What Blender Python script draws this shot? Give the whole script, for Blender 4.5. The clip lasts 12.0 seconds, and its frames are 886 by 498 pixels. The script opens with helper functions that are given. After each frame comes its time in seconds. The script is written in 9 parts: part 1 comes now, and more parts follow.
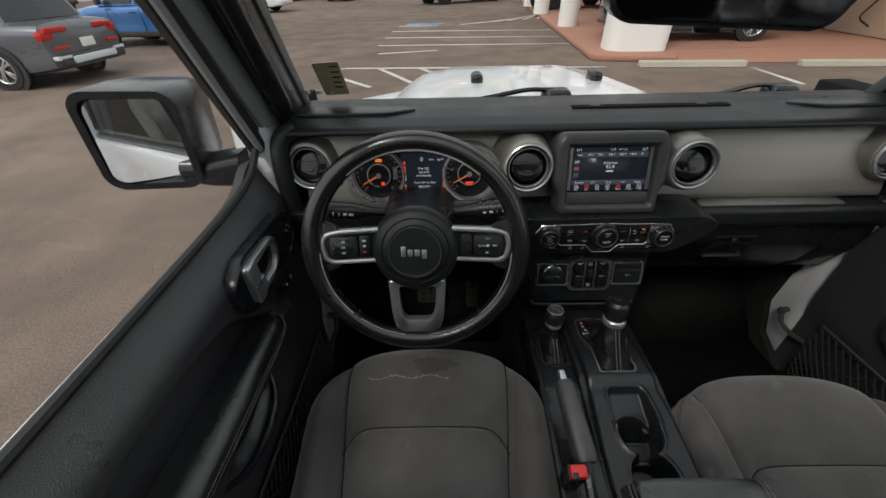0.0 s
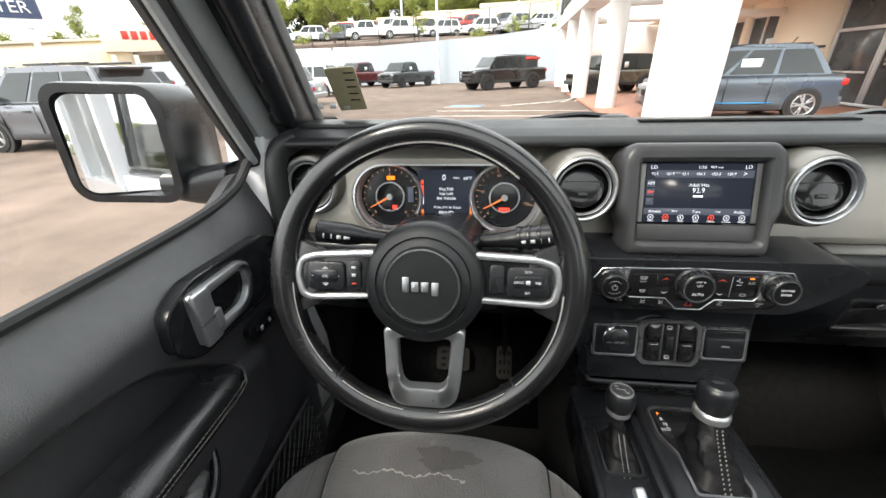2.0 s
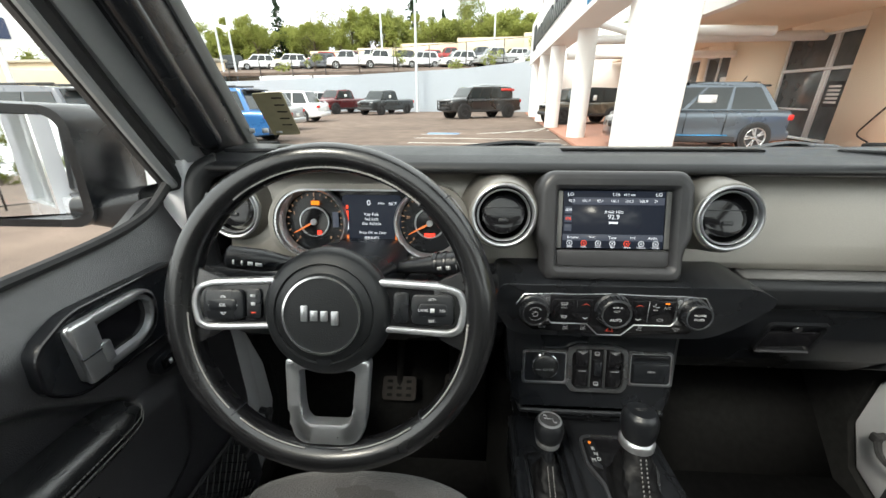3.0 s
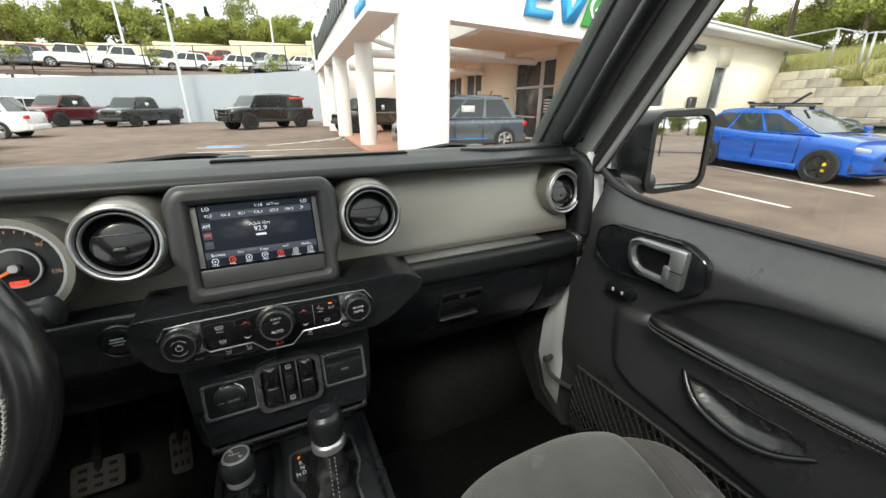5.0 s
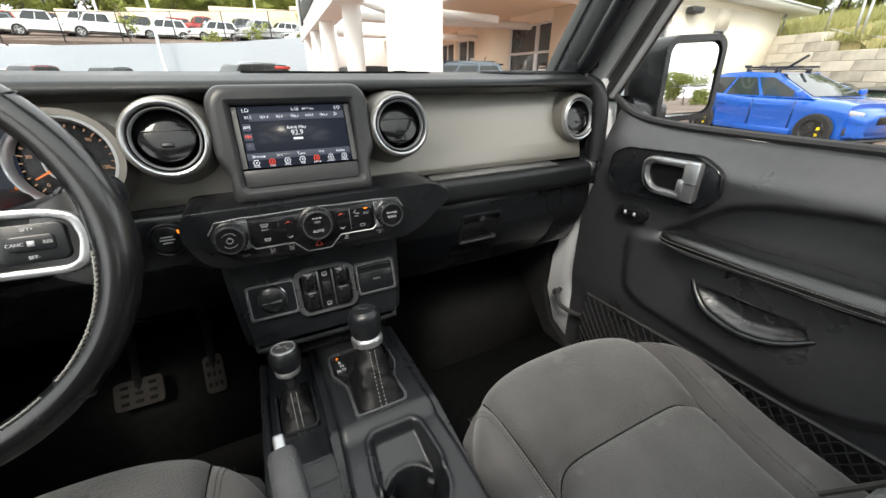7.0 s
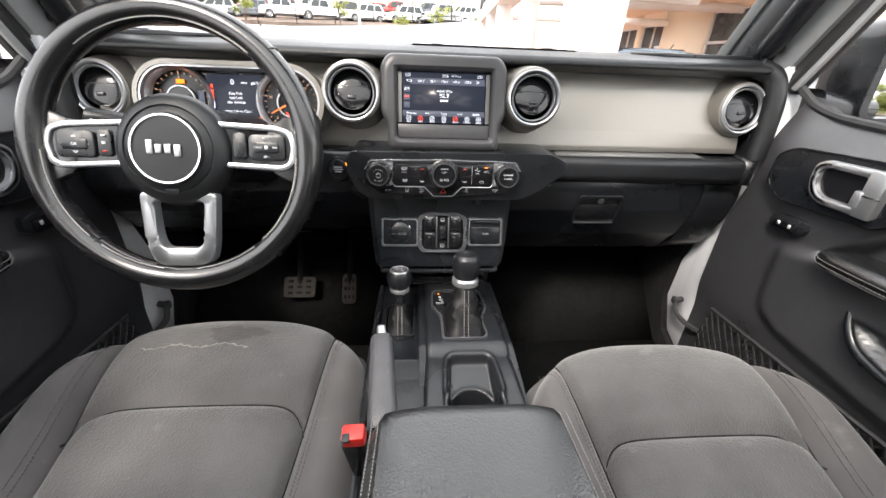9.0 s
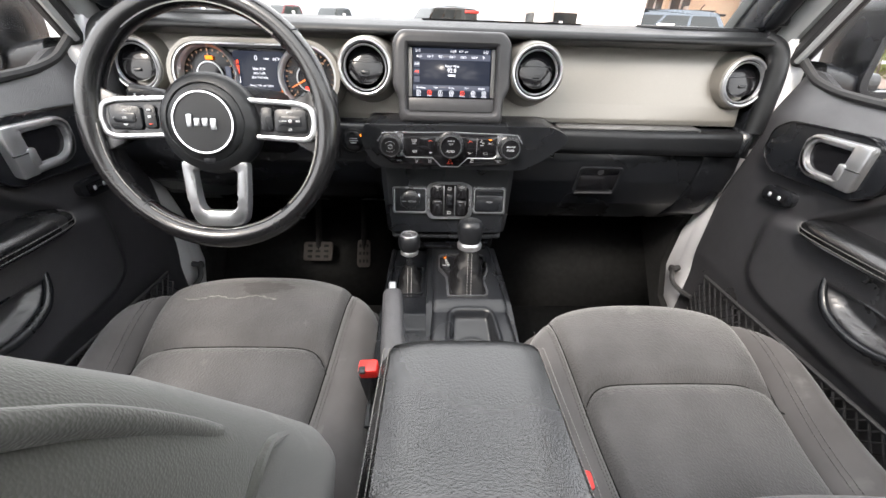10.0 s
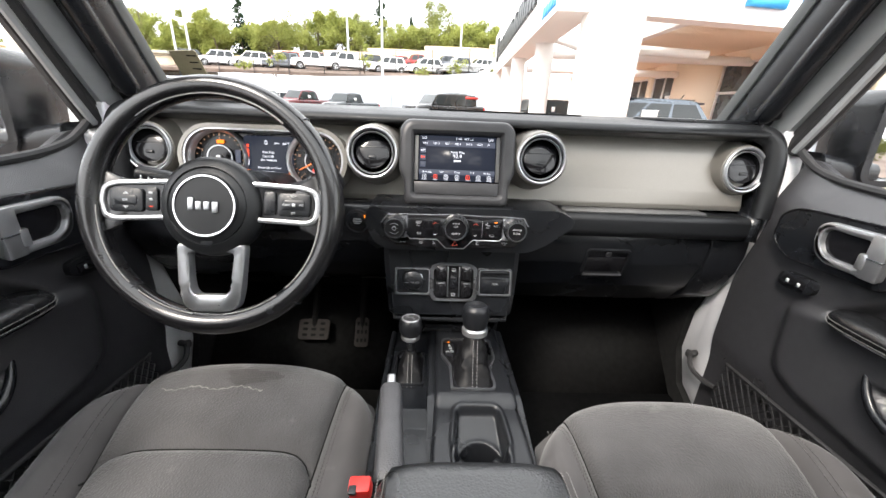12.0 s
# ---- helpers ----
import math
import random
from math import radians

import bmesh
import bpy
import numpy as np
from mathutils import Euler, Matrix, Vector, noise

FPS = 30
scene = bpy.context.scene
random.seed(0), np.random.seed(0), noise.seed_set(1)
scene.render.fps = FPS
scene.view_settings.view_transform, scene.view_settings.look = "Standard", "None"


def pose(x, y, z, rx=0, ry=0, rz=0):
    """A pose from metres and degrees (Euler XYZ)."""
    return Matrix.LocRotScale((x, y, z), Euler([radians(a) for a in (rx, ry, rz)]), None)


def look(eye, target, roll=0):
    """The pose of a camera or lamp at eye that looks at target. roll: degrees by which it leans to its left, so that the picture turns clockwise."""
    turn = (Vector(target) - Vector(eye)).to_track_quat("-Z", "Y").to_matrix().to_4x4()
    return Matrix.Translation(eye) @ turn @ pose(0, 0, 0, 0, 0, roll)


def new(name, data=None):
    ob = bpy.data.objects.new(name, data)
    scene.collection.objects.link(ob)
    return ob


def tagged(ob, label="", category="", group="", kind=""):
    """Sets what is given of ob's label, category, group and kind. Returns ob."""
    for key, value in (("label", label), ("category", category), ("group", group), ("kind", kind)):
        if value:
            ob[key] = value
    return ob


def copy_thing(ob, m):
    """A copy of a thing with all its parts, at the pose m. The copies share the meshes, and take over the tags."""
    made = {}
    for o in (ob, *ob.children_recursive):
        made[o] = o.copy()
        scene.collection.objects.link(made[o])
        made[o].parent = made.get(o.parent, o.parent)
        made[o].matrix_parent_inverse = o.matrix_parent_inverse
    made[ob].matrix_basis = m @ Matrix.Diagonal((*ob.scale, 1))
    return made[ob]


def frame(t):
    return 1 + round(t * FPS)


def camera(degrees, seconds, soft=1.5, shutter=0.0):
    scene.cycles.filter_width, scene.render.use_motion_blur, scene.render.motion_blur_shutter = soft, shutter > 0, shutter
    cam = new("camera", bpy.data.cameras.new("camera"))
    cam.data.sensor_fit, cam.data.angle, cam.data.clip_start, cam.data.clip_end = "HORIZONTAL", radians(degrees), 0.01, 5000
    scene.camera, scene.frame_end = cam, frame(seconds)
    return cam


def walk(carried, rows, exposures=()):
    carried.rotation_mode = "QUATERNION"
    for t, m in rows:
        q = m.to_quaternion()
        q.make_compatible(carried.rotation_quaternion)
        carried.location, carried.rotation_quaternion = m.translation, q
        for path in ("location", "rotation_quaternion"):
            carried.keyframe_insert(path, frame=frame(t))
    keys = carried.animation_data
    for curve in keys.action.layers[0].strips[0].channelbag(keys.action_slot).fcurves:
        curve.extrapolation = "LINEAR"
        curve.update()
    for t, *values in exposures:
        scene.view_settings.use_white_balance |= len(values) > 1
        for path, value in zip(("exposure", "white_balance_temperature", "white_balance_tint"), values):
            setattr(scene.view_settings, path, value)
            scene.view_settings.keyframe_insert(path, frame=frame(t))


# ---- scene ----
cam = camera(100.1, 12.0)
PATH = [
    (0, (-0.335, -0.65, 1.65), (-0.361, 0.961, 0.464), -1.4),
    (0.5, (-0.333, -0.611, 1.605), (-0.373, 0.964, 0.372), -0.1),
    (1, (-0.336, -0.577, 1.54), (-0.421, 0.994, 0.305), 0.8),
    (1.5, (-0.331, -0.55, 1.51), (-0.522, 1.13, 0.442), 0.6),
    (2, (-0.32, -0.515, 1.5), (-0.533, 1.274, 0.633), -1.5),
    (2.5, (-0.287, -0.49, 1.497), (-0.472, 1.346, 0.726), -1.5),
    (4.5, (-0.021, -0.537, 1.497), (0.492, 1.262, 0.788), 2.0),
    (5, (0.018, -0.533, 1.496), (0.824, 1.155, 0.787), 0.1),
    (5.5, (0.023, -0.551, 1.484), (1.056, 1.011, 0.782), 0.8),
    (6, (-0.002, -0.567, 1.463), (1.113, 0.93, 0.742), -0.1),
    (6.5, (-0.039, -0.571, 1.431), (0.955, 0.986, 0.665), -0.4),
    (7, (-0.067, -0.569, 1.402), (0.748, 1.056, 0.568), -0.3),
    (7.5, (-0.072, -0.584, 1.392), (0.487, 1.149, 0.565), 0.2),
    (9.5, (-0.047, -0.708, 1.385), (0.062, 1.036, 0.413), 2.3),
    (10, (-0.044, -0.739, 1.407), (0.039, 0.968, 0.369), 2.0),
    (10.5, (-0.044, -0.749, 1.431), (0.045, 0.96, 0.397), 2.2),
    (11, (-0.043, -0.738, 1.44), (0.029, 1.03, 0.509), 2.0),
    (11.5, (-0.047, -0.717, 1.432), (0.038, 1.121, 0.646), 2.2),
    (12, (-0.051, -0.693, 1.419), (0.024, 1.174, 0.706), 2.5),
]
walk(cam, [(t, look(eye, target, roll)) for t, eye, target, roll in PATH],
     exposures=[(0, 0.0, 6700, 8), (0.5, 1.15, 6750, 9), (1, 1.55, 6700, 9), (1.5, 1.65, 6750, 9), (2.5, 1.42, 6800, 6), (4.5, 1.1, 6850, 3), (5.5, 0.98, 6900, 3),
                (6.5, 1.1, 6900, 6), (7.5, 1.6, 6800, 8), (9.5, 2.15, 6850, 13), (10.5, 2.2, 6850, 13), (11.2, 2.2, 6800, 13), (12, 1.9, 6750, 12)])

# ---- light ----
world = bpy.data.worlds.new("sky")
scene.world = world
world.use_nodes = True
wn, wl = world.node_tree.nodes, world.node_tree.links
sky = wn.new("ShaderNodeTexSky")
sky.sky_type, sky.sun_disc = "NISHITA", False
sky.sun_elevation, sky.sun_rotation = radians(50), radians(218)
sky.air_density, sky.dust_density, sky.ozone_density = 1.0, 4.0, 1.0
# thin bright cloud over the whole sky
cloud_noise = wn.new("ShaderNodeTexNoise")
cloud_noise.inputs["Scale"].default_value = 2.2
cloud_noise.inputs["Detail"].default_value = 8.0
cloud_ramp = wn.new("ShaderNodeValToRGB")
cloud_ramp.color_ramp.elements[0].position, cloud_ramp.color_ramp.elements[0].color = 0.35, (0.62, 0.62, 0.62, 1)
cloud_ramp.color_ramp.elements[1].position, cloud_ramp.color_ramp.elements[1].color = 0.60, (0.97, 0.97, 0.97, 1)
cloud_colour = wn.new("ShaderNodeRGB")
cloud_colour.outputs[0].default_value = (9.6, 10.0, 10.5, 1)
cloud_mix = wn.new("ShaderNodeMixRGB")
wl.new(cloud_noise.outputs["Fac"], cloud_ramp.inputs["Fac"])
wl.new(cloud_ramp.outputs["Color"], cloud_mix.inputs["Fac"])
wl.new(sky.outputs["Color"], cloud_mix.inputs["Color1"])
wl.new(cloud_colour.outputs[0], cloud_mix.inputs["Color2"])
wl.new(cloud_mix.outputs["Color"], wn["Background"].inputs["Color"])
wn["Background"].inputs["Strength"].default_value = 0.12

sun = new("sun", bpy.data.lights.new("sun", "SUN"))
sun.data.energy, sun.data.angle, sun.data.color = 1.3, radians(14), (1.0, 0.95, 0.88)
sun.matrix_world = look((0, 0, 30), (0.55, 0.70, 28.95))


# ---- materials ----
def nodes_of(name):
    m = bpy.data.materials.new(name)
    m.use_nodes = True
    return m, m.node_tree.nodes, m.node_tree.links, m.node_tree.nodes["Principled BSDF"]


def surface(name, colour, rough=0.5, metal=0.0, vary=0.12, scale=6.0, fine=60.0, bump=0.0, bump_scale=300.0,
            kind="noise", coat=0.0, spec=0.5, rough_vary=0.08, depth=0.001):
    """A node material with colour varied at two scales and a fine relief."""
    m, n, l, b = nodes_of(name)
    tc = n.new("ShaderNodeTexCoord")
    big, small = n.new("ShaderNodeTexNoise"), n.new("ShaderNodeTexNoise")
    for tex, s in ((big, scale), (small, fine)):
        tex.inputs["Scale"].default_value, tex.inputs["Detail"].default_value = s, 6.0
        l.new(tc.outputs["Object"], tex.inputs["Vector"])
    add = n.new("ShaderNodeMath")
    add.operation = "MULTIPLY_ADD"
    add.inputs[1].default_value = 0.6
    l.new(big.outputs["Fac"], add.inputs[0])
    l.new(small.outputs["Fac"], add.inputs[2])
    ramp = n.new("ShaderNodeValToRGB")
    ramp.color_ramp.elements[0].position, ramp.color_ramp.elements[1].position = 0.45, 1.15
    c = Vector(colour)
    lo, hi = c * (1 - vary), c * (1 + vary)
    ramp.color_ramp.elements[0].color = (*lo, 1)
    ramp.color_ramp.elements[1].color = (*[min(v, 1.0) for v in hi], 1)
    l.new(add.outputs[0], ramp.inputs["Fac"])
    l.new(ramp.outputs["Color"], b.inputs["Base Color"])
    rr = n.new("ShaderNodeMapRange")
    rr.inputs["From Min"].default_value, rr.inputs["From Max"].default_value = 0.3, 0.7
    rr.inputs["To Min"].default_value, rr.inputs["To Max"].default_value = max(rough - rough_vary, 0.02), min(rough + rough_vary, 1.0)
    l.new(big.outputs["Fac"], rr.inputs["Value"])
    l.new(rr.outputs["Result"], b.inputs["Roughness"])
    b.inputs["Metallic"].default_value = metal
    b.inputs["Specular IOR Level"].default_value = spec
    b.inputs["Coat Weight"].default_value = coat
    b.inputs["Coat Roughness"].default_value = 0.04
    if bump:
        if kind == "leather":
            t = n.new("ShaderNodeTexVoronoi")
            t.feature = "F1"
            out = t.outputs["Distance"]
        elif kind == "weave":
            t = n.new("ShaderNodeTexWave")
            t.inputs["Distortion"].default_value = 0.6
            out = t.outputs["Fac"]
        else:
            t = n.new("ShaderNodeTexNoise")
            t.inputs["Detail"].default_value = 4.0
            out = t.outputs["Fac"]
        t.inputs["Scale"].default_value = bump_scale
        l.new(tc.outputs["Object"], t.inputs["Vector"])
        bp = n.new("ShaderNodeBump")
        bp.inputs["Strength"].default_value, bp.inputs["Distance"].default_value = bump, depth
        bp.invert = kind == "leather"
        l.new(out, bp.inputs["Height"])
        l.new(bp.outputs["Normal"], b.inputs["Normal"])
    return m


def glow(name, colour, strength):
    m, n, l, b = nodes_of(name)
    b.inputs["Base Color"].default_value = (0.01, 0.01, 0.01, 1)
    b.inputs["Emission Color"].default_value = (*colour, 1)
    b.inputs["Emission Strength"].default_value = strength
    b.inputs["Roughness"].default_value = 0.2
    b.inputs["Specular IOR Level"].default_value = 0.15
    return m


def glass(name, tint=(1, 1, 1), gloss=0.06):
    """Clear pane: looks through, with a weak mirror on top."""
    m, n, l, b = nodes_of(name)
    n.remove(b)
    t, g, mix, f = n.new("ShaderNodeBsdfTransparent"), n.new("ShaderNodeBsdfGlossy"), n.new("ShaderNodeMixShader"), n.new("ShaderNodeLayerWeight")
    t.inputs["Color"].default_value = (*tint, 1)
    g.inputs["Roughness"].default_value = 0.02
    rise, lift = n.new("ShaderNodeMath"), n.new("ShaderNodeMath")
    rise.operation, lift.operation = "POWER", "MULTIPLY_ADD"
    rise.inputs[1].default_value = 4.0
    lift.inputs[1].default_value, lift.inputs[2].default_value = 0.4, gloss * 0.5
    l.new(f.outputs["Facing"], rise.inputs[0])
    l.new(rise.outputs[0], lift.inputs[0])
    l.new(lift.outputs[0], mix.inputs[0])
    l.new(t.outputs[0], mix.inputs[1])
    l.new(g.outputs[0], mix.inputs[2])
    l.new(mix.outputs[0], n["Material Output"].inputs["Surface"])
    return m


def seat_fabric(name="seat cloth", tint=(1.0, 1.0, 1.0), cells=1000, relief=0.3):
    """Charcoal woven cloth with pale worn patches."""
    m, n, l, b = nodes_of(name)
    tc = n.new("ShaderNodeTexCoord")
    weave, patch, dust = n.new("ShaderNodeTexVoronoi"), n.new("ShaderNodeTexNoise"), n.new("ShaderNodeTexNoise")
    weave.inputs["Scale"].default_value = cells
    patch.inputs["Scale"].default_value, patch.inputs["Detail"].default_value = 5.0, 5.0
    dust.inputs["Scale"].default_value, dust.inputs["Detail"].default_value = 18.0, 8.0
    for t in (weave, patch, dust):
        l.new(tc.outputs["Object"], t.inputs["Vector"])
    base = n.new("ShaderNodeValToRGB")
    base.color_ramp.elements[0].position, base.color_ramp.elements[0].color = 0.32, (*[0.056 * q for q in tint], 1)
    base.color_ramp.elements[1].position, base.color_ramp.elements[1].color = 0.68, (*[0.105 * q for q in tint], 1)
    l.new(patch.outputs["Fac"], base.inputs["Fac"])
    speck = n.new("ShaderNodeValToRGB")
    speck.color_ramp.elements[0].position, speck.color_ramp.elements[1].position = 0.66, 0.74
    l.new(dust.outputs["Fac"], speck.inputs["Fac"])
    mix = n.new("ShaderNodeMixRGB")
    mix.inputs["Color2"].default_value = (0.18, 0.176, 0.17, 1)
    half = n.new("ShaderNodeMath")
    half.operation = "MULTIPLY"
    half.inputs[1].default_value = 0.35
    l.new(speck.outputs["Color"], half.inputs[0])
    l.new(half.outputs[0], mix.inputs["Fac"])
    l.new(base.outputs["Color"], mix.inputs["Color1"])
    l.new(mix.outputs["Color"], b.inputs["Base Color"])
    b.inputs["Roughness"].default_value = 0.85
    b.inputs["Specular IOR Level"].default_value = 0.25
    b.inputs["Sheen Weight"].default_value = 0.25
    b.inputs["Sheen Roughness"].default_value = 0.5
    bp = n.new("ShaderNodeBump")
    bp.inputs["Strength"].default_value, bp.inputs["Distance"].default_value = relief, 0.5 / cells
    l.new(weave.outputs["Distance"], bp.inputs["Height"])
    l.new(bp.outputs["Normal"], b.inputs["Normal"])
    return m


BLACK_SOFT = surface("black soft-touch plastic", (0.0105, 0.0114, 0.0135), 0.29, spec=0.5, bump=0.35, bump_scale=900, kind="leather", depth=0.0004)
BLACK_PAD = surface("grained black dash vinyl", (0.0100, 0.0108, 0.0122), 0.40, bump=0.4, bump_scale=700, kind="leather", depth=0.0005, spec=0.4)
BLACK_HARD = surface("black hard plastic", (0.0092, 0.0102, 0.0124), 0.27, spec=0.45, bump=0.2, bump_scale=1200, depth=0.0003)
PIANO = surface("gloss black trim", (0.0084, 0.0084, 0.0098), 0.12, vary=0.05, rough_vary=0.04)
LEATHER = surface("worn black wheel leather", (0.0075, 0.0075, 0.0084), 0.24, vary=0.2, scale=14, bump=0.10, bump_scale=420, kind="leather", depth=0.0004, rough_vary=0.06, spec=0.8)
VINYL = surface("grained black vinyl", (0.009, 0.0095, 0.0105), 0.26, vary=0.2, bump=0.6, bump_scale=430, kind="leather", depth=0.0005, rough_vary=0.06, spec=1.0)
BOOT = surface("crumpled black boot leather", (0.0075, 0.0075, 0.0082), 0.48, vary=0.2, scale=30, bump=0.40, bump_scale=70, depth=0.003, spec=0.12)
DOOR_VINYL = surface("grained black door vinyl", (0.034, 0.034, 0.0375), 0.33, vary=0.2, bump=0.6, bump_scale=620, kind="leather", depth=0.0005, rough_vary=0.08, spec=1.0)
DASH_METAL = surface("warm grey satin dash paint", (0.218, 0.206, 0.187), 0.36, metal=0.55, vary=0.06, scale=3, fine=500, bump=0.1, bump_scale=2500, depth=0.0002)
SATIN = surface("satin silver plastic", (0.50, 0.51, 0.53), 0.32, metal=0.85, vary=0.06)
SATIN_DARK = surface("smoked satin silver plastic", (0.20, 0.205, 0.22), 0.30, metal=0.85, vary=0.06)
CHROME = surface("bright chrome ring", (0.72, 0.73, 0.75), 0.10, metal=1.0, vary=0.03, rough_vary=0.04)
BEZEL_GREY = surface("dark grey screen bezel", (0.0382, 0.0382, 0.0408), 0.36, spec=0.35, vary=0.08, bump=0.1, bump_scale=1500, depth=0.0002)
MESH_GREY = surface("grey carbon-look strip", (0.11, 0.11, 0.11), 0.45, bump=0.8, bump_scale=700, kind="leather", depth=0.0006)
STITCH = surface("pale grey thread", (0.16, 0.155, 0.15), 0.8, vary=0.2, fine=900)
WHEEL_THREAD = surface("pale wheel thread", (0.32, 0.31, 0.30), 0.8, vary=0.2, fine=900)
# ribbed olive cloth, tinted darker to hold the shade on the backrest sides
CLOTH = seat_fabric("ribbed seat cloth", (0.57, 0.59, 0.53), 1000, 0.35)
CLOTH_INSERT = seat_fabric("dimpled seat cloth", (1.0, 0.97, 0.975), 330, 0.75)
CLOTH_BOLSTER = seat_fabric("smooth seat cloth", (1.03, 0.97, 0.97), 1000, 0.25)
CLOTH_DAMP = seat_fabric("damp seat cloth", (0.70, 0.66, 0.65), 330, 0.6)
CARPET = surface("black carpet", (0.0144, 0.0144, 0.0144), 0.95, vary=0.3, bump=0.9, bump_scale=900, depth=0.002, spec=0.1)
# black grip's base colour raised to stand in for light falling on it
GRIP = surface("lightened grained grip", (0.050, 0.050, 0.054), 0.42, vary=0.2, bump=0.7, bump_scale=420, kind="leather", depth=0.0006)
PEDAL = surface("dusty pedal rubber", (0.020, 0.017, 0.015), 0.8, vary=0.3, scale=40)
RUBBER = surface("black rubber seal", (0.0225, 0.0225, 0.0240), 0.6, vary=0.2)
BODY_WHITE = surface("white car paint", (0.78, 0.79, 0.82), 0.25, vary=0.02, coat=0.8, rough_vary=0.03)
TRIM_GREY = surface("grey pillar paint", (0.30, 0.31, 0.315), 0.4, vary=0.05)
PILLAR_FACE = surface("grey-green pillar plastic", (0.085, 0.090, 0.088), 0.5, vary=0.08, bump=0.3, bump_scale=900, depth=0.0003)
MIRROR = surface("mirror silver", (0.86, 0.87, 0.88), 0.015, metal=1.0, vary=0.0, rough_vary=0.0)
# dark reflection of the cabin is put into this mirror's colour
MIRROR_DARK = surface("mirror glass tinted as dark cabin", (0.10, 0.10, 0.11), 0.05, metal=1.0, vary=0.0, rough_vary=0.0)
RED = surface("red buckle plastic", (0.62, 0.025, 0.02), 0.35, vary=0.08)
INK = surface("white marking ink", (0.55, 0.56, 0.58), 0.5, vary=0.03)
INK_DIM = surface("pale grey icon print", (0.26, 0.265, 0.28), 0.5, vary=0.05)
BOOT_THREAD = surface("light grey boot thread", (0.24, 0.235, 0.23), 0.8, vary=0.2, fine=900)
INK_RED = surface("red marking ink", (0.62, 0.06, 0.03), 0.5, vary=0.03)
ORANGE = glow("orange indicator", (1.0, 0.24, 0.02), 0.7)
NEEDLE = glow("orange needle", (1.0, 0.26, 0.07), 0.40)
GAUGE_INK = glow("dim gauge print", (0.85, 0.50, 0.32), 0.22)
RED_GLOW = glow("red indicator", (1.0, 0.05, 0.03), 0.8)
SCREEN_DARK = glow("lit screen ground", (0.014, 0.018, 0.030), 0.5)
SCREEN_MID = glow("lit screen band", (0.035, 0.04, 0.055), 1.0)
SCREEN_TEXT = glow("lit screen lettering", (0.72, 0.76, 0.85), 0.6)
SCREEN_RED = glow("lit red tile", (0.85, 0.07, 0.03), 0.7)
TAG_PAPER = surface("olive paper tag", (0.36, 0.32, 0.20), 0.8, vary=0.1)
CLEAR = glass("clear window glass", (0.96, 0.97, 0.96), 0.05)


# ---- mesh helpers ----
ORIGIN = {}


def thing(name, at, label, category, group="", kind=""):
    ob = new(name)
    ob.location = at
    ob.empty_display_size = 0.05
    ORIGIN[ob] = Vector(at)
    return tagged(ob, label, category, group, kind)


def mesh_of(name, bm, mat, shift=Vector((0, 0, 0)), sharp=0.7):
    bmesh.ops.translate(bm, verts=bm.verts, vec=-Vector(shift))
    bmesh.ops.recalc_face_normals(bm, faces=bm.faces)
    for e in bm.edges:
        if len(e.link_faces) == 2 and e.calc_face_angle(0.0) > sharp:
            e.smooth = False
    me = bpy.data.meshes.new(name)
    bm.to_mesh(me)
    bm.free()
    me.polygons.foreach_set("use_smooth", [True] * len(me.polygons))
    me.materials.append(mat)
    return me


def part(name, bm, mat, parent, label="", sharp=0.7):
    """One mesh object, in world metres, under a thing or a part."""
    origin = ORIGIN[parent]
    ob = new(name, mesh_of(name, bm, mat, origin, sharp))
    ob.parent = parent
    ORIGIN[ob] = origin
    return tagged(ob, label)


def lone(name, bm, mat, label, category, kind="", group="", at=(0, 0, 0)):
    """A thing or piece of the setting that is a single mesh."""
    ob = new(name, mesh_of(name, bm, mat, at))
    ob.location = at
    ORIGIN[ob] = Vector(at)
    return tagged(ob, label, category, group, kind)


def merged(*bms):
    out = bmesh.new()
    for b in bms:
        me = bpy.data.meshes.new("t")
        b.to_mesh(me)
        out.from_mesh(me)
        bpy.data.meshes.remove(me)
        b.free()
    return out


def moved(bm, m):
    bmesh.ops.transform(bm, matrix=m, verts=bm.verts)
    return bm


def rbox(c, s, r=0.004, seg=2):
    """Box with rounded edges: centre, full sizes."""
    bm = bmesh.new()
    bmesh.ops.create_cube(bm, size=1.0)
    bmesh.ops.scale(bm, vec=s, verts=bm.verts)
    if r:
        bmesh.ops.bevel(bm, geom=bm.edges[:], offset=min(r, 0.49 * min(s)), segments=seg, profile=0.5, affect="EDGES")
    bmesh.ops.translate(bm, verts=bm.verts, vec=c)
    return bm


def prism(poly, a, b, axis="y", bevel=0.0, seg=2):
    """Polygon pushed along an axis from a to b. axis y: (x, z); x: (y, z); z: (x, y)."""
    place = {"y": lambda p, h: (p[0], h, p[1]), "x": lambda p, h: (h, p[0], p[1]), "z": lambda p, h: (p[0], p[1], h)}[axis]
    bm = bmesh.new()
    lo, hi = [bm.verts.new(place(p, a)) for p in poly], [bm.verts.new(place(p, b)) for p in poly]
    bm.faces.new(lo)
    bm.faces.new(hi[::-1])
    k = len(poly)
    for i in range(k):
        bm.faces.new((lo[i], hi[i], hi[(i + 1) % k], lo[(i + 1) % k]))
    if bevel:
        bmesh.ops.bevel(bm, geom=bm.edges[:], offset=bevel, segments=seg, profile=0.5, affect="EDGES", clamp_overlap=True)
    return bm


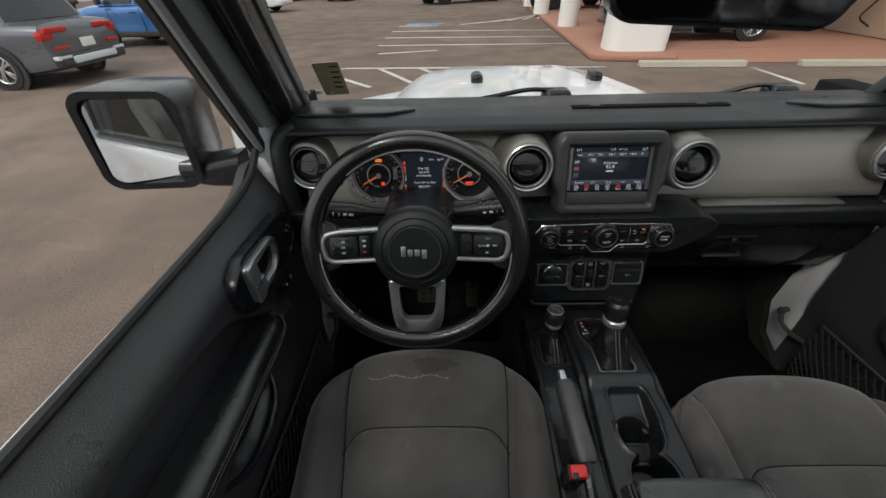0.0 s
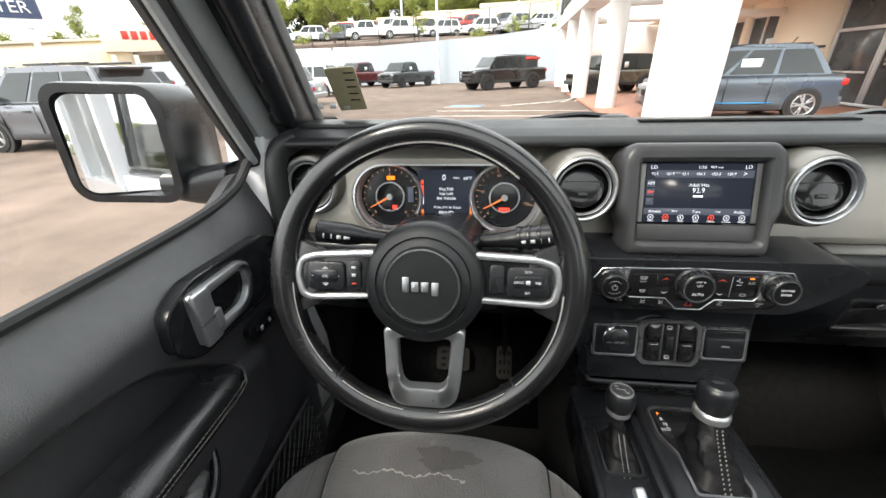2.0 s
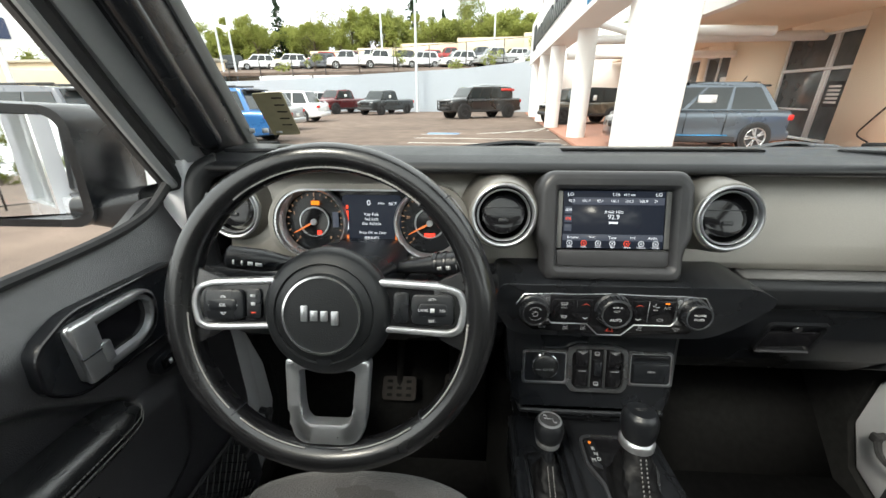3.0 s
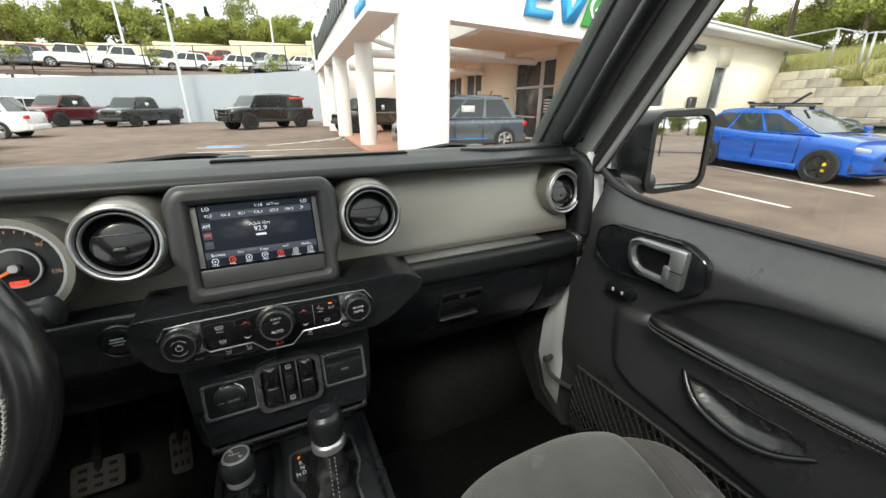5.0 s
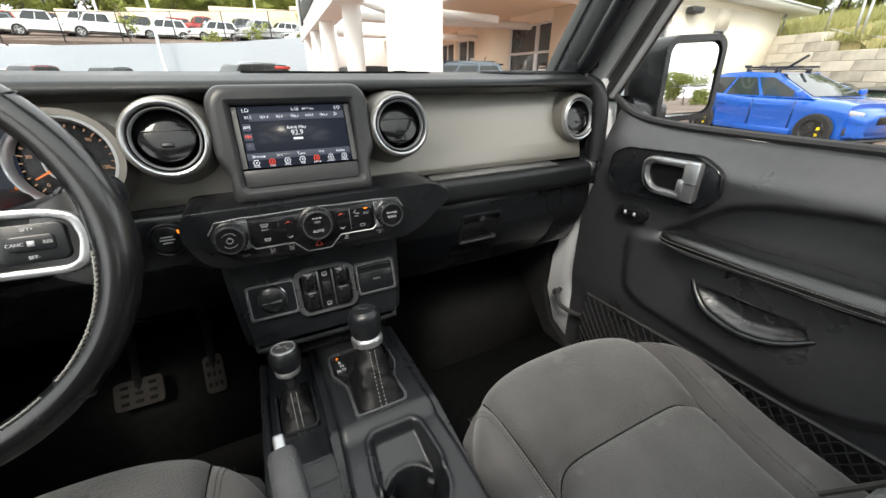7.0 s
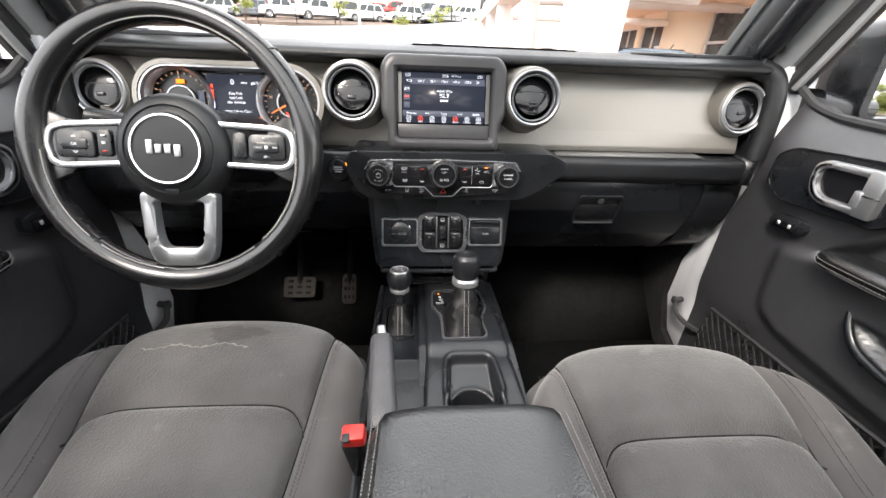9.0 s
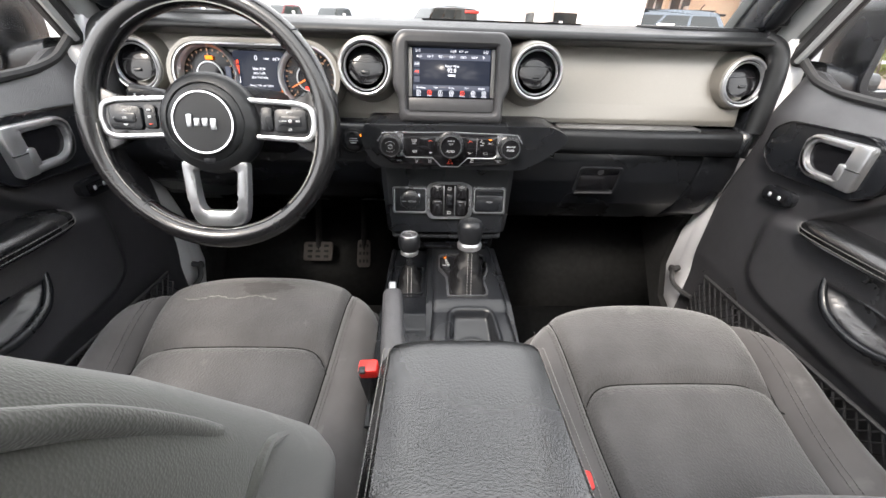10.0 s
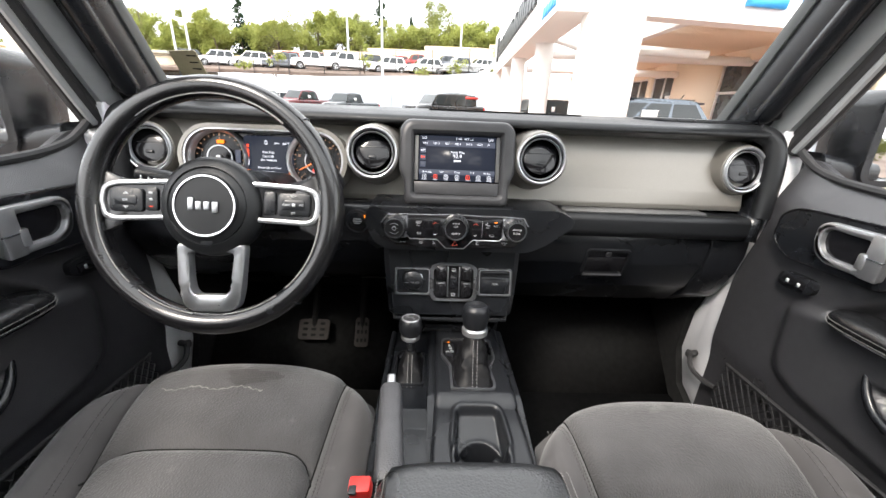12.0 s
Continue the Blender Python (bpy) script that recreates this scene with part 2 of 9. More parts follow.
def rounded(w, h, r, n=5, cx=0.0, cz=0.0):
    """Outline of a rounded rectangle."""
    pts = []
    for sx, sz, a0 in ((1, 1, 0), (-1, 1, 90), (-1, -1, 180), (1, -1, 270)):
        for i in range(n + 1):
            a = radians(a0 + 90 * i / n)
            pts.append((cx + sx * (w / 2 - r) + r * math.cos(a), cz + sz * (h / 2 - r) + r * math.sin(a)))
    return pts


def frame_ring(outer, inner, a, b, axis="y"):
    """A flat ring between two outlines of equal count, with thickness."""
    place = {"y": lambda p, h: (p[0], h, p[1]), "x": lambda p, h: (h, p[0], p[1]), "z": lambda p, h: (p[0], p[1], h)}[axis]
    bm = bmesh.new()
    k = len(outer)
    rings = [[bm.verts.new(place(p, h)) for p in o] for o, h in ((outer, a), (outer, b), (inner, b), (inner, a))]
    for j in range(4):
        r0, r1 = rings[j], rings[(j + 1) % 4]
        for i in range(k):
            bm.faces.new((r0[i], r0[(i + 1) % k], r1[(i + 1) % k], r1[i]))
    return bm


def frame_face(outer, inner, ho, hi):
    """Flat face between two closed outlines that may differ in count, filled as one sheet with a hole."""
    bm = bmesh.new()
    loops = []
    for pts, h in ((outer, ho), (inner, hi)):
        vs = [bm.verts.new((x, y, h)) for x, y in pts]
        loops += [bm.edges.new((vs[i], vs[(i + 1) % len(vs)])) for i in range(len(vs))]
    bmesh.ops.triangle_fill(bm, use_beauty=True, use_dissolve=False, edges=loops)
    return bm


def lathe(profile, m, n=32, close=False):
    """Profile of (radius, height) turned about the local z axis, placed by m."""
    bm = bmesh.new()
    rings = []
    for r, h in profile:
        if r < 1e-6:
            rings.append([bm.verts.new((0, 0, h))])
        else:
            rings.append([bm.verts.new((r * math.cos(2 * math.pi * i / n), r * math.sin(2 * math.pi * i / n), h)) for i in range(n)])
    pairs = list(zip(rings, rings[1:])) + ([(rings[-1], rings[0])] if close else [])
    for a, b in pairs:
        for i in range(n):
            j = (i + 1) % n
            q = [a[0]] if len(a) == 1 else [a[i], a[j]]
            q += [b[0]] if len(b) == 1 else [b[j], b[i]]
            if len(q) > 2:
                bm.faces.new(q)
    bmesh.ops.transform(bm, matrix=m, verts=bm.verts)
    return bm


def tube(points, r, n=8, closed=False, cap=True):
    """Round bar along points; r may be a list."""
    pts = [Vector(p) for p in points]
    k = len(pts)
    rs = r if isinstance(r, (list, tuple)) else [r] * k
    bm = bmesh.new()
    rings, up = [], None
    for i, p in enumerate(pts):
        a = pts[i - 1] if (i or closed) else p
        b = pts[(i + 1) % k] if (i < k - 1 or closed) else p
        d = (b - a).normalized()
        if up is None:
            up = d.orthogonal().normalized()
        up = (up - d * up.dot(d)).normalized()
        side = d.cross(up)
        rings.append([bm.verts.new(p + rs[i] * (math.cos(2 * math.pi * j / n) * up + math.sin(2 * math.pi * j / n) * side)) for j in range(n)])
    for i in range(k if closed else k - 1):
        a, b = rings[i], rings[(i + 1) % k]
        for j in range(n):
            bm.faces.new((a[j], a[(j + 1) % n], b[(j + 1) % n], b[j]))
    if cap and not closed:
        bm.faces.new(rings[0])
        bm.faces.new(rings[-1][::-1])
    return bm


def loft(rings, cap=True):
    bm = bmesh.new()
    vs = [[bm.verts.new(p) for p in r] for r in rings]
    k = len(vs[0])
    for a, b in zip(vs, vs[1:]):
        for i in range(k):
            bm.faces.new((a[i], a[(i + 1) % k], b[(i + 1) % k], b[i]))
    if cap:
        bm.faces.new(vs[0][::-1])
        bm.faces.new(vs[-1])
    return bm


def sheet(fn, nu, nv, thick=0.0):
    """Grid of fn(u, v), both 0 to 1; thick: closed to a slab along its normals."""
    bm = bmesh.new()
    g = [[bm.verts.new(fn(i / nu, j / nv)) for j in range(nv + 1)] for i in range(nu + 1)]
    for i in range(nu):
        for j in range(nv):
            bm.faces.new((g[i][j], g[i + 1][j], g[i + 1][j + 1], g[i][j + 1]))
    if thick:
        bmesh.ops.recalc_face_normals(bm, faces=bm.faces)
        bmesh.ops.solidify(bm, geom=bm.faces[:], thickness=thick)
    return bm


def smooth_path(pts, n=6, closed=False):
    """Catmull-Rom through the points."""
    p = [Vector(q) for q in pts]
    k = len(p)
    out = []
    for i in range(k if closed else k - 1):
        a, b, c, d = (p[(i - 1) % k], p[i], p[(i + 1) % k], p[(i + 2) % k]) if closed else (p[max(i - 1, 0)], p[i], p[i + 1], p[min(i + 2, k - 1)])
        for j in range(n):
            t = j / n
            out.append(0.5 * ((2 * b) + (c - a) * t + (2 * a - 5 * b + 4 * c - d) * t * t + (3 * b - a - 3 * c + d) * t ** 3))
    if not closed:
        out.append(p[-1])
    return out


def pad(path, left, right, thick, crown=0.0, n=6, nu=14, k=6.0, x0=0.0):
    """Upholstered strip: follows (y, z) points, between the x edges given at each point, puffed along the normal."""
    rows = smooth_path([(l, y, z) for (y, z), l in zip(path, left)], n)
    rights = smooth_path([(r, y, z) for (y, z), r in zip(path, right)], n)
    m = len(rows)
    bm, grid = bmesh.new(), []
    for i in range(m):
        a, b = rows[max(i - 1, 0)], rows[min(i + 1, m - 1)]
        d = Vector((0, b.y - a.y, b.z - a.z)).normalized()
        nrm = Vector((0, d.z, -d.y))
        v = 2 * i / (m - 1) - 1
        ev = max(1 - abs(v) ** (k * 2), 0.0) ** 0.5
        row = []
        for j in range(nu + 1):
            u = -math.cos(math.pi * j / nu)
            eu = max(1 - abs(u) ** k, 0.0) ** 0.5
            x = rows[i].x + (rights[i].x - rows[i].x) * (u + 1) / 2
            off = thick * eu * ev + crown * (1 - u * u)
            row.append(bm.verts.new(Vector((x + x0, rows[i].y, rows[i].z)) + nrm * off))
        grid.append(row)
    for i in range(m - 1):
        for j in range(nu):
            bm.faces.new((grid[i][j], grid[i + 1][j], grid[i + 1][j + 1], grid[i][j + 1]))
    return bm


def round_poly(pts, r, n=4):
    """Polygon with its corners rounded off."""
    out, k = [], len(pts)
    for i in range(k):
        p, a, b = Vector(pts[i]), Vector(pts[i - 1]), Vector(pts[(i + 1) % k])
        da, db = a - p, b - p
        q = min(r, 0.45 * da.length, 0.45 * db.length)
        p0, p1 = p + da.normalized() * q, p + db.normalized() * q
        for j in range(n + 1):
            t = j / n
            w = p0 * (1 - t) ** 2 + p * (2 * t * (1 - t)) + p1 * t * t
            out.append((w.x, w.y))
    return out


def inside_by(poly, a, b):
    """How far a point lies inside a polygon; negative outside."""
    best, hit, k = 1e9, False, len(poly)
    for i in range(k):
        (x0, y0), (x1, y1) = poly[i], poly[(i + 1) % k]
        dx, dy = x1 - x0, y1 - y0
        t = min(max(((a - x0) * dx + (b - y0) * dy) / (dx * dx + dy * dy), 0.0), 1.0)
        best = min(best, math.hypot(a - x0 - t * dx, b - y0 - t * dy))
        if (y0 > b) != (y1 > b) and a < x0 + (b - y0) / (y1 - y0) * dx:
            hit = not hit
    return best if hit else -best


def ease(v):
    v = min(max(v, 0.0), 1.0)
    return v * v * (3 - 2 * v)


def dashes(points, width, fill=0.66, height=0.0012):
    """Row of short stitches along a line of points."""
    bm = bmesh.new()
    for p, q in zip(points, points[1:]):
        p, q = Vector(p), Vector(q)
        d = q - p
        b = moved(rbox((0, 0, 0), (width, d.length * fill, height), 0), Matrix.Translation((p + q) / 2) @ d.to_track_quat("Y", "Z").to_matrix().to_4x4())
        me = bpy.data.meshes.new("t")
        b.to_mesh(me), b.free()
        bm.from_mesh(me)
        bpy.data.meshes.remove(me)
    return bm


def lettering(text, size, m, extrude=0.0004):
    """Flat letters of Blender's own font as a bmesh, centred, placed by m (local x right, y up)."""
    cu = bpy.data.curves.new("letters", "FONT")
    cu.body, cu.size, cu.align_x, cu.align_y, cu.extrude = text, size, "CENTER", "CENTER", extrude
    cu.resolution_u = 3
    ob = bpy.data.objects.new("letters", cu)
    scene.collection.objects.link(ob)
    bpy.context.view_layer.update()
    me = ob.evaluated_get(bpy.context.evaluated_depsgraph_get()).to_mesh()
    bm = bmesh.new()
    bm.from_mesh(me)
    ob.to_mesh_clear()
    bpy.data.objects.remove(ob)
    bpy.data.curves.remove(cu)
    bmesh.ops.transform(bm, matrix=m, verts=bm.verts)
    return bm


def facing(at, tilt=0.0, yaw=0.0):
    """Local x right, y up, z towards the rear of the car: a board seen by the driver. tilt leans its top away."""
    return Matrix.Translation(at) @ Matrix.Rotation(radians(yaw), 4, "Z") @ Matrix.Rotation(radians(90 - tilt), 4, "X")


# ---- cabin shell ----
def cabin_shell():
    # floor pan with centre tunnel
    floor_pan = [(-0.74, 0.56), (-0.74, 0.62), (-0.16, 0.62), (-0.13, 0.80), (0.13, 0.80), (0.16, 0.62), (0.74, 0.62), (0.74, 0.56)]
    lone("floor", prism(floor_pan, -1.95, 0.42, "y"), CARPET, "black carpeted cabin floor with a raised centre tunnel", "floor", "structure")
    lone("wall_front", prism([(0.42, 0.56), (0.42, 1.24), (0.46, 1.24), (0.46, 0.56)], -0.76, 0.76, "x"), CARPET,
         "black padded firewall behind the dashboard", "firewall", "structure")
    toe = prism([(0.20, 0.62), (0.42, 0.86), (0.42, 0.62)], -0.74, -0.16, "x")
    toe2 = prism([(0.20, 0.62), (0.42, 0.86), (0.42, 0.62)], 0.16, 0.74, "x")
    lone("toe_board", merged(toe, toe2), CARPET, "sloping black carpeted toe boards", "floor", "structure")
    # roof with header and rear quarter, out of view, left open over the seats
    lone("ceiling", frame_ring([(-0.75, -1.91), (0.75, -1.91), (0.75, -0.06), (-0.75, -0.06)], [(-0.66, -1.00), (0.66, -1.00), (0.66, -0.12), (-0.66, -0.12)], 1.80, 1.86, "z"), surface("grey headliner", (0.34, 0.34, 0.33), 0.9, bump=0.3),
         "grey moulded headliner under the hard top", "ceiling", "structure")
    # unseen clear panel, made up so skylight brightens the cabin
    rp = lone("window_roof", prism([(-0.68, -1.02), (0.68, -1.02), (0.68, -0.10), (-0.68, -0.10)], 1.865, 1.872, "z"), CLEAR, "clear roof panel added over the front seats to let in light", "window", "structure")
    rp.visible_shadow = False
    # unseen rear bulkhead with tailgate window, enlarged and cleared to add cabin light
    outer, inner = rounded(1.56, 1.26, 0.06, 4, 0, 1.20), rounded(1.30, 0.52, 0.06, 4, 0, 1.51)
    lone("wall_rear", frame_ring(outer, inner, -1.99, -1.93), BODY_WHITE, "white tailgate wall with a window opening", "tailgate", "structure")
    lone("window_rear", prism(inner, -1.965, -1.960, "y"), CLEAR, "tailgate window left untinted to brighten the cabin", "window", "structure").visible_shadow = False
    for s, side in ((-1, "left"), (1, "right")):
        # hinge pillar and sill in body white
        pillar = prism([(-0.12, 0.60), (0.030, 0.655), (0.105, 0.725), (0.122, 0.79), (0.124, 0.99), (0.088, 1.10), (0.115, 1.30), (0.13, 1.42), (0.22, 1.42), (0.170, 1.20), (0.172, 1.02), (0.222, 0.90), (0.229, 0.775), (0.184, 0.675), (0.065, 0.625), (-0.02, 0.595)], s * 0.716, s * 0.79, "x", 0.006)
        lone("hinge_pillar_" + side, pillar, BODY_WHITE, "white painted door hinge pillar", "body pillar", "structure")
        lone("kick_panel_" + side, prism([(0.071, 0.60), (0.071, 0.621), (0.189, 0.672), (0.234, 0.775), (0.227, 0.905), (0.177, 1.02), (0.175, 1.20), (0.226, 1.40), (0.46, 1.40), (0.46, 0.60)], s * 0.700, s * 0.785, "x", 0.006), CARPET, "black footwell side panel", "side panel", "structure")
        lone("sill_" + side, rbox((s * 0.745, -0.80, 0.575), (0.09, 2.2, 0.09), 0.015), BODY_WHITE, "white painted door sill", "sill", "structure")
        stud = tube([(s * 0.712, 0.165, 0.80), (s * 0.690, 0.160, 0.80)], 0.008, 10)
        lone("door_stud", merged(stud, rbox((s * 0.688, 0.158, 0.800), (0.014, 0.022, 0.022), 0.006)), RUBBER, "black rubber door stop on the hinge pillar", "door stop", "structure")
        strap = smooth_path([(s * 0.688, 0.155, 0.800), (s * 0.684, 0.135, 0.775), (s * 0.690, 0.10, 0.765), (s * 0.70, 0.06, 0.768)], 5)
        lone("door_strap", tube(strap, 0.007, 6), RUBBER, "black woven door check strap", "strap", "structure")
        # windscreen pillar: painted frame outside, padded black trim inside
        def pillar_run(x_in, dy, half_w, half_d, mat, name, label, z0=1.395, z1=1.85):
            rings = []
            for z in (z0, 1.45, 1.55, 1.65, 1.75, z1):
                f = (z - 1.40)
                cx, cy = s * (x_in - 0.05 * f), 0.238 + dy - 0.72 * f
                ring = []
                for a in range(10):
                    t = 2 * math.pi * a / 10
                    ring.append((cx + half_w * math.copysign(abs(math.cos(t)) ** 0.6, math.cos(t)), cy + half_d * math.copysign(abs(math.sin(t)) ** 0.6, math.sin(t)), z))
                rings.append(ring)
            return lone(name, loft(rings), mat, label, "windscreen pillar", "structure")
        pillar_run(0.733, -0.034, 0.028, 0.078, TRIM_GREY, "windscreen_frame_" + side, "pale grey painted windscreen frame")
        pillar_run(0.690, -0.012, 0.026, 0.058, BLACK_SOFT, "pillar_trim_" + side, "black moulded windscreen pillar trim")
        pillar_run(0.686, 0.040, 0.026, 0.022, PILLAR_FACE, "pillar_face_" + side, "dark grey pillar face beside the windscreen")
        pillar_run(0.744, -0.118, 0.016, 0.016, RUBBER, "door_seal_" + side, "black rubber door seal along the pillar")
        handle = smooth_path([(s * 0.682, 0.160, 1.435), (s * 0.672, 0.135, 1.450), (s * 0.655, 0.020, 1.60), (s * 0.645, -0.085, 1.74), (s * 0.652, -0.115, 1.79)], 6)
        g = thing("grab_handle", (s * 0.655, 0.125, 1.45), "black padded grab handle along the windscreen pillar", "grab handle")
        part("grip", tube(handle, 0.020, 10), BLACK_HARD, g)
        part("mount_cap", rbox((s * 0.684, 0.152, 1.432), (0.030, 0.040, 0.022), 0.008), BLACK_SOFT, g)
    # windscreen header and glass
    lone("windscreen_header", rbox((0, -0.045, 1.815), (1.32, 0.09, 0.06), 0.015), BLACK_SOFT, "black windscreen header trim", "header", "structure")

    def pane(u, v):
        z = 1.40 + 0.42 * v
        return ((u - 0.5) * (1.36 - 0.06 * v), 0.290 - 0.73 * (z - 1.40), z)
    w = lone("windscreen", sheet(pane, 8, 6), CLEAR, "clear flat windscreen glass", "windscreen", "structure")
    w.visible_shadow = False
    # bodywork outside
    hood = sheet(lambda u, v: ((u - 0.5) * 2 * (0.73 - 0.15 * v) , 0.46 + 1.38 * v,
                              1.285 - 0.055 * v - 0.16 * abs(2 * u - 1) ** 7 - 0.05 * v ** 8 + 0.012 * (abs(2 * u - 1) < 0.55)), 28, 20, 0.02)
    h = thing("bonnet", (0, 0.46, 1.28), "white painted car bonnet with black rubber stops", "bonnet")
    part("panel", hood, BODY_WHITE, h)
    for x, y in ((-0.197, 1.11), (0.318, 1.11)):
        part("bonnet_stop", rbox((x, y, 1.283), (0.05, 0.09, 0.05), 0.018, 3), BLACK_HARD, h, "black rubber bonnet stop")
    lone("cowl", rbox((0, 0.40, 1.315), (1.40, 0.20, 0.10), 0.02), BLACK_HARD, "black plastic cowl below the windscreen", "cowl", "structure")
    for s in (-1, 1):
        arm = loft([[(s * 0.80, 0.45, 1.05), (s * 0.98, 0.50, 1.0), (s * 0.98, 0.50, 0.8), (s * 0.80, 0.45, 0.8)],
                    [(s * 0.66, 1.0, 1.10), (s * 0.98, 1.0, 1.08), (s * 0.98, 1.0, 0.85), (s * 0.66, 1.0, 0.85)],
                    [(s * 0.58, 1.8, 1.08), (s * 0.95, 1.8, 1.02), (s * 0.95, 1.8, 0.85), (s * 0.58, 1.8, 0.85)]])
        lone("fender_left" if s < 0 else "fender_right", arm, BODY_WHITE, "white painted front fender", "fender", "structure")
    for x0, end in ((-0.018, 0.15), (0.575, 0.62)):
        wiper = thing("windscreen_wiper", (x0, 0.42, 1.375), "black windscreen wiper parked along the glass base", "wiper", "wipers")
        part("hub", rbox((x0 - 0.02, 0.40, 1.385), (0.075, 0.06, 0.036), 0.016, 3), BLACK_HARD, wiper)
        part("hub_foot", rbox((x0 + 0.01, 0.392, 1.372), (0.15, 0.05, 0.016), 0.006, 2), BLACK_HARD, wiper)
        part("arm", tube(smooth_path([(x0 - 0.03, 0.40, 1.398), (x0 - 0.10, 0.385, 1.404), (x0 - 0.19, 0.345, 1.400), (x0 - 0.25, 0.320, 1.396)], 5), 0.0065, 6), BLACK_HARD, wiper)
        part("blade", tube([(end, 0.318, 1.394), (end - 0.2, 0.312, 1.398), (end - 0.44, 0.318, 1.392)], 0.008, 6), RUBBER, wiper)


def rear_mirror():
    t = thing("rear_view_mirror", (0.02, 0.02, 1.72), "black framed rear-view mirror on the windscreen", "mirror")
    m = facing((-0.012, -0.122, 1.636), -4, -4) @ Matrix.Rotation(radians(-3), 4, "Z")
    part("housing", moved(prism(rounded(0.265, 0.078, 0.03, 6), -0.01, 0.03, "z", 0.004), m), BLACK_HARD, t)
    part("glass", moved(prism(rounded(0.254, 0.066, 0.026, 6), 0.030, 0.0325, "z"), m), MIRROR_DARK, t, "mirror glass coloured dark like the cabin it reflects")
    part("stalk", tube([(-0.012, -0.115, 1.645), (-0.008, -0.06, 1.70), (0.0, 0.03, 1.75)], 0.012, 8), BLACK_HARD, t)
    part("day_night_tab", moved(rbox((-0.004, -0.042, 0.012), (0.030, 0.012, 0.014), 0.004), m), BLACK_HARD, t)


def windscreen_tag():
    # paper hang tag and small glass marks on the driver's side
    def on_glass(x, z):
        return Vector((x, 0.286 - 0.73 * (z - 1.40), z))
    quad = round_poly([(-0.616, 1.508), (-0.559, 1.511), (-0.558, 1.434), (-0.614, 1.432)], 0.004, 3)
    bm = bmesh.new()
    lo = [bm.verts.new(on_glass(*q)) for q in quad]
    hi = [bm.verts.new(on_glass(*q) + Vector((0, -0.002, -0.001))) for q in quad]
    bm.faces.new(lo), bm.faces.new(hi[::-1])
    k = len(quad)
    for i in range(k):
        bm.faces.new((lo[i], hi[i], hi[(i + 1) % k], lo[(i + 1) % k]))
    t = thing("stock_tag", on_glass(-0.565, 1.43), "olive paper stock tag stuck inside the windscreen", "tag")
    part("sheet", bm, TAG_PAPER, t)
    for i in range(5):
        z = 1.500 - 0.012 * i
        x = -0.572 - 0.0008 * i
        part("print_bar", rbox(on_glass(x, z) + Vector((0, -0.0035, 0)), (0.019, 0.001, 0.0022), 0), BLACK_HARD, t)
    for i in range(3):
        p = on_glass(-0.655 + 0.028 * i, 1.440)
        lone("glass_mark", rbox(p + Vector((0, -0.002, 0)), (0.013, 0.001, 0.009), 0), INK, "small pale etched glass mark", "glass mark", "structure", at=tuple(p))


# ---- dashboard ----

def vent(dash, x, y, z, depth):
    """Round air vent: painted collar, satin ring with a bright inner lip, dark bowl, swivelling flap."""
    m = facing((x, y, z), 8)
    v = part("air_vent", lathe([(0.068, -depth), (0.061, -depth * 0.60), (0.0565, -0.018), (0.0540, -0.006), (0.0520, -0.002), (0.0495, -0.001)], m, 48), DASH_METAL, dash)
    part("ring", lathe([(0.0500, -0.003), (0.0492, 0.0025), (0.0470, 0.0040), (0.0450, 0.0030), (0.0440, -0.001), (0.0436, -0.006)], m, 56), SATIN, v, "satin silver vent ring")
    part("ring_gap", lathe([(0.0440, -0.004), (0.0425, -0.005), (0.0412, -0.004)], m, 48), PIANO, v)
    part("ring_inner", lathe([(0.0416, -0.005), (0.0410, 0.0), (0.0398, 0.0012), (0.0386, 0.0), (0.0380, -0.006)], m, 48), SATIN, v, "satin inner vent lip")
    part("tunnel", lathe([(0.0384, -0.004), (0.0376, -0.014), (0.0345, -0.038), (0, -0.042)], m, 40), PIANO, v)
    flap = m @ Matrix.Translation((0, 0.004, -0.012)) @ Matrix.Rotation(radians(-16), 4, "X")
    part("flap", lathe([(0, 0.0050), (0.016, 0.0046), (0.028, 0.0030), (0.0335, 0.0010), (0.0345, -0.001), (0.033, -0.004), (0, -0.004)], flap, 40), PIANO, v)
    part("flap_split", moved(rbox((0, 0.006, 0.0047), (0.056, 0.0016, 0.0012), 0.0004), flap), BLACK_SOFT, v)
    part("flap_tab", moved(rbox((0.0, -0.014, 0.0062), (0.015, 0.0065, 0.004), 0.0018, 3), flap), BLACK_SOFT, v)


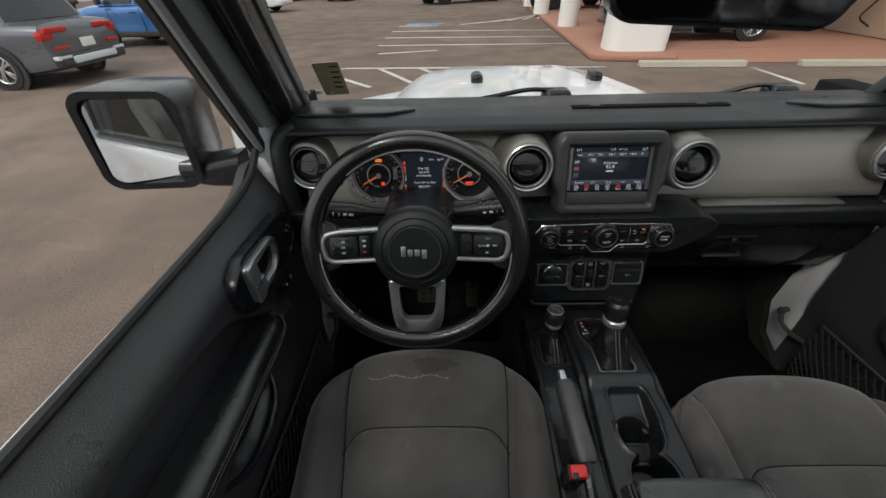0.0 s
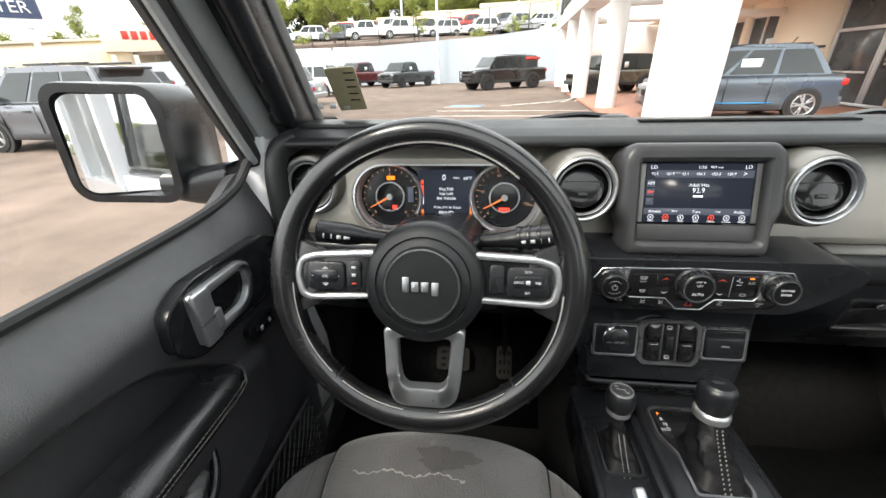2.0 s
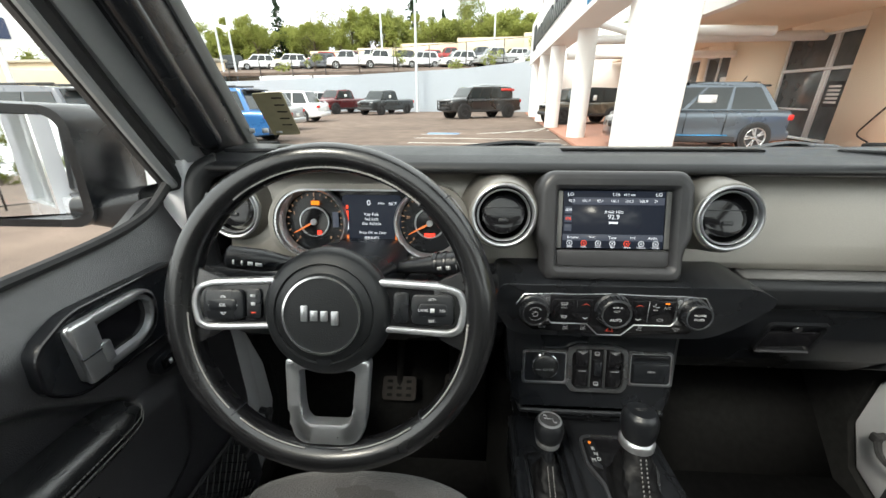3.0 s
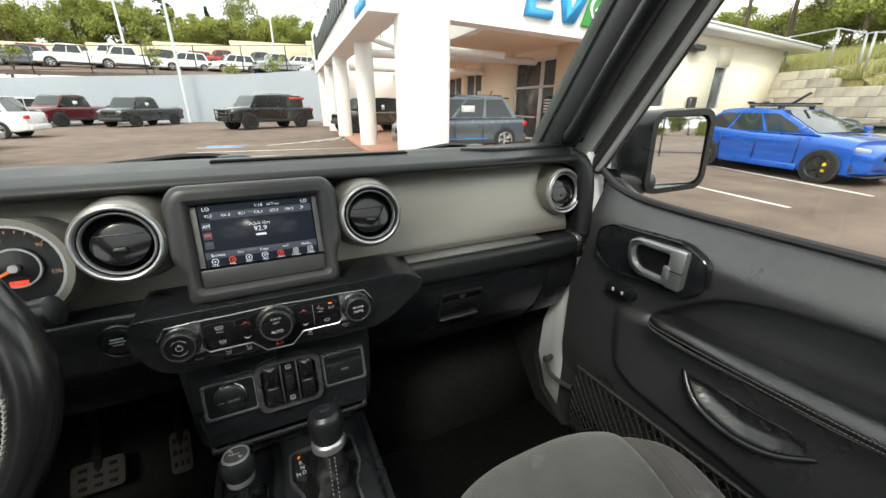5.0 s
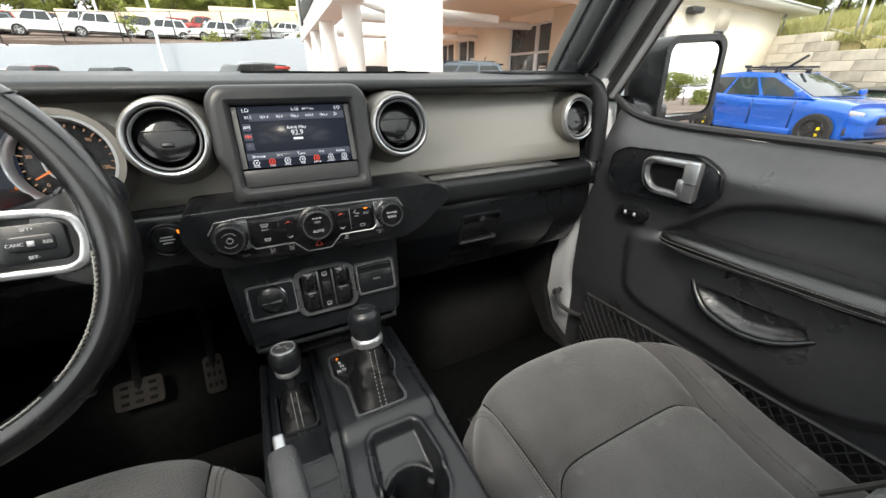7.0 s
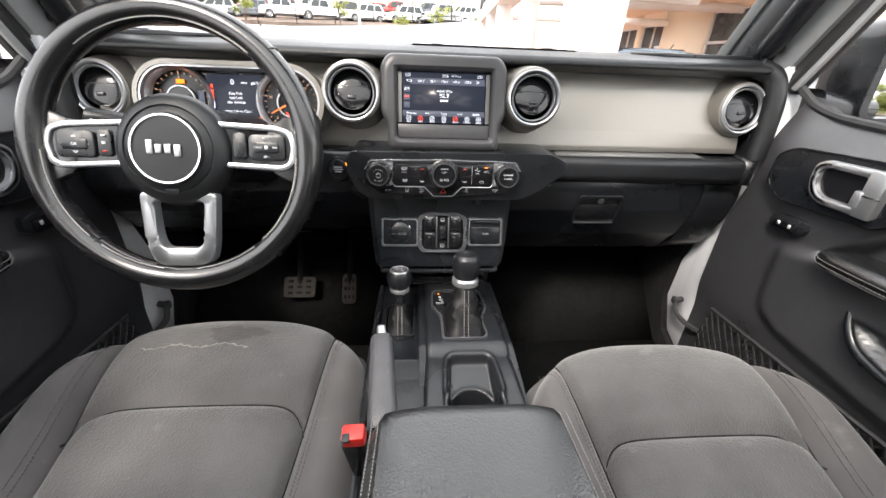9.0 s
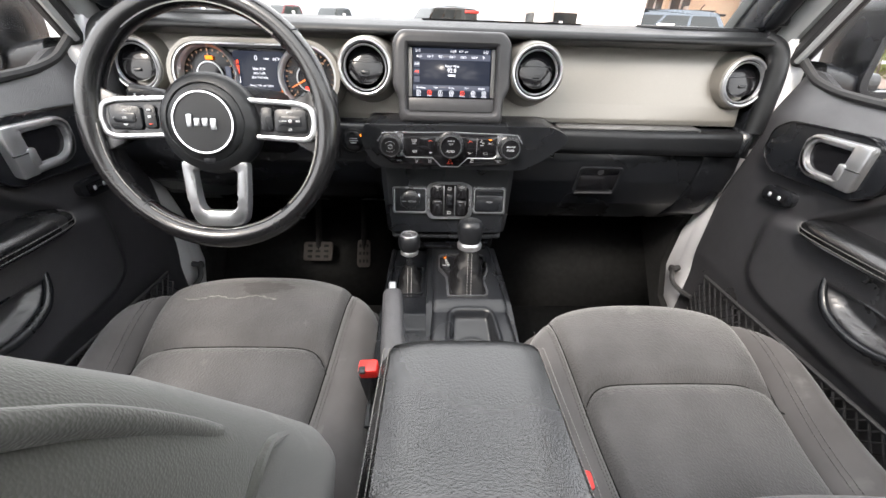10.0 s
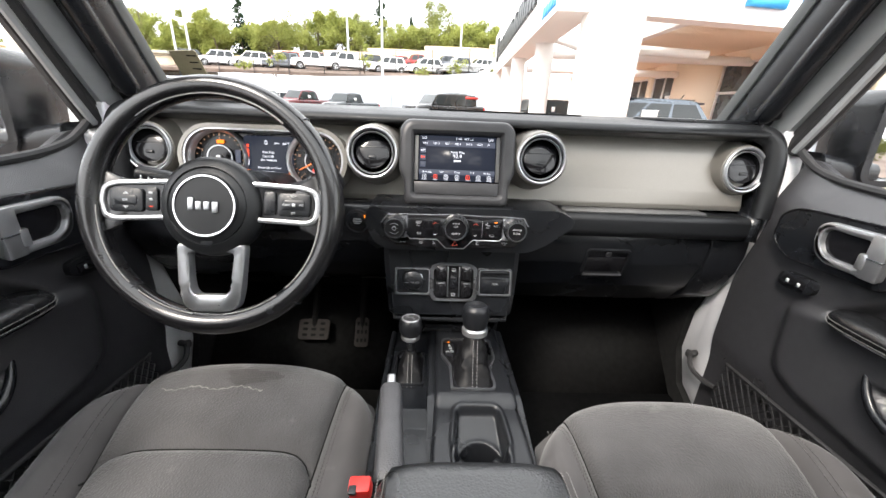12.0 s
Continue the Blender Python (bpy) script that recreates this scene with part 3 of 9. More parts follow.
def dashboard():
    d = thing("dashboard", (0, 0.2, 1.0), "black and warm grey car dashboard with round vents", "dashboard")
    top = [(0.108, 1.386), (0.108, 1.394), (0.116, 1.401), (0.15, 1.409), (0.20, 1.415), (0.32, 1.405), (0.32, 1.36), (0.17, 1.372), (0.13, 1.380)]
    part("top_pad", prism(top, -0.672, 0.672, "x", 0.003), BLACK_PAD, d, "black grained top pad")
    face = [(0.170, 1.386), (0.160, 1.372), (0.147, 1.345), (0.135, 1.310), (0.121, 1.265), (0.112, 1.235), (0.112, 1.224), (0.24, 1.22), (0.24, 1.386)]
    part("face_panel", prism(face, -0.655, 0.655, "x", 0.002), DASH_METAL, d, "warm grey satin face panel")
    for s in (-1, 1):
        # padded hoop that runs down the ends
        hoop = smooth_path([(s * 0.655, 0.135, 1.395), (s * 0.682, 0.120, 1.380), (s * 0.692, 0.108, 1.34), (s * 0.692, 0.100, 1.27), (s * 0.688, 0.095, 1.215)], 6)
        part("end_hoop", tube(hoop, 0.020, 10), BLACK_PAD, d)
        part("end_cap", rbox((s * 0.692, 0.19, 1.29), (0.030, 0.16, 0.20), 0.012, 3), BLACK_HARD, d)
        for i in range(5):
            part("cap_rib", rbox((s * 0.7075, 0.135, 1.335 - 0.013 * i), (0.006, 0.035, 0.006), 0.002), BLACK_HARD, d)
    for x in (-0.636, 0.636):
        vent(d, x, 0.112, 1.317, 0.045)
    for x in (-0.168, 0.168):
        vent(d, x, 0.058, 1.330, 0.085)
    # defroster slot, speaker ends
    part("defroster_slot", rbox((0.11, 0.188, 1.4135), (0.34, 0.020, 0.004), 0.0015), CARPET, d)
    for x in (-0.01, 0.22):
        part("slot_rib", rbox((x, 0.188, 1.4155), (0.022, 0.016, 0.003), 0.001), BLACK_PAD, d)
    for s in (-1, 1):
        part("speaker_grille", prism([(s * 0.66, 0.16), (s * 0.66, 0.24), (s * 0.44, 0.215), (s * 0.40, 0.185), (s * 0.46, 0.16)], 1.408, 1.4175, "z", 0.003), BLACK_SOFT, d)
    # passenger shelf: pale strip, padded grab rail, end piece
    part("shelf_strip", prism([(0.084, 1.217), (0.083, 1.2215), (0.125, 1.2235), (0.125, 1.217)], 0.240, 0.560, "x"), MESH_GREY, d, "grey strip above the shelf rail")
    rail = [(0.13, 1.217), (0.078, 1.217), (0.070, 1.208), (0.070, 1.178), (0.080, 1.164), (0.13, 1.158)]
    part("shelf_rail", prism(rail, 0.215, 0.672, "x", 0.005), BLACK_PAD, d, "padded black shelf rail")
    part("rail_end", loft([[(0.655, 0.062, 1.168), (0.655, 0.062, 1.215), (0.655, 0.13, 1.228), (0.655, 0.13, 1.155)],
                           [(0.690, 0.082, 1.160), (0.690, 0.085, 1.215), (0.690, 0.14, 1.228), (0.690, 0.14, 1.150)]]), BLACK_HARD, d)
    # glove compartment and lower bolsters
    glove = [(0.10, 1.163), (0.096, 1.14), (0.104, 1.09), (0.135, 1.02), (0.19, 0.955), (0.25, 0.93), (0.30, 1.10), (0.25, 1.163)]
    part("glove_box", prism(glove, 0.150, 0.600, "x", 0.004), BLACK_HARD, d, "black glove box lid")
    side = [(0.10, 1.160), (0.098, 1.12), (0.11, 1.07), (0.15, 0.99), (0.21, 0.945), (0.30, 0.94), (0.30, 1.16)]
    part("side_bolster", prism(side, 0.603, 0.695, "x", 0.006), BLACK_HARD, d)
    latch = facing((0.363, 0.099, 1.095), -16)
    lt = part("glove_latch", moved(frame_ring(rounded(0.104, 0.074, 0.010), rounded(0.094, 0.064, 0.007), -0.004, 0.003, "z"), latch), BLACK_SOFT, d)
    part("latch_paddle", moved(prism([(-0.047, -0.034), (0.047, -0.034), (0.047, 0.014), (-0.047, 0.014)], -0.012, 0.001, "z", 0.002), latch), PIANO, lt)
    part("latch_lip", moved(rbox((0, -0.035, 0.003), (0.096, 0.004, 0.006), 0.0015), latch), BEZEL_GREY, lt)
    part("latch_lock", lathe([(0, 0.003), (0.0065, 0.003), (0.0075, 0.0)], latch @ Matrix.Translation((0.0, 0.024, 0.0)), 16), SATIN_DARK, lt)
    # driver's side lower trim
    knee = [(0.16, 1.224), (0.074, 1.224), (0.068, 1.212), (0.072, 1.14), (0.105, 1.08), (0.16, 1.02), (0.22, 0.98), (0.26, 1.22)]
    part("knee_bolster", prism(knee, -0.695, -0.150, "x", 0.005), BLACK_HARD, d, "black knee bolster below the gauges")
    b = facing((-0.204, 0.067, 1.187), 2)
    sb = part("start_button", lathe([(0.026, -0.004), (0.0255, 0.002), (0.0235, 0.004), (0.0215, 0.002)], b, 36), BLACK_SOFT, d)
    part("button_cap", lathe([(0.021, -0.002), (0.0205, 0.004), (0.018, 0.0055), (0, 0.006)], b, 32), BLACK_HARD, sb)
    for i, w in enumerate((0.016, 0.019, 0.013)):
        part("print_bar", moved(rbox((0, 0.0055 - 0.0045 * i, 0.0062), (w, 0.0022, 0.0006), 0), b), INK, sb)
    part("button_lamp", moved(rbox((0.0155, 0.011, 0.0045), (0.0025, 0.007, 0.002), 0.0005), b), ORANGE, sb)
    # centre pod and stack
    pod = round_poly([(-0.172, 1.236), (0.205, 1.236), (0.240, 1.219), (0.236, 1.202), (0.185, 1.162), (0.150, 1.146), (-0.135, 1.146), (-0.158, 1.156), (-0.180, 1.198)], 0.012, 3)
    part("climate_pod", prism(pod, 0.012, 0.14, "y", 0.010, 3), BLACK_SOFT, d, "black padded pod round the climate controls")
    rings = []
    for z, hx, yf in ((1.150, 0.150, 0.058), (1.10, 0.148, 0.050), (1.03, 0.141, 0.028), (0.992, 0.136, 0.020), (0.984, 0.133, 0.028), (0.980, 0.130, 0.066), (0.93, 0.122, 0.075), (0.86, 0.116, 0.085)):
        rings.append([(-hx, yf + 0.012, z), (-hx + 0.012, yf, z), (hx - 0.012, yf, z), (hx, yf + 0.012, z), (hx, 0.30, z), (-hx, 0.30, z)])
    part("lower_console_face", loft(rings), BLACK_HARD, d)
    part("ledge_rail", tube(smooth_path([(-0.128, 0.05, 1.005), (-0.122, 0.026, 0.984), (-0.10, 0.018, 0.982), (0.10, 0.018, 0.982), (0.122, 0.026, 0.984), (0.128, 0.05, 1.005)], 5), 0.0045, 8), BLACK_SOFT, d)
    part("ledge_bar", rbox((0, 0.058, 0.934), (0.20, 0.02, 0.012), 0.004), BLACK_SOFT, d)


def touchscreen():
    t = thing("touchscreen", (0, 0.10, 1.235), "dark grey framed dashboard touchscreen showing a radio page", "touchscreen")
    m = facing((0, 0.053, 1.3165), 17.0)
    half = [(0.098, -0.084), (0.1035, -0.076), (0.1035, -0.040), (0.1155, -0.018), (0.1155, 0.066), (0.101, 0.084)]
    outline = round_poly([(-x, y) for x, y in half[::-1]] + half, 0.012, 4)
    inner = round_poly([(-0.0860, 0.0560)] + [(-0.0855, -0.010), (-0.0855, -0.040), (-0.0850, -0.058), (-0.0800, -0.0625)] + [(0.0800, -0.0625), (0.0850, -0.058), (0.0855, -0.040), (0.0855, -0.010)] + [(0.0860, 0.0560)] + [(0.04, 0.0560), (-0.04, 0.0560)], 0.0045, 4)
    # outer skin, crowned front face and a slope down to the glass
    shrink = lambda pts, k: [(x * (1 - k / 0.115), y * (1 - k / 0.083)) for x, y in pts]
    grow = lambda pts, k: [(x * (1 + k / 0.086), y * (1 + k / 0.060)) for x, y in pts]
    rings = [[(x, y, h) for x, y in o] for o, h in ((outline, -0.05), (outline, -0.004), (shrink(outline, 0.003), 0.003), (shrink(outline, 0.008), 0.0065))]
    rings += [[(x, y, h) for x, y in shrink(outline, 0.013)] for h in (0.0068,)]
    skin = loft(rings, False)
    slope = loft([[(x, y, h) for x, y in o] for o, h in ((grow(inner, 0.0065), 0.0064), (grow(inner, 0.002), 0.003), (inner, -0.004), (inner, -0.012))], False)
    crown = frame_face(shrink(outline, 0.013), grow(inner, 0.0065), 0.0068, 0.0064)
    part("bezel", moved(merged(skin, crown, slope), m), BEZEL_GREY, t)
    part("glass", moved(prism([(-0.0855, -0.036), (0.0855, -0.036), (0.0855, 0.0555), (-0.0855, 0.0555)], -0.012, -0.008, "z"), m), PIANO, t, "glossy black glass")
    for s in (-1, 1):
        part("side_strip", moved(rbox((s * 0.0812, 0.010, -0.0068), (0.0075, 0.088, 0.0024), 0.0005), m), MESH_GREY, t)
    part("lower_tray", moved(prism([(-0.0845, -0.062), (0.0845, -0.062), (0.0855, -0.037), (-0.0855, -0.037)], -0.014, -0.003, "z", 0.002), m), BEZEL_GREY, t)
    sc = part("display", moved(rbox((0, 0.010, -0.0072), (0.152, 0.088, 0.0012), 0), m), SCREEN_DARK, t, "lit radio page")
    z = -0.0062
    part("preset_band", moved(rbox((0.006, 0.0385, z), (0.138, 0.011, 0.0004), 0), m), SCREEN_MID, sc)
    part("bottom_band", moved(rbox((0, -0.0175, z), (0.152, 0.010, 0.0004), 0), m), SCREEN_MID, sc)

    def word(text, x, y, size, mat=SCREEN_TEXT, name="lettering"):
        part(name, lettering(text, size, m @ Matrix.Translation((x, y, z + 0.0006)), 0.0001), mat, sc)
    word("LO", -0.066, 0.0485, 0.0075)
    word("LO", 0.066, 0.0485, 0.0075)
    word("1:16", 0.002, 0.0485, 0.0070)
    word("66°F out", 0.022, 0.0485, 0.0050)
    for i, f in enumerate(("92.5", "101.5", "92.1", "106.1", "103.3", "106.9")):
        word(f, -0.064 + 0.0215 * i, 0.0385, 0.0058)
    word(">", 0.062, 0.0385, 0.010)
    word("Adult Hits", 0.0, 0.022, 0.0068)
    word("92.9", 0.0, 0.014, 0.0105)
    part("print_bar", moved(rbox((0, 0.0055, z + 0.0004), (0.014, 0.0032, 0.0002), 0), m), SCREEN_TEXT, sc)
    for i, b in enumerate(("AM", "FM", "")):
        part("band_tile", moved(rbox((-0.0685, 0.0245 - 0.0135 * i, z), (0.011, 0.0105, 0.0003), 0.0), m), SCREEN_MID, sc)
        if b:
            word(b, -0.0685, 0.0245 - 0.0135 * i, 0.0068, SCREEN_RED if i == 1 else SCREEN_TEXT)
    for text, x in (("Browse", -0.060), ("I<<", -0.031), ("Tune", 0.0), (">>I", 0.030), ("Audio", 0.060)):
        word(text, x, -0.0175, 0.0058)
    for i, text in enumerate(("Media", "Radio", "Phone", "Apps", "Climate", "Compass", "Settings")):
        x = -0.065 + 0.0217 * i
        mat = SCREEN_RED if i in (1, 4) else SCREEN_TEXT
        part("icon_ring", lathe([(0.0048, 0), (0.0048, 0.0003), (0.0039, 0.0003), (0.0039, 0)], m @ Matrix.Translation((x, -0.0265, z)), 6), mat, sc)
        part("icon_dot", moved(rbox((x, -0.0265, z + 0.0002), (0.0018, 0.0026, 0.0002), 0), m), mat, sc)
        word(text, x, -0.0322, 0.0036)


def climate_panel():
    p = thing("climate_control_panel", (0, 0.012, 1.148), "gloss black climate panel with a silver outline and three knobs", "climate controls")
    m = facing((0, 0.0105, 1.193), 6)
    plate = [(-0.140, 0.026), (0.140, 0.026), (0.146, 0.012), (0.142, -0.016), (0.118, -0.034), (0.02, -0.038), (-0.02, -0.038), (-0.118, -0.034), (-0.142, -0.016), (-0.146, 0.012)]
    part("plate", moved(prism(plate, -0.003, 0.0015, "z", 0.001), m), PIANO, p)
    line = [(-0.100, 0.028), (-0.05, 0.028), (0.0, 0.030), (0.05, 0.028), (0.100, 0.028), (0.135, 0.026), (0.146, 0.010)]
    part("outline_top", moved(tube([(x, y, 0.002) for x, y in [(-0.146, 0.010), (-0.135, 0.026)] + line], 0.0009, 6), m), SATIN, p)
    low = [(-0.098, 0.020), (-0.098, -0.012), (-0.090, -0.021), (-0.036, -0.021), (-0.018, -0.039), (0.018, -0.039), (0.036, -0.021), (0.090, -0.021), (0.098, -0.012), (0.098, 0.020)]
    part("outline_low", moved(tube([(x, y, 0.002) for x, y in low], 0.0010, 6), m), SATIN, p)
    for s in (-1, 1):
        part("inset", moved(prism([(s * 0.030, 0.020), (s * 0.088, 0.020), (s * 0.092, 0.014), (s * 0.090, -0.010), (s * 0.084, -0.016), (s * 0.034, -0.016)], 0.0, 0.0035, "z", 0.001), m), PIANO, p)
        part("corner_plate", moved(prism([(s * 0.094, 0.026), (s * 0.112, 0.026), (s * 0.100, 0.008), (s * 0.100, -0.006), (s * 0.108, -0.020), (s * 0.094, -0.020)], 0.0, 0.002, "z", 0.0006), m), SATIN_DARK, p)
        for y in (0.019, -0.015):
            part("screw_head", lathe([(0.0034, 0.0018), (0.0032, 0.0030), (0.0, 0.0032)], m @ Matrix.Translation((s * 0.0985, y, 0)), 14), SATIN, p)
        part("arrow_up", moved(prism([(s * 0.040 - 0.006, 0.010), (s * 0.040, 0.014), (s * 0.040 + 0.006, 0.010), (s * 0.040, 0.0125)], 0.0035, 0.0040, "z"), m), INK_RED, p)
        part("arrow_down", moved(prism([(s * 0.040 - 0.005, -0.009), (s * 0.040, -0.0125), (s * 0.040 + 0.005, -0.009), (s * 0.040, -0.011)], 0.0035, 0.0040, "z"), m), INK, p)
        part("inset_joint", moved(rbox((s * 0.0535, 0.002, 0.0036), (0.0006, 0.034, 0.0004), 0), m), INK_DIM if s > 0 else BLACK_HARD, p)

    def screen_icon(x, y, z, w=0.011, h=0.0062):
        """Heated screen sign: a thin dished outline with three rays below it."""
        o = [(x - w / 2, y + h / 2), (x - w * 0.42, y - h * 0.2), (x + w * 0.42, y - h * 0.2), (x + w / 2, y + h / 2)]
        i = [(x - w / 2 + 0.0011, y + h / 2 - 0.0007), (x - w * 0.42 + 0.0008, y - h * 0.2 + 0.0007), (x + w * 0.42 - 0.0008, y - h * 0.2 + 0.0007), (x + w / 2 - 0.0011, y + h / 2 - 0.0007)]
        bms = [frame_ring(o, i, z, z + 0.0004, "z")]
        for k in (-1, 0, 1):
            bms.append(rbox((x + 0.0026 * k, y - 0.0004, z + 0.0002), (0.0007, h * 0.9, 0.0004), 0))
        part("icon", moved(merged(*bms), m), INK_DIM, p)

    def tiny(text, x, y, z, size=0.0038):
        part("lettering", lettering(text, size, m @ Matrix.Translation((x, y, z)), 0.0001), INK_DIM, p)
    screen_icon(-0.073, 0.012, 0.0035)
    tiny("FRONT", -0.073, 0.0058, 0.0036, 0.0030)
    screen_icon(-0.072, -0.0095, 0.0035, 0.009, 0.005)
    tiny("A/C", 0.081, 0.009, 0.0036, 0.0062)
    for dx, dy, w, h in ((0.064 - 0.003, 0.012, 0.004, 0.0016), (0.064 + 0.002, 0.010, 0.006, 0.0014), (0.064 - 0.001, 0.0145, 0.0016, 0.003), (0.064, 0.0055, 0.007, 0.0012)):
        part("icon", moved(rbox((dx, dy, 0.0037), (w, h, 0.0004), 0), m), INK_DIM, p)
    part("icon", moved(frame_ring(rounded(0.009, 0.0042, 0.002, 4, 0.0725, -0.0105), rounded(0.0076, 0.0028, 0.0013, 4, 0.0725, -0.0105), 0.0035, 0.0039, "z"), m), INK_DIM, p)
    part("lamp_strip", moved(rbox((0.080, 0.0165, 0.004), (0.006, 0.0018, 0.001), 0), m), ORANGE, p)
    tiny("MUTE", -0.104, -0.0285, 0.0016, 0.0042)
    tiny("SCREEN", 0.100, -0.0255, 0.0016, 0.0034)
    tiny("OFF", 0.100, -0.0295, 0.0016, 0.0034)
    for x in (-0.068, -0.041):
        part("icon", moved(frame_ring(rounded(0.0068, 0.0056, 0.0026, 4, x, -0.0248), rounded(0.0056, 0.0044, 0.0020, 4, x, -0.0248), 0.0015, 0.0019, "z"), m), INK_DIM, p)
        tiny("OFF", x, -0.0305, 0.0016, 0.0042)
    part("icon", moved(merged(tube([(0.040, -0.029, 0.0018), (0.049, -0.0245, 0.0018)], 0.0004, 4), rbox((0.0455, -0.0295, 0.0018), (0.006, 0.0008, 0.0004), 0), rbox((0.0445, -0.0240, 0.0018), (0.004, 0.0018, 0.0004), 0)), m), INK_DIM, p)
    part("hazard_triangle", moved(frame_ring([(-0.0060, -0.033), (0.0060, -0.033), (0.0, -0.023)], [(-0.0045, -0.0322), (0.0045, -0.0322), (0.0, -0.0246)], 0.0015, 0.0024, "z"), m), INK_RED, p)

    def knob(x, y, r, label):
        km = m @ Matrix.Translation((x, y, 0))
        k = part("knob", lathe([(r * 1.12, 0), (r * 1.12, 0.004), (r, 0.006), (r * 0.97, 0.019), (r * 0.90, 0.0205)], km, 48), BLACK_SOFT, p, label)
        part("knob_ring", lathe([(r * 0.92, 0.0195), (r * 0.90, 0.0215), (r * 0.84, 0.0215), (r * 0.82, 0.0195)], km, 48), SATIN_DARK, k, "chrome knob ring")
        part("knob_face", lathe([(r * 0.83, 0.0198), (0, 0.0200)], km, 36), PIANO, k)
        for a in range(0, 360, 18):
            c, s = math.cos(radians(a)), math.sin(radians(a))
            part("knurl", moved(rbox((0, 0, 0), (0.0012, 0.002, 0.012), 0), km @ Matrix.Translation((r * c, r * s, 0.012)) @ Matrix.Rotation(radians(a + 90), 4, "Z")), BLACK_HARD, k)
        return km, k
    km, k = knob(-0.1195, 0.002, 0.021, "black ribbed power knob")
    part("power_mark", lathe([(0.0042, 0.0200), (0.0042, 0.0204), (0.0035, 0.0204), (0.0035, 0.02)], km, 20), INK_DIM, k)
    part("power_mark", moved(rbox((0, 0.0036, 0.0203), (0.0008, 0.004, 0.0004), 0), km), INK_DIM, k)
    for a0 in (35, 215):
        part("power_mark", moved(tube([(0.0105 * math.cos(radians(a)), 0.0105 * math.sin(radians(a)), 0.0202) for a in range(a0, a0 + 111, 10)], 0.0003, 4), km), INK_DIM, k)
    km, k = knob(0, 0.004, 0.024, "black ribbed fan knob")
    part("lettering", lettering("OFF", 0.0052, km @ Matrix.Translation((0, 0.005, 0.0202)), 0.0002), INK_DIM, k)
    part("lettering", lettering("AUTO", 0.0060, km @ Matrix.Translation((0, -0.009, 0.0202)), 0.0002), INK, k)
    for dx, w in ((-0.005, 0.003), (0.0, 0.0045), (0.0055, 0.003)):
        part("fan_mark", moved(rbox((dx, 0.0112, 0.0203), (w, 0.0024, 0.0004), 0.0), km), INK_DIM, k)
    km, k = knob(0.1195, 0.002, 0.021, "black ribbed tune knob")
    part("lettering", lettering("ENTER", 0.0050, km @ Matrix.Translation((0, -0.003, 0.0202)), 0.0002), INK, k)
    part("lettering", lettering("BROWSE", 0.0044, km @ Matrix.Translation((0, 0.004, 0.0202)), 0.0002), INK, k)


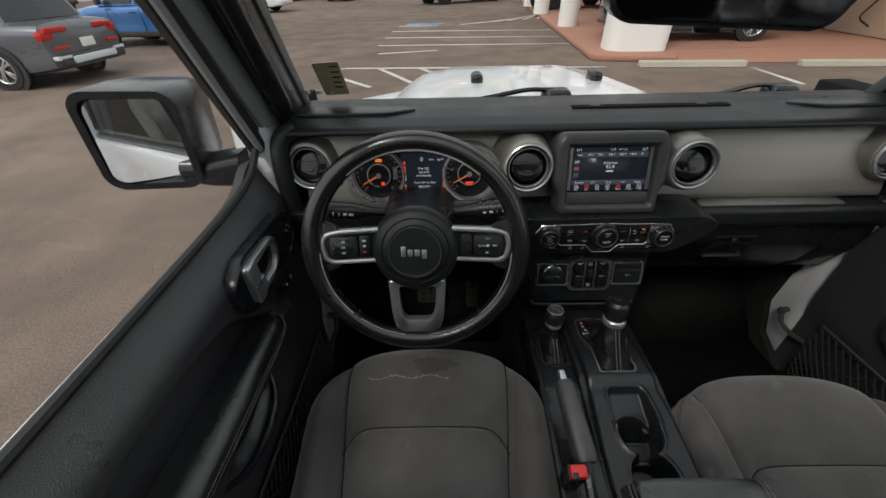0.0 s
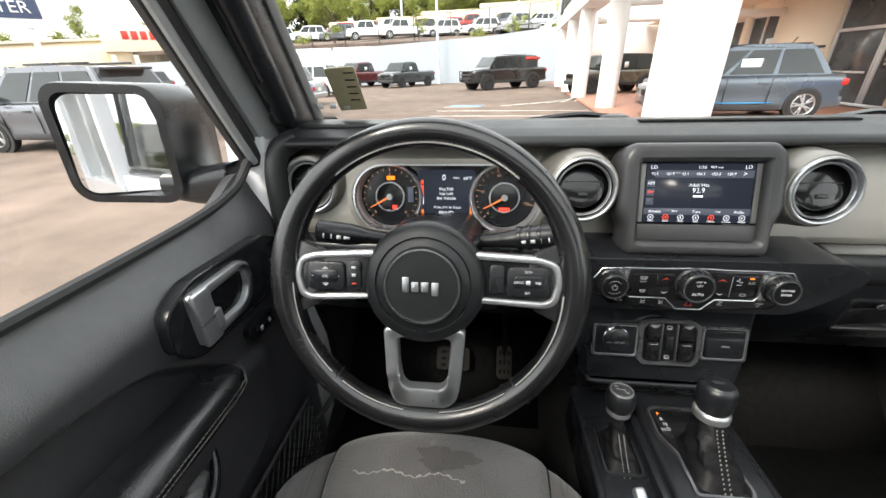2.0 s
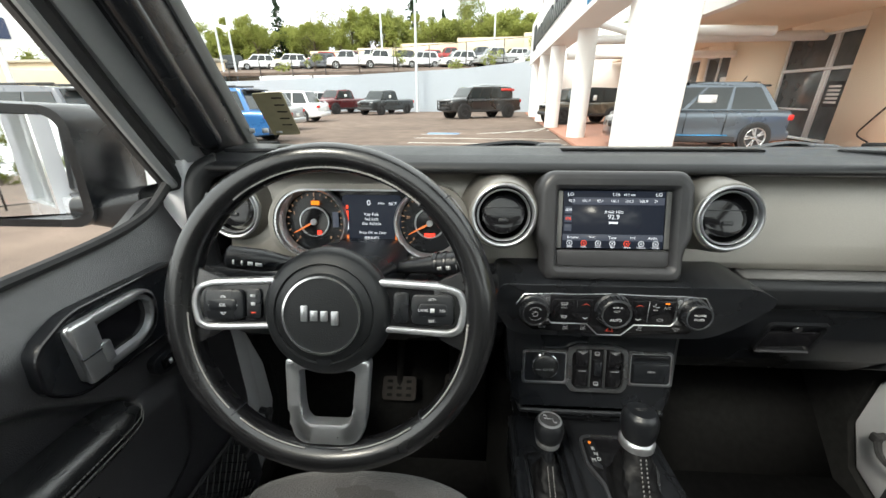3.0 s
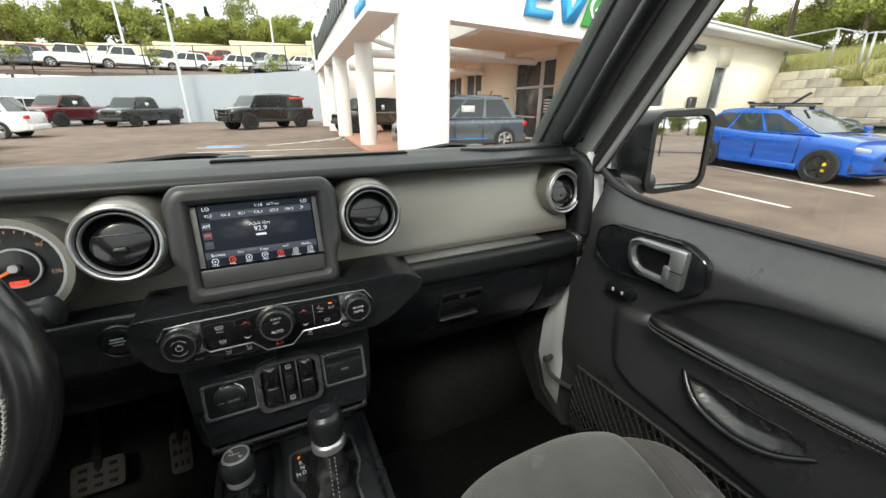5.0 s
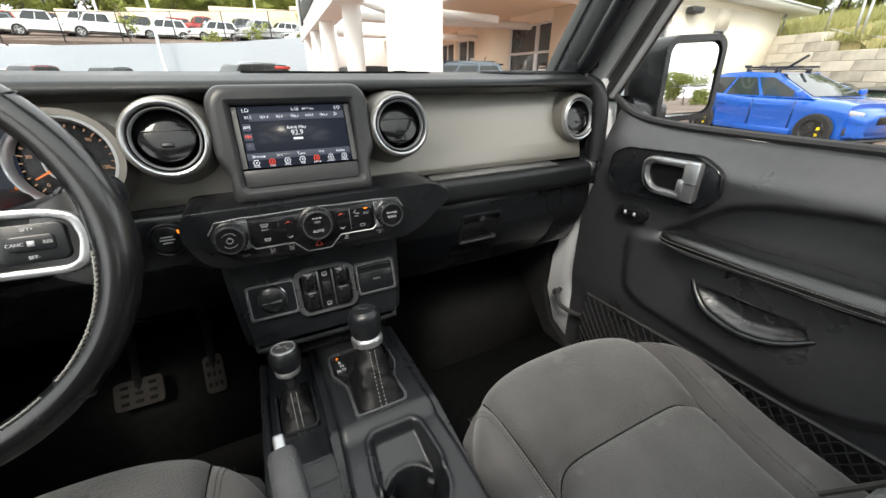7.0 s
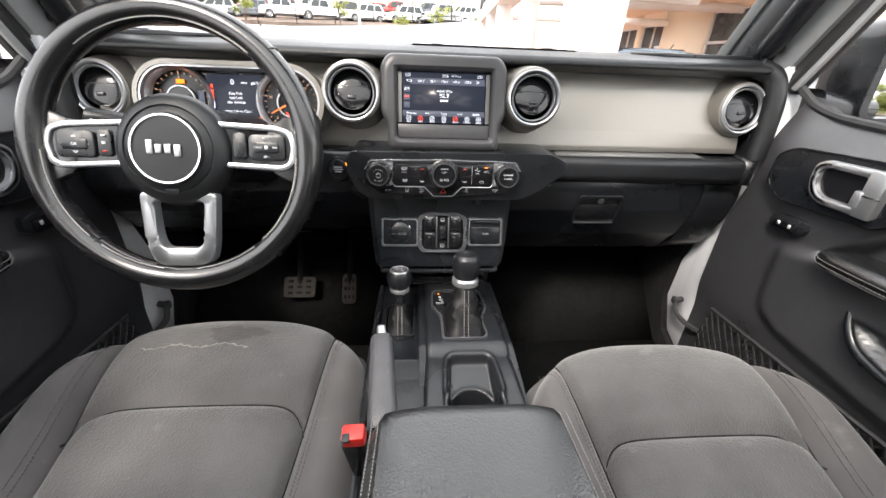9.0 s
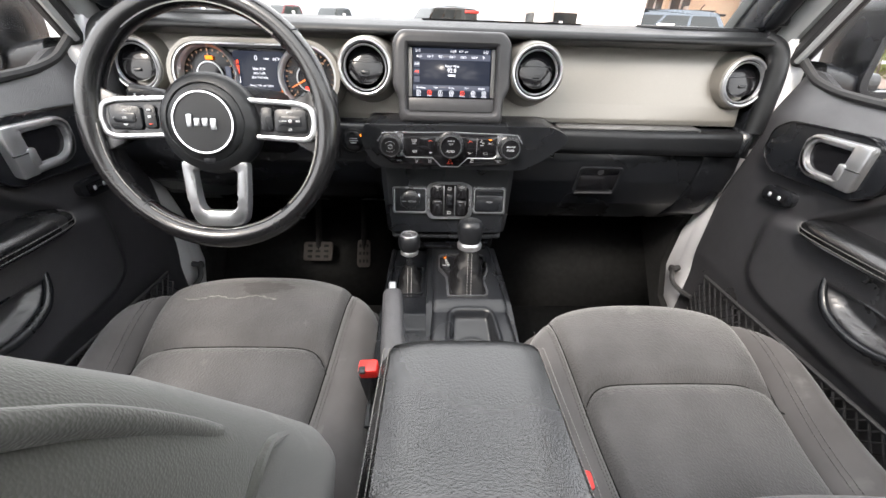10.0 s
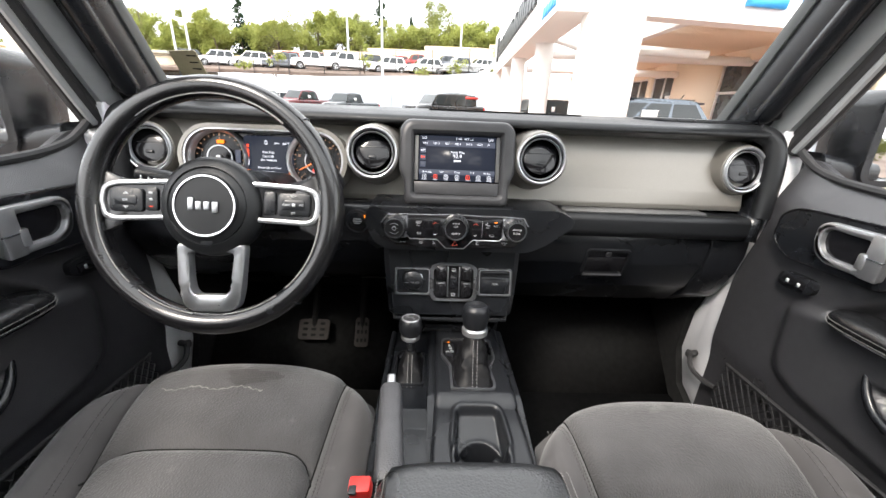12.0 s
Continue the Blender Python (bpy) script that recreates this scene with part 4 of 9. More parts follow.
def switch_panel():
    p = thing("switch_panel", (0, 0.03, 1.03), "black switch panel with silver surround and power window switches", "switch panel")
    m = facing((0.004, 0.036, 1.066), 16)
    for pts, n in (([(-0.127, 0.029), (-0.049, 0.029), (-0.049, -0.031), (-0.127, -0.031)], "socket_frame"), ([(0.053, 0.030), (0.127, 0.030), (0.127, -0.030), (0.053, -0.030)], "media_frame")):
        cx, cz = sum(q[0] for q in pts) / 4, sum(q[1] for q in pts) / 4
        o = round_poly(pts, 0.006, 4)
        i = [(cx + (x - cx) * (1 - 0.0030 / 0.039), cz + (z - cz) * (1 - 0.0026 / 0.030)) for x, z in o]
        j = [(cx + (x - cx) * (1 - 0.0044 / 0.039), cz + (z - cz) * (1 - 0.0040 / 0.030)) for x, z in o]
        part(n, moved(frame_ring(o, i, -0.002, 0.0040, "z"), m), SATIN_DARK, p)
        part("bright_line", moved(frame_ring(i, j, -0.002, 0.0034, "z"), m), SATIN, p)
        part("panel", moved(prism(j, -0.002, 0.0022, "z"), m), BLACK_HARD, p)
    c_o = round_poly([(-0.046, 0.034), (-0.03, 0.040), (0.03, 0.040), (0.046, 0.034), (0.051, 0.028), (0.051, -0.033), (0.042, -0.043), (-0.042, -0.043), (-0.051, -0.033), (-0.051, 0.028)], 0.005, 3)
    c_i = [(x * 0.85, y * 0.87) for x, y in c_o]
    part("centre_frame", moved(merged(frame_ring(c_o, c_i, -0.002, 0.0055, "z"), loft([[(x * k, y * k, h) for x, y in c_o] for k, h in ((0.995, 0.0054), (0.975, 0.0078))] + [[(x, y, h) for x, y in c_i] for h in (0.0074, 0.0030)], False)), m), SATIN_DARK, p, "silver switch surround")
    part("panel", moved(prism(c_i, -0.002, 0.002, "z"), m), PIANO, p)
    for s in (-1, 1):
        part("window_switch", moved(rbox((s * 0.027, 0.019, 0.006), (0.022, 0.030, 0.010), 0.003), m), PIANO, p)
        part("window_switch", moved(rbox((s * 0.027, -0.016, 0.006), (0.022, 0.032, 0.010), 0.003), m), PIANO, p)
        part("switch_mark", moved(rbox((s * 0.027, 0.0305, 0.0112), (0.014, 0.0012, 0.0004), 0), m), INK_DIM, p)
        part("switch_mark", moved(prism([(s * 0.027 - 0.005, 0.029), (s * 0.027 + 0.005, 0.029), (s * 0.027, 0.026)], 0.0108, 0.0114, "z"), m), INK_DIM, p)
        part("switch_mark", moved(rbox((s * 0.027, -0.003, 0.0112), (0.013, 0.0011, 0.0004), 0), m), INK_DIM, p)
        part("divider", moved(rbox((s * 0.0125, -0.001, 0.004), (0.003, 0.066, 0.006), 0.001), m), SATIN_DARK, p)
    part("lock_switch", moved(rbox((0, 0.0, 0.006), (0.013, 0.026, 0.010), 0.003), m), BLACK_HARD, p)
    for y in (0.025, -0.029):
        part("icon", moved(frame_ring(rounded(0.0085, 0.0070, 0.002, 3, 0, y), rounded(0.0067, 0.0052, 0.0014, 3, 0, y), 0.002, 0.0030, "z"), m), INK_DIM, p)
        part("icon", moved(rbox((0, y - 0.001, 0.0026), (0.0068, 0.0012, 0.0006), 0), m), INK_DIM, p)
    sm = m @ Matrix.Translation((-0.088, 0.001, 0.003))
    cap = part("socket_cap", lathe([(0.021, 0), (0.0205, 0.006), (0.018, 0.008), (0, 0.0085)], sm, 32), BLACK_SOFT, p)
    part("cap_ring", lathe([(0.0225, 0), (0.0225, 0.003), (0.0217, 0.0036), (0.0212, 0)], sm, 32), CHROME, cap)
    part("lettering", lettering("12V DC", 0.0056, sm @ Matrix.Translation((0.004, -0.004, 0.0087)), 0.0002), INK_DIM, cap)
    part("socket_mark", moved(rbox((-0.013, -0.004, 0.0087), (0.009, 0.0010, 0.0004), 0), sm), INK_DIM, cap)
    part("media_lid", moved(rbox((0.090, -0.006, 0.004), (0.060, 0.034, 0.006), 0.002), m), BLACK_HARD, p)
    part("lettering", lettering("MEDIA", 0.0046, m @ Matrix.Translation((0.090, -0.003, 0.0072)), 0.0002), INK_DIM, p)
    part("media_slot", moved(rbox((0.090, 0.021, 0.0045), (0.054, 0.005, 0.003), 0.001), m), PIANO, p)


# ---- gauges and steering ----
def gauge_cluster():
    g = thing("instrument_cluster", (-0.384, 0.11, 1.25), "black instrument cluster with two round gauges and a lit display", "instrument cluster")
    cx, cz = -0.384, 1.324
    m = facing((cx, 0.0, cz), 12)
    o, i = rounded(0.330, 0.128, 0.063, 8), rounded(0.314, 0.112, 0.055, 8)
    part("surround", moved(frame_ring(o, i, -0.185, -0.066, "z"), m), DASH_METAL, g)
    part("surround_edge", moved(frame_ring(i, rounded(0.306, 0.106, 0.052, 8), -0.10, -0.068, "z"), m), SATIN, g)
    part("backing", moved(prism(i, -0.106, -0.100, "z"), m), PIANO, g)
    for s, top, big in ((-1, 8, 4), (1, 120, 6)):
        dm = m @ Matrix.Translation((s * 0.098, 0, -0.094))
        d = part("gauge", lathe([(0.0500, -0.004), (0, -0.003)], dm, 48), BLACK_HARD, g)
        part("gauge_ring", lathe([(0.0585, -0.004), (0.0585, 0.014), (0.0565, 0.017), (0.0540, 0.015), (0.0505, 0.0)], dm, 56), SATIN, d, "silver gauge ring")
        part("centre_ring", lathe([(0.026, 0.0), (0.0255, 0.003), (0.0235, 0.003), (0.023, 0.0)], dm, 40), SATIN, d)
        part("centre_disc", lathe([(0.0232, 0.0012), (0, 0.0015)], dm, 32), PIANO, d)
        n = 21
        for k in range(n):
            a = radians(225 - 270 * k / (n - 1)) if s < 0 else radians(225 - 240 * k / (n - 1))
            part("tick", moved(rbox((0.0462, 0, 0.0), (0.0060 if k % 5 == 0 else 0.0035, 0.0012, 0.001), 0), dm @ Matrix.Rotation(a, 4, "Z")), GAUGE_INK, d)
            if k % 5 == 0:
                text = str(2 * k // 5) if s < 0 else str(6 * k)
                part("numeral", lettering(text, 0.0068, dm @ Matrix.Translation((0.038 * math.cos(a), 0.038 * math.sin(a), 0.0)), 0.0002), GAUGE_INK, d)
        a = radians(208)
        part("needle", moved(prism([(0.0, -0.0022), (0.040, -0.0006), (0.040, 0.0006), (0.0, 0.0022)], 0.004, 0.0055, "z"), dm @ Matrix.Rotation(a, 4, "Z")), NEEDLE, d)
        part("needle_hub", lathe([(0.0055, 0.003), (0.005, 0.008), (0, 0.008)], dm, 20), SATIN, d)
        part("warning_lamp", moved(rbox((0.008 if s < 0 else 0.0, -0.018 if s < 0 else -0.020, 0.002), (0.008 if s < 0 else 0.018, 0.007, 0.001), 0), dm), RED_GLOW, d)
    part("lamp_tile", moved(rbox((-0.098 + 0.002, 0.032, -0.0935), (0.014, 0.007, 0.001), 0), m), ORANGE, g)
    part("side_gauge", moved(rbox((-0.098 + 0.036, 0.004, -0.0935), (0.010, 0.026, 0.001), 0), m), SCREEN_MID, g)
    sc = part("display", moved(prism(rounded(0.098, 0.092, 0.006, 3), -0.0995, -0.092, "z"), m), SCREEN_DARK, g, "lit centre display")

    def word(text, x, y, size, mat=SCREEN_TEXT):
        part("lettering", lettering(text, size, m @ Matrix.Translation((x, y, -0.0915)), 0.0001), mat, sc)
    word("0", -0.004, 0.033, 0.013)
    word("MPH", 0.017, 0.032, 0.0052)
    word("66°F", 0.036, 0.032, 0.0075)
    for i, s in enumerate(("Key Fob", "has Left", "the Vehicle")):
        word(s, 0.0, 0.014 - 0.0078 * i, 0.0072)
    word("Press OK to Clear", 0.002, -0.017, 0.0062)
    word("PRND", 0.0, -0.027, 0.0095)
    word("52926 mi", 0.0, -0.0365, 0.0068)
    for y, h, mat in ((0.026, 0.006, SCREEN_RED), (0.012, 0.016, SCREEN_RED), (-0.006, 0.012, SCREEN_TEXT), (-0.026, 0.010, NEEDLE)):
        part("bar_gauge", moved(rbox((-0.041, y, -0.0916), (0.004, h, 0.0004), 0), m), mat, sc)
    for y, h, mat in ((0.0, 0.022, SCREEN_TEXT), (-0.022, 0.014, NEEDLE)):
        part("bar_gauge", moved(rbox((0.042, y, -0.0916), (0.004, h, 0.0004), 0), m), mat, sc)


WHEEL = (-0.392, -0.114, 1.258)


def steering_wheel():
    w = thing("steering_wheel", WHEEL, "worn black leather steering wheel with satin silver spokes", "steering wheel")
    m = facing(WHEEL, 17.7)
    R, r = 0.1850, 0.0170
    n, k = 96, 14
    bm = bmesh.new()
    rings = []
    for i in range(n):
        a = 2 * math.pi * i / n
        # grips swell beside the spokes
        g = 1 + 0.14 * max(0, math.cos(2 * a)) ** 6 + 0.10 * max(0, -math.sin(a)) ** 8
        ring = []
        for j in range(k):
            b = 2 * math.pi * j / k
            ring.append(bm.verts.new(((R + r * g * math.cos(b)) * math.cos(a), (R + r * g * math.cos(b)) * math.sin(a), 1.18 * r * math.sin(b))))
        rings.append(ring)
    for i in range(n):
        for j in range(k):
            bm.faces.new((rings[i][j], rings[(i + 1) % n][j], rings[(i + 1) % n][(j + 1) % k], rings[i][(j + 1) % k]))
    rim = part("rim", moved(bm, m), LEATHER, w, "worn black leather rim")
    for a in (44, 136, 228, 312):
        am = m @ Matrix.Rotation(radians(a), 4, "Z") @ Matrix.Translation((R, 0, 0)) @ Matrix.Rotation(radians(90), 4, "X")
        part("seam", lathe([(0.0175, -0.0009), (0.0190, -0.0006), (0.0190, 0.0006), (0.0175, 0.0009)], am, 20, True), BLACK_SOFT, rim)
    # cross-stitching on the inside of the rim
    for a0, a1 in ((50, 130), (232, 262), (278, 308), (182, 226), (314, 358)):
        steps = int((a1 - a0) / 1.7)
        thread = bmesh.new()
        for i in range(steps):
            a = radians(a0 + (a1 - a0) * i / steps)
            g = 1 + 0.14 * max(0, math.cos(2 * a)) ** 6 + 0.10 * max(0, -math.sin(a)) ** 8
            for s in (-1, 1):
                q = moved(rbox((0, 0, 0), (0.0013, 0.0060, 0.0014), 0), m @ Matrix.Rotation(a, 4, "Z") @ Matrix.Translation((R - r * g * 0.80, 0, 1.18 * r * 0.64)) @ Matrix.Rotation(radians(-35), 4, "Y") @ Matrix.Rotation(radians(38 * s), 4, "X"))
                me = bpy.data.meshes.new("t")
                q.to_mesh(me), q.free()
                thread.from_mesh(me)
                bpy.data.meshes.remove(me)
        part("stitching", thread, WHEEL_THREAD, rim, "pale grey cross-stitching")
    # airbag hub
    part("hub", lathe([(0.064, -0.035), (0.075, -0.022), (0.0785, -0.006), (0.0765, 0.007), (0.069, 0.0155), (0.060, 0.0185), (0.0585, 0.0165), (0.0565, 0.0185), (0.046, 0.0215)], m, 64), BLACK_PAD, w, "black grained airbag hub")
    part("badge_field", lathe([(0.049, 0.021), (0.047, 0.024), (0.0, 0.0255)], m, 48), BLACK_PAD, w)
    part("badge_ring", lathe([(0.0470, 0.021), (0.0464, 0.0262), (0.0440, 0.0262), (0.0434, 0.0235)], m, 56), CHROME, w, "chrome badge ring")
    # plain silver bar shapes in place of the maker's mark
    badge = part("badge", moved(rbox((-0.0195, 0.0025, 0.0262), (0.0085, 0.0190, 0.003), 0.0020), m), SATIN, w, "plain silver badge shapes")
    for x, y, hgt in ((-0.0080, 0.0, 0.0125), (0.0040, 0.0, 0.0125), (0.0165, -0.0022, 0.0165)):
        part("badge_bar", moved(rbox((x, y, 0.0262), (0.0090, hgt, 0.003), 0.0020), m), SATIN, badge)
    # hub seams
    for s in (-1, 1):
        seam = smooth_path([(s * 0.052, 0.034, 0.0155), (s * 0.060, 0.012, 0.0165), (s * 0.056, -0.022, 0.0170), (s * 0.030, -0.048, 0.0172), (s * 0.012, -0.054, 0.0165)], 6)
        part("hub_seam", moved(tube(seam, 0.0011, 6), m), PIANO, w)
    part("hub_tab", moved(prism([(-0.013, -0.048), (0.013, -0.048), (0.008, -0.062), (-0.008, -0.062)], 0.012, 0.0192, "z", 0.002), m), BLACK_SOFT, w)
    # side spokes
    for s in (-1, 1):
        o = round_poly([(s * 0.056, 0.041), (s * 0.140, 0.037), (s * 0.164, 0.030), (s * 0.170, 0.006), (s * 0.164, -0.021), (s * 0.150, -0.027), (s * 0.056, -0.022)], 0.009, 3)
        i = round_poly([(s * 0.058, 0.0325), (s * 0.139, 0.0285), (s * 0.1565, 0.0235), (s * 0.161, 0.006), (s * 0.156, -0.0145), (s * 0.147, -0.0185), (s * 0.058, -0.0145)], 0.006, 3)
        pad_ = round_poly([(s * 0.128, 0.036), (s * 0.160, 0.050), (s * 0.182, 0.060), (s * 0.186, 0.0), (s * 0.180, -0.052), (s * 0.160, -0.042), (s * 0.128, -0.026)], 0.012, 4)
        if s > 0:
            o, i, pad_ = o[::-1], i[::-1], pad_[::-1]
        part("spoke_wrap", moved(prism(pad_, -0.012, 0.0045, "z", 0.004, 2), m), LEATHER, w, "black leather spoke wrap")
        spoke = frame_ring(o, i, -0.006, 0.009, "z")
        bmesh.ops.bevel(spoke, geom=[e for e in spoke.edges if all(abs(v.co.z - 0.009) < 1e-5 for v in e.verts)], offset=0.003, segments=2, profile=0.5, affect="EDGES")
        sp = part("side_spoke", moved(spoke, m), SATIN, w, "satin silver spoke surround")
        part("spoke_back", moved(prism(o, -0.014, -0.004, "z", 0.003), m), BLACK_SOFT, sp)
        part("switch_field", moved(prism(i, -0.006, 0.004, "z"), m), PIANO, sp)
        part("button_pad", moved(prism(rounded(0.050, 0.036, 0.007, 4, s * 0.1275, 0.006), 0.0, 0.0085, "z", 0.0015), m), BLACK_SOFT, sp)
        part("button_pad", moved(prism(rounded(0.018, 0.036, 0.005, 4, s * 0.090, 0.008), 0.0, 0.0075, "z", 0.0015), m), BLACK_SOFT, sp)
        part("ok_button", moved(prism(rounded(0.034, 0.0150, 0.004, 3, s * 0.1275, 0.006), 0.004, 0.0100, "z", 0.001), m), BLACK_HARD, sp)
        mk = lambda x, y, wd, hg: part("icon", moved(rbox((x, y, 0.0088), (wd, hg, 0.0006), 0), m), INK, sp)
        if s < 0:
            part("lettering", lettering("OK", 0.0055, m @ Matrix.Translation((s * 0.1275, 0.006, 0.0102)), 0.0002), INK, sp)
            for tri in ([(-0.004, 0.012), (0.004, 0.012), (0, 0.0155)], [(0.004, -0.006), (-0.004, -0.006), (0, -0.0095)], [(-0.014, 0.000), (-0.014, 0.006), (-0.018, 0.003)], [(0.014, 0.006), (0.014, 0.000), (0.018, 0.003)]):
                ti = [((x * 0.55 + sum(p[0] for p in tri) / 3 * 0.45), (y * 0.55 + sum(p[1] for p in tri) / 3 * 0.45)) for x, y in tri]
                part("icon", moved(frame_ring([(x + s * 0.1275, y + 0.003) for x, y in tri], [(x + s * 0.1275, y + 0.003) for x, y in ti], 0.0083, 0.0092, "z"), m), INK, sp)
            mk(s * 0.090, 0.018, 0.006, 0.003), mk(s * 0.090, 0.008, 0.005, 0.004)
            part("icon", moved(rbox((s * 0.090, -0.003, 0.008), (0.006, 0.002, 0.0006), 0), m), INK_RED, sp)
        else:
            for word, x, y in (("SET+", 0.1275, 0.0190), ("SET-", 0.1275, -0.0070), ("CANC", 0.1165, 0.006), ("RES", 0.1395, 0.006)):
                part("lettering", lettering(word, 0.0044, m @ Matrix.Translation((x, y, 0.0104)), 0.0002), INK, sp)
            part("icon", moved(rbox((0.1275, 0.006, 0.0102), (0.005, 0.005, 0.0005), 0), m), INK, sp)
    # lower spoke with a window
    o = round_poly([(-0.053, -0.058), (0.053, -0.058), (0.048, -0.130), (0.043, -0.156), (0.030, -0.166), (-0.030, -0.166), (-0.043, -0.156), (-0.048, -0.130)], 0.008, 3)
    i = round_poly([(-0.035, -0.072), (0.035, -0.072), (0.032, -0.118), (0.029, -0.132), (0.022, -0.139), (-0.022, -0.139), (-0.029, -0.132), (-0.032, -0.118)], 0.006, 3)
    low = frame_ring(o, i, -0.008, 0.010, "z")
    bmesh.ops.bevel(low, geom=[e for e in low.edges if all(abs(v.co.z - 0.010) < 1e-5 for v in e.verts)], offset=0.004, segments=2, profile=0.5, affect="EDGES")
    part("lower_spoke", moved(low, m), SATIN, w, "satin silver lower spoke")
    # column behind the wheel
    part("column_shroud", loft([[(WHEEL[0] + x, y, z + dz) for x, z in rounded(0.12 + e, 0.10 + e, 0.03, 4)] for y, dz, e in ((-0.085, 1.262, 0.0), (-0.03, 1.247, 0.012), (0.10, 1.210, 0.03))]), BLACK_HARD, w)


def stalks():
    # light stalk and wiper stalk
    for s, name, label in ((-1, "light_stalk", "black light and indicator stalk with white symbols"), (1, "wiper_stalk", "black wiper stalk with ribbed rotary end")):
        base = (WHEEL[0] + s * 0.06, 0.005, 1.262)
        t = thing(name, base, label, "control stalk")
        tip = (WHEEL[0] + s * 0.180, -0.020, 1.286)
        m = Matrix.Translation(base) @ (Vector(tip) - Vector(base)).to_track_quat("X", "Z").to_matrix().to_4x4()
        L = (Vector(tip) - Vector(base)).length
        secs = [(0.0, 0.010, 0.008), (0.35 * L, 0.012, 0.011), (0.6 * L, 0.016, 0.017), (0.97 * L, 0.0155, 0.017), (L, 0.010, 0.011)]
        rings = [[(x, a * math.cos(2 * math.pi * i / 16), b * math.sin(2 * math.pi * i / 16)) for i in range(16)] for x, a, b in secs]
        part("lever", moved(loft(rings), m), BLACK_SOFT, t)
        sgn = 1 if s > 0 else -1
        for i, (w_, h_) in enumerate(((0.013, 0.006), (0.010, 0.007), (0.003, 0.009), (0.003, 0.009))):
            x = L * (0.62 + 0.09 * i)
            part("icon", moved(rbox((x, -sgn * 0.0 - (0.0158 if s > 0 else -0.0158), 0.0), (w_ * 0.7, 0.0012, h_ * 0.8), 0), m), INK, t)
        if s > 0:
            for x in (0.55, 0.66, 0.78):
                part("collar", moved(lathe([(0.0178, -0.003), (0.0185, 0.0), (0.0178, 0.003)], Matrix.Translation((L * x, 0, 0)) @ Matrix.Rotation(radians(90), 4, "Y"), 24), m), BLACK_HARD, t)


# ---- console ----
def centre_console():
    c = thing("centre_console", (0, -0.2, 0.80), "black centre console with shifter plate and cup holders", "centre console")
    # left tray side with the transfer lever
    left = prism([(0.08, 0.80), (0.08, 0.905), (-0.02, 0.905), (-0.17, 0.908), (-0.20, 0.895), (-0.42, 0.880), (-0.42, 0.80)], -0.132, -0.040, "x", 0.004)
    part("tray_body", left, BLACK_HARD, c)
    part("tray_edge", tube(smooth_path([(-0.128, 0.07, 0.908), (-0.130, -0.05, 0.910), (-0.131, -0.17, 0.912), (-0.131, -0.40, 0.886)], 5), 0.006, 8), BLACK_SOFT, c)
    tray = round_poly([(0.004, -0.180), (0.080, -0.180), (0.088, -0.262), (-0.004, -0.262)], 0.014, 5)
    wells = [[(0.041 + 0.043 * math.cos(2 * math.pi * k / 24), cy + 0.043 * math.sin(2 * math.pi * k / 24)) for k in range(24)] for cy in (-0.272, -0.352)]

    def spine(u, v):
        """Raised spine: rounded shoulders, a dished tray and the cup wells behind it."""
        y = 0.070 - 0.490 * v
        wide = 0.074 + 0.012 * ease((-y - 0.10) / 0.25)
        a = 2 * u - 1
        a = math.copysign(abs(a) ** 0.85, a)
        xx = 0.041 + wide * a
        z = 0.926 + 0.010 * ease((0.05 - y) / 0.18) - 0.012 * ease((-0.155 - y) / 0.03) - 0.026 * ease((-0.18 - y) / 0.22)
        edge = max(1 - (wide - abs(xx - 0.041)) / 0.012, 0.0)
        z -= 0.012 * (1 - math.sqrt(max(1 - edge * edge, 0.0)))
        z -= 0.075 * max(edge - 0.97, 0.0) / 0.03
        for q, deep, soft in ((inside_by(tray, xx, y), min(0.010 + 0.42 * max(-0.180 - y, 0.0), 0.036), 0.008), (max(inside_by(w, xx, y) for w in wells), 0.066, 0.006)):
            z += 0.0035 * math.exp(-((q + 0.003) / 0.004) ** 2)
            z -= deep * ease(q / soft)
        return (xx, y, z)
    part("spine", sheet(spine, 76, 170), BLACK_SOFT, c, "black moulded spine with a dished tray and cup wells", 2.5)
    part("spine_core", prism([(0.072, 0.80), (0.072, 0.90), (-0.165, 0.905), (-0.175, 0.85), (-0.42, 0.80)], -0.032, 0.114, "x"), BLACK_HARD, c)
    for x0, x1 in ((-0.046, -0.030), (0.112, 0.128)):
        part("spine_side", prism([(0.075, 0.80), (0.075, 0.918), (-0.15, 0.924), (-0.20, 0.906), (-0.42, 0.880), (-0.42, 0.80)], x0, x1, "x", 0.005), BLACK_SOFT, c)
    for a in (35, 145, 250):
        part("cup_finger", moved(rbox((0.038, 0, 0.0), (0.012, 0.016, 0.022), 0.005, 3), Matrix.Translation((0.041, -0.272, 0.868)) @ Matrix.Rotation(radians(a), 4, "Z")), BLACK_SOFT, c)
    part("cup_tongue", rbox((0.041, -0.312, 0.858), (0.050, 0.012, 0.030), 0.005, 3), BLACK_SOFT, c)
    # stowage bin under the armrest
    part("bin", rbox((0, -0.625, 0.92), (0.175, 0.38, 0.24), 0.012), BLACK_HARD, c)
    part("side_net_panel", rbox((-0.098, -0.27, 0.865), (0.045, 0.13, 0.05), 0.006), CARPET, c)


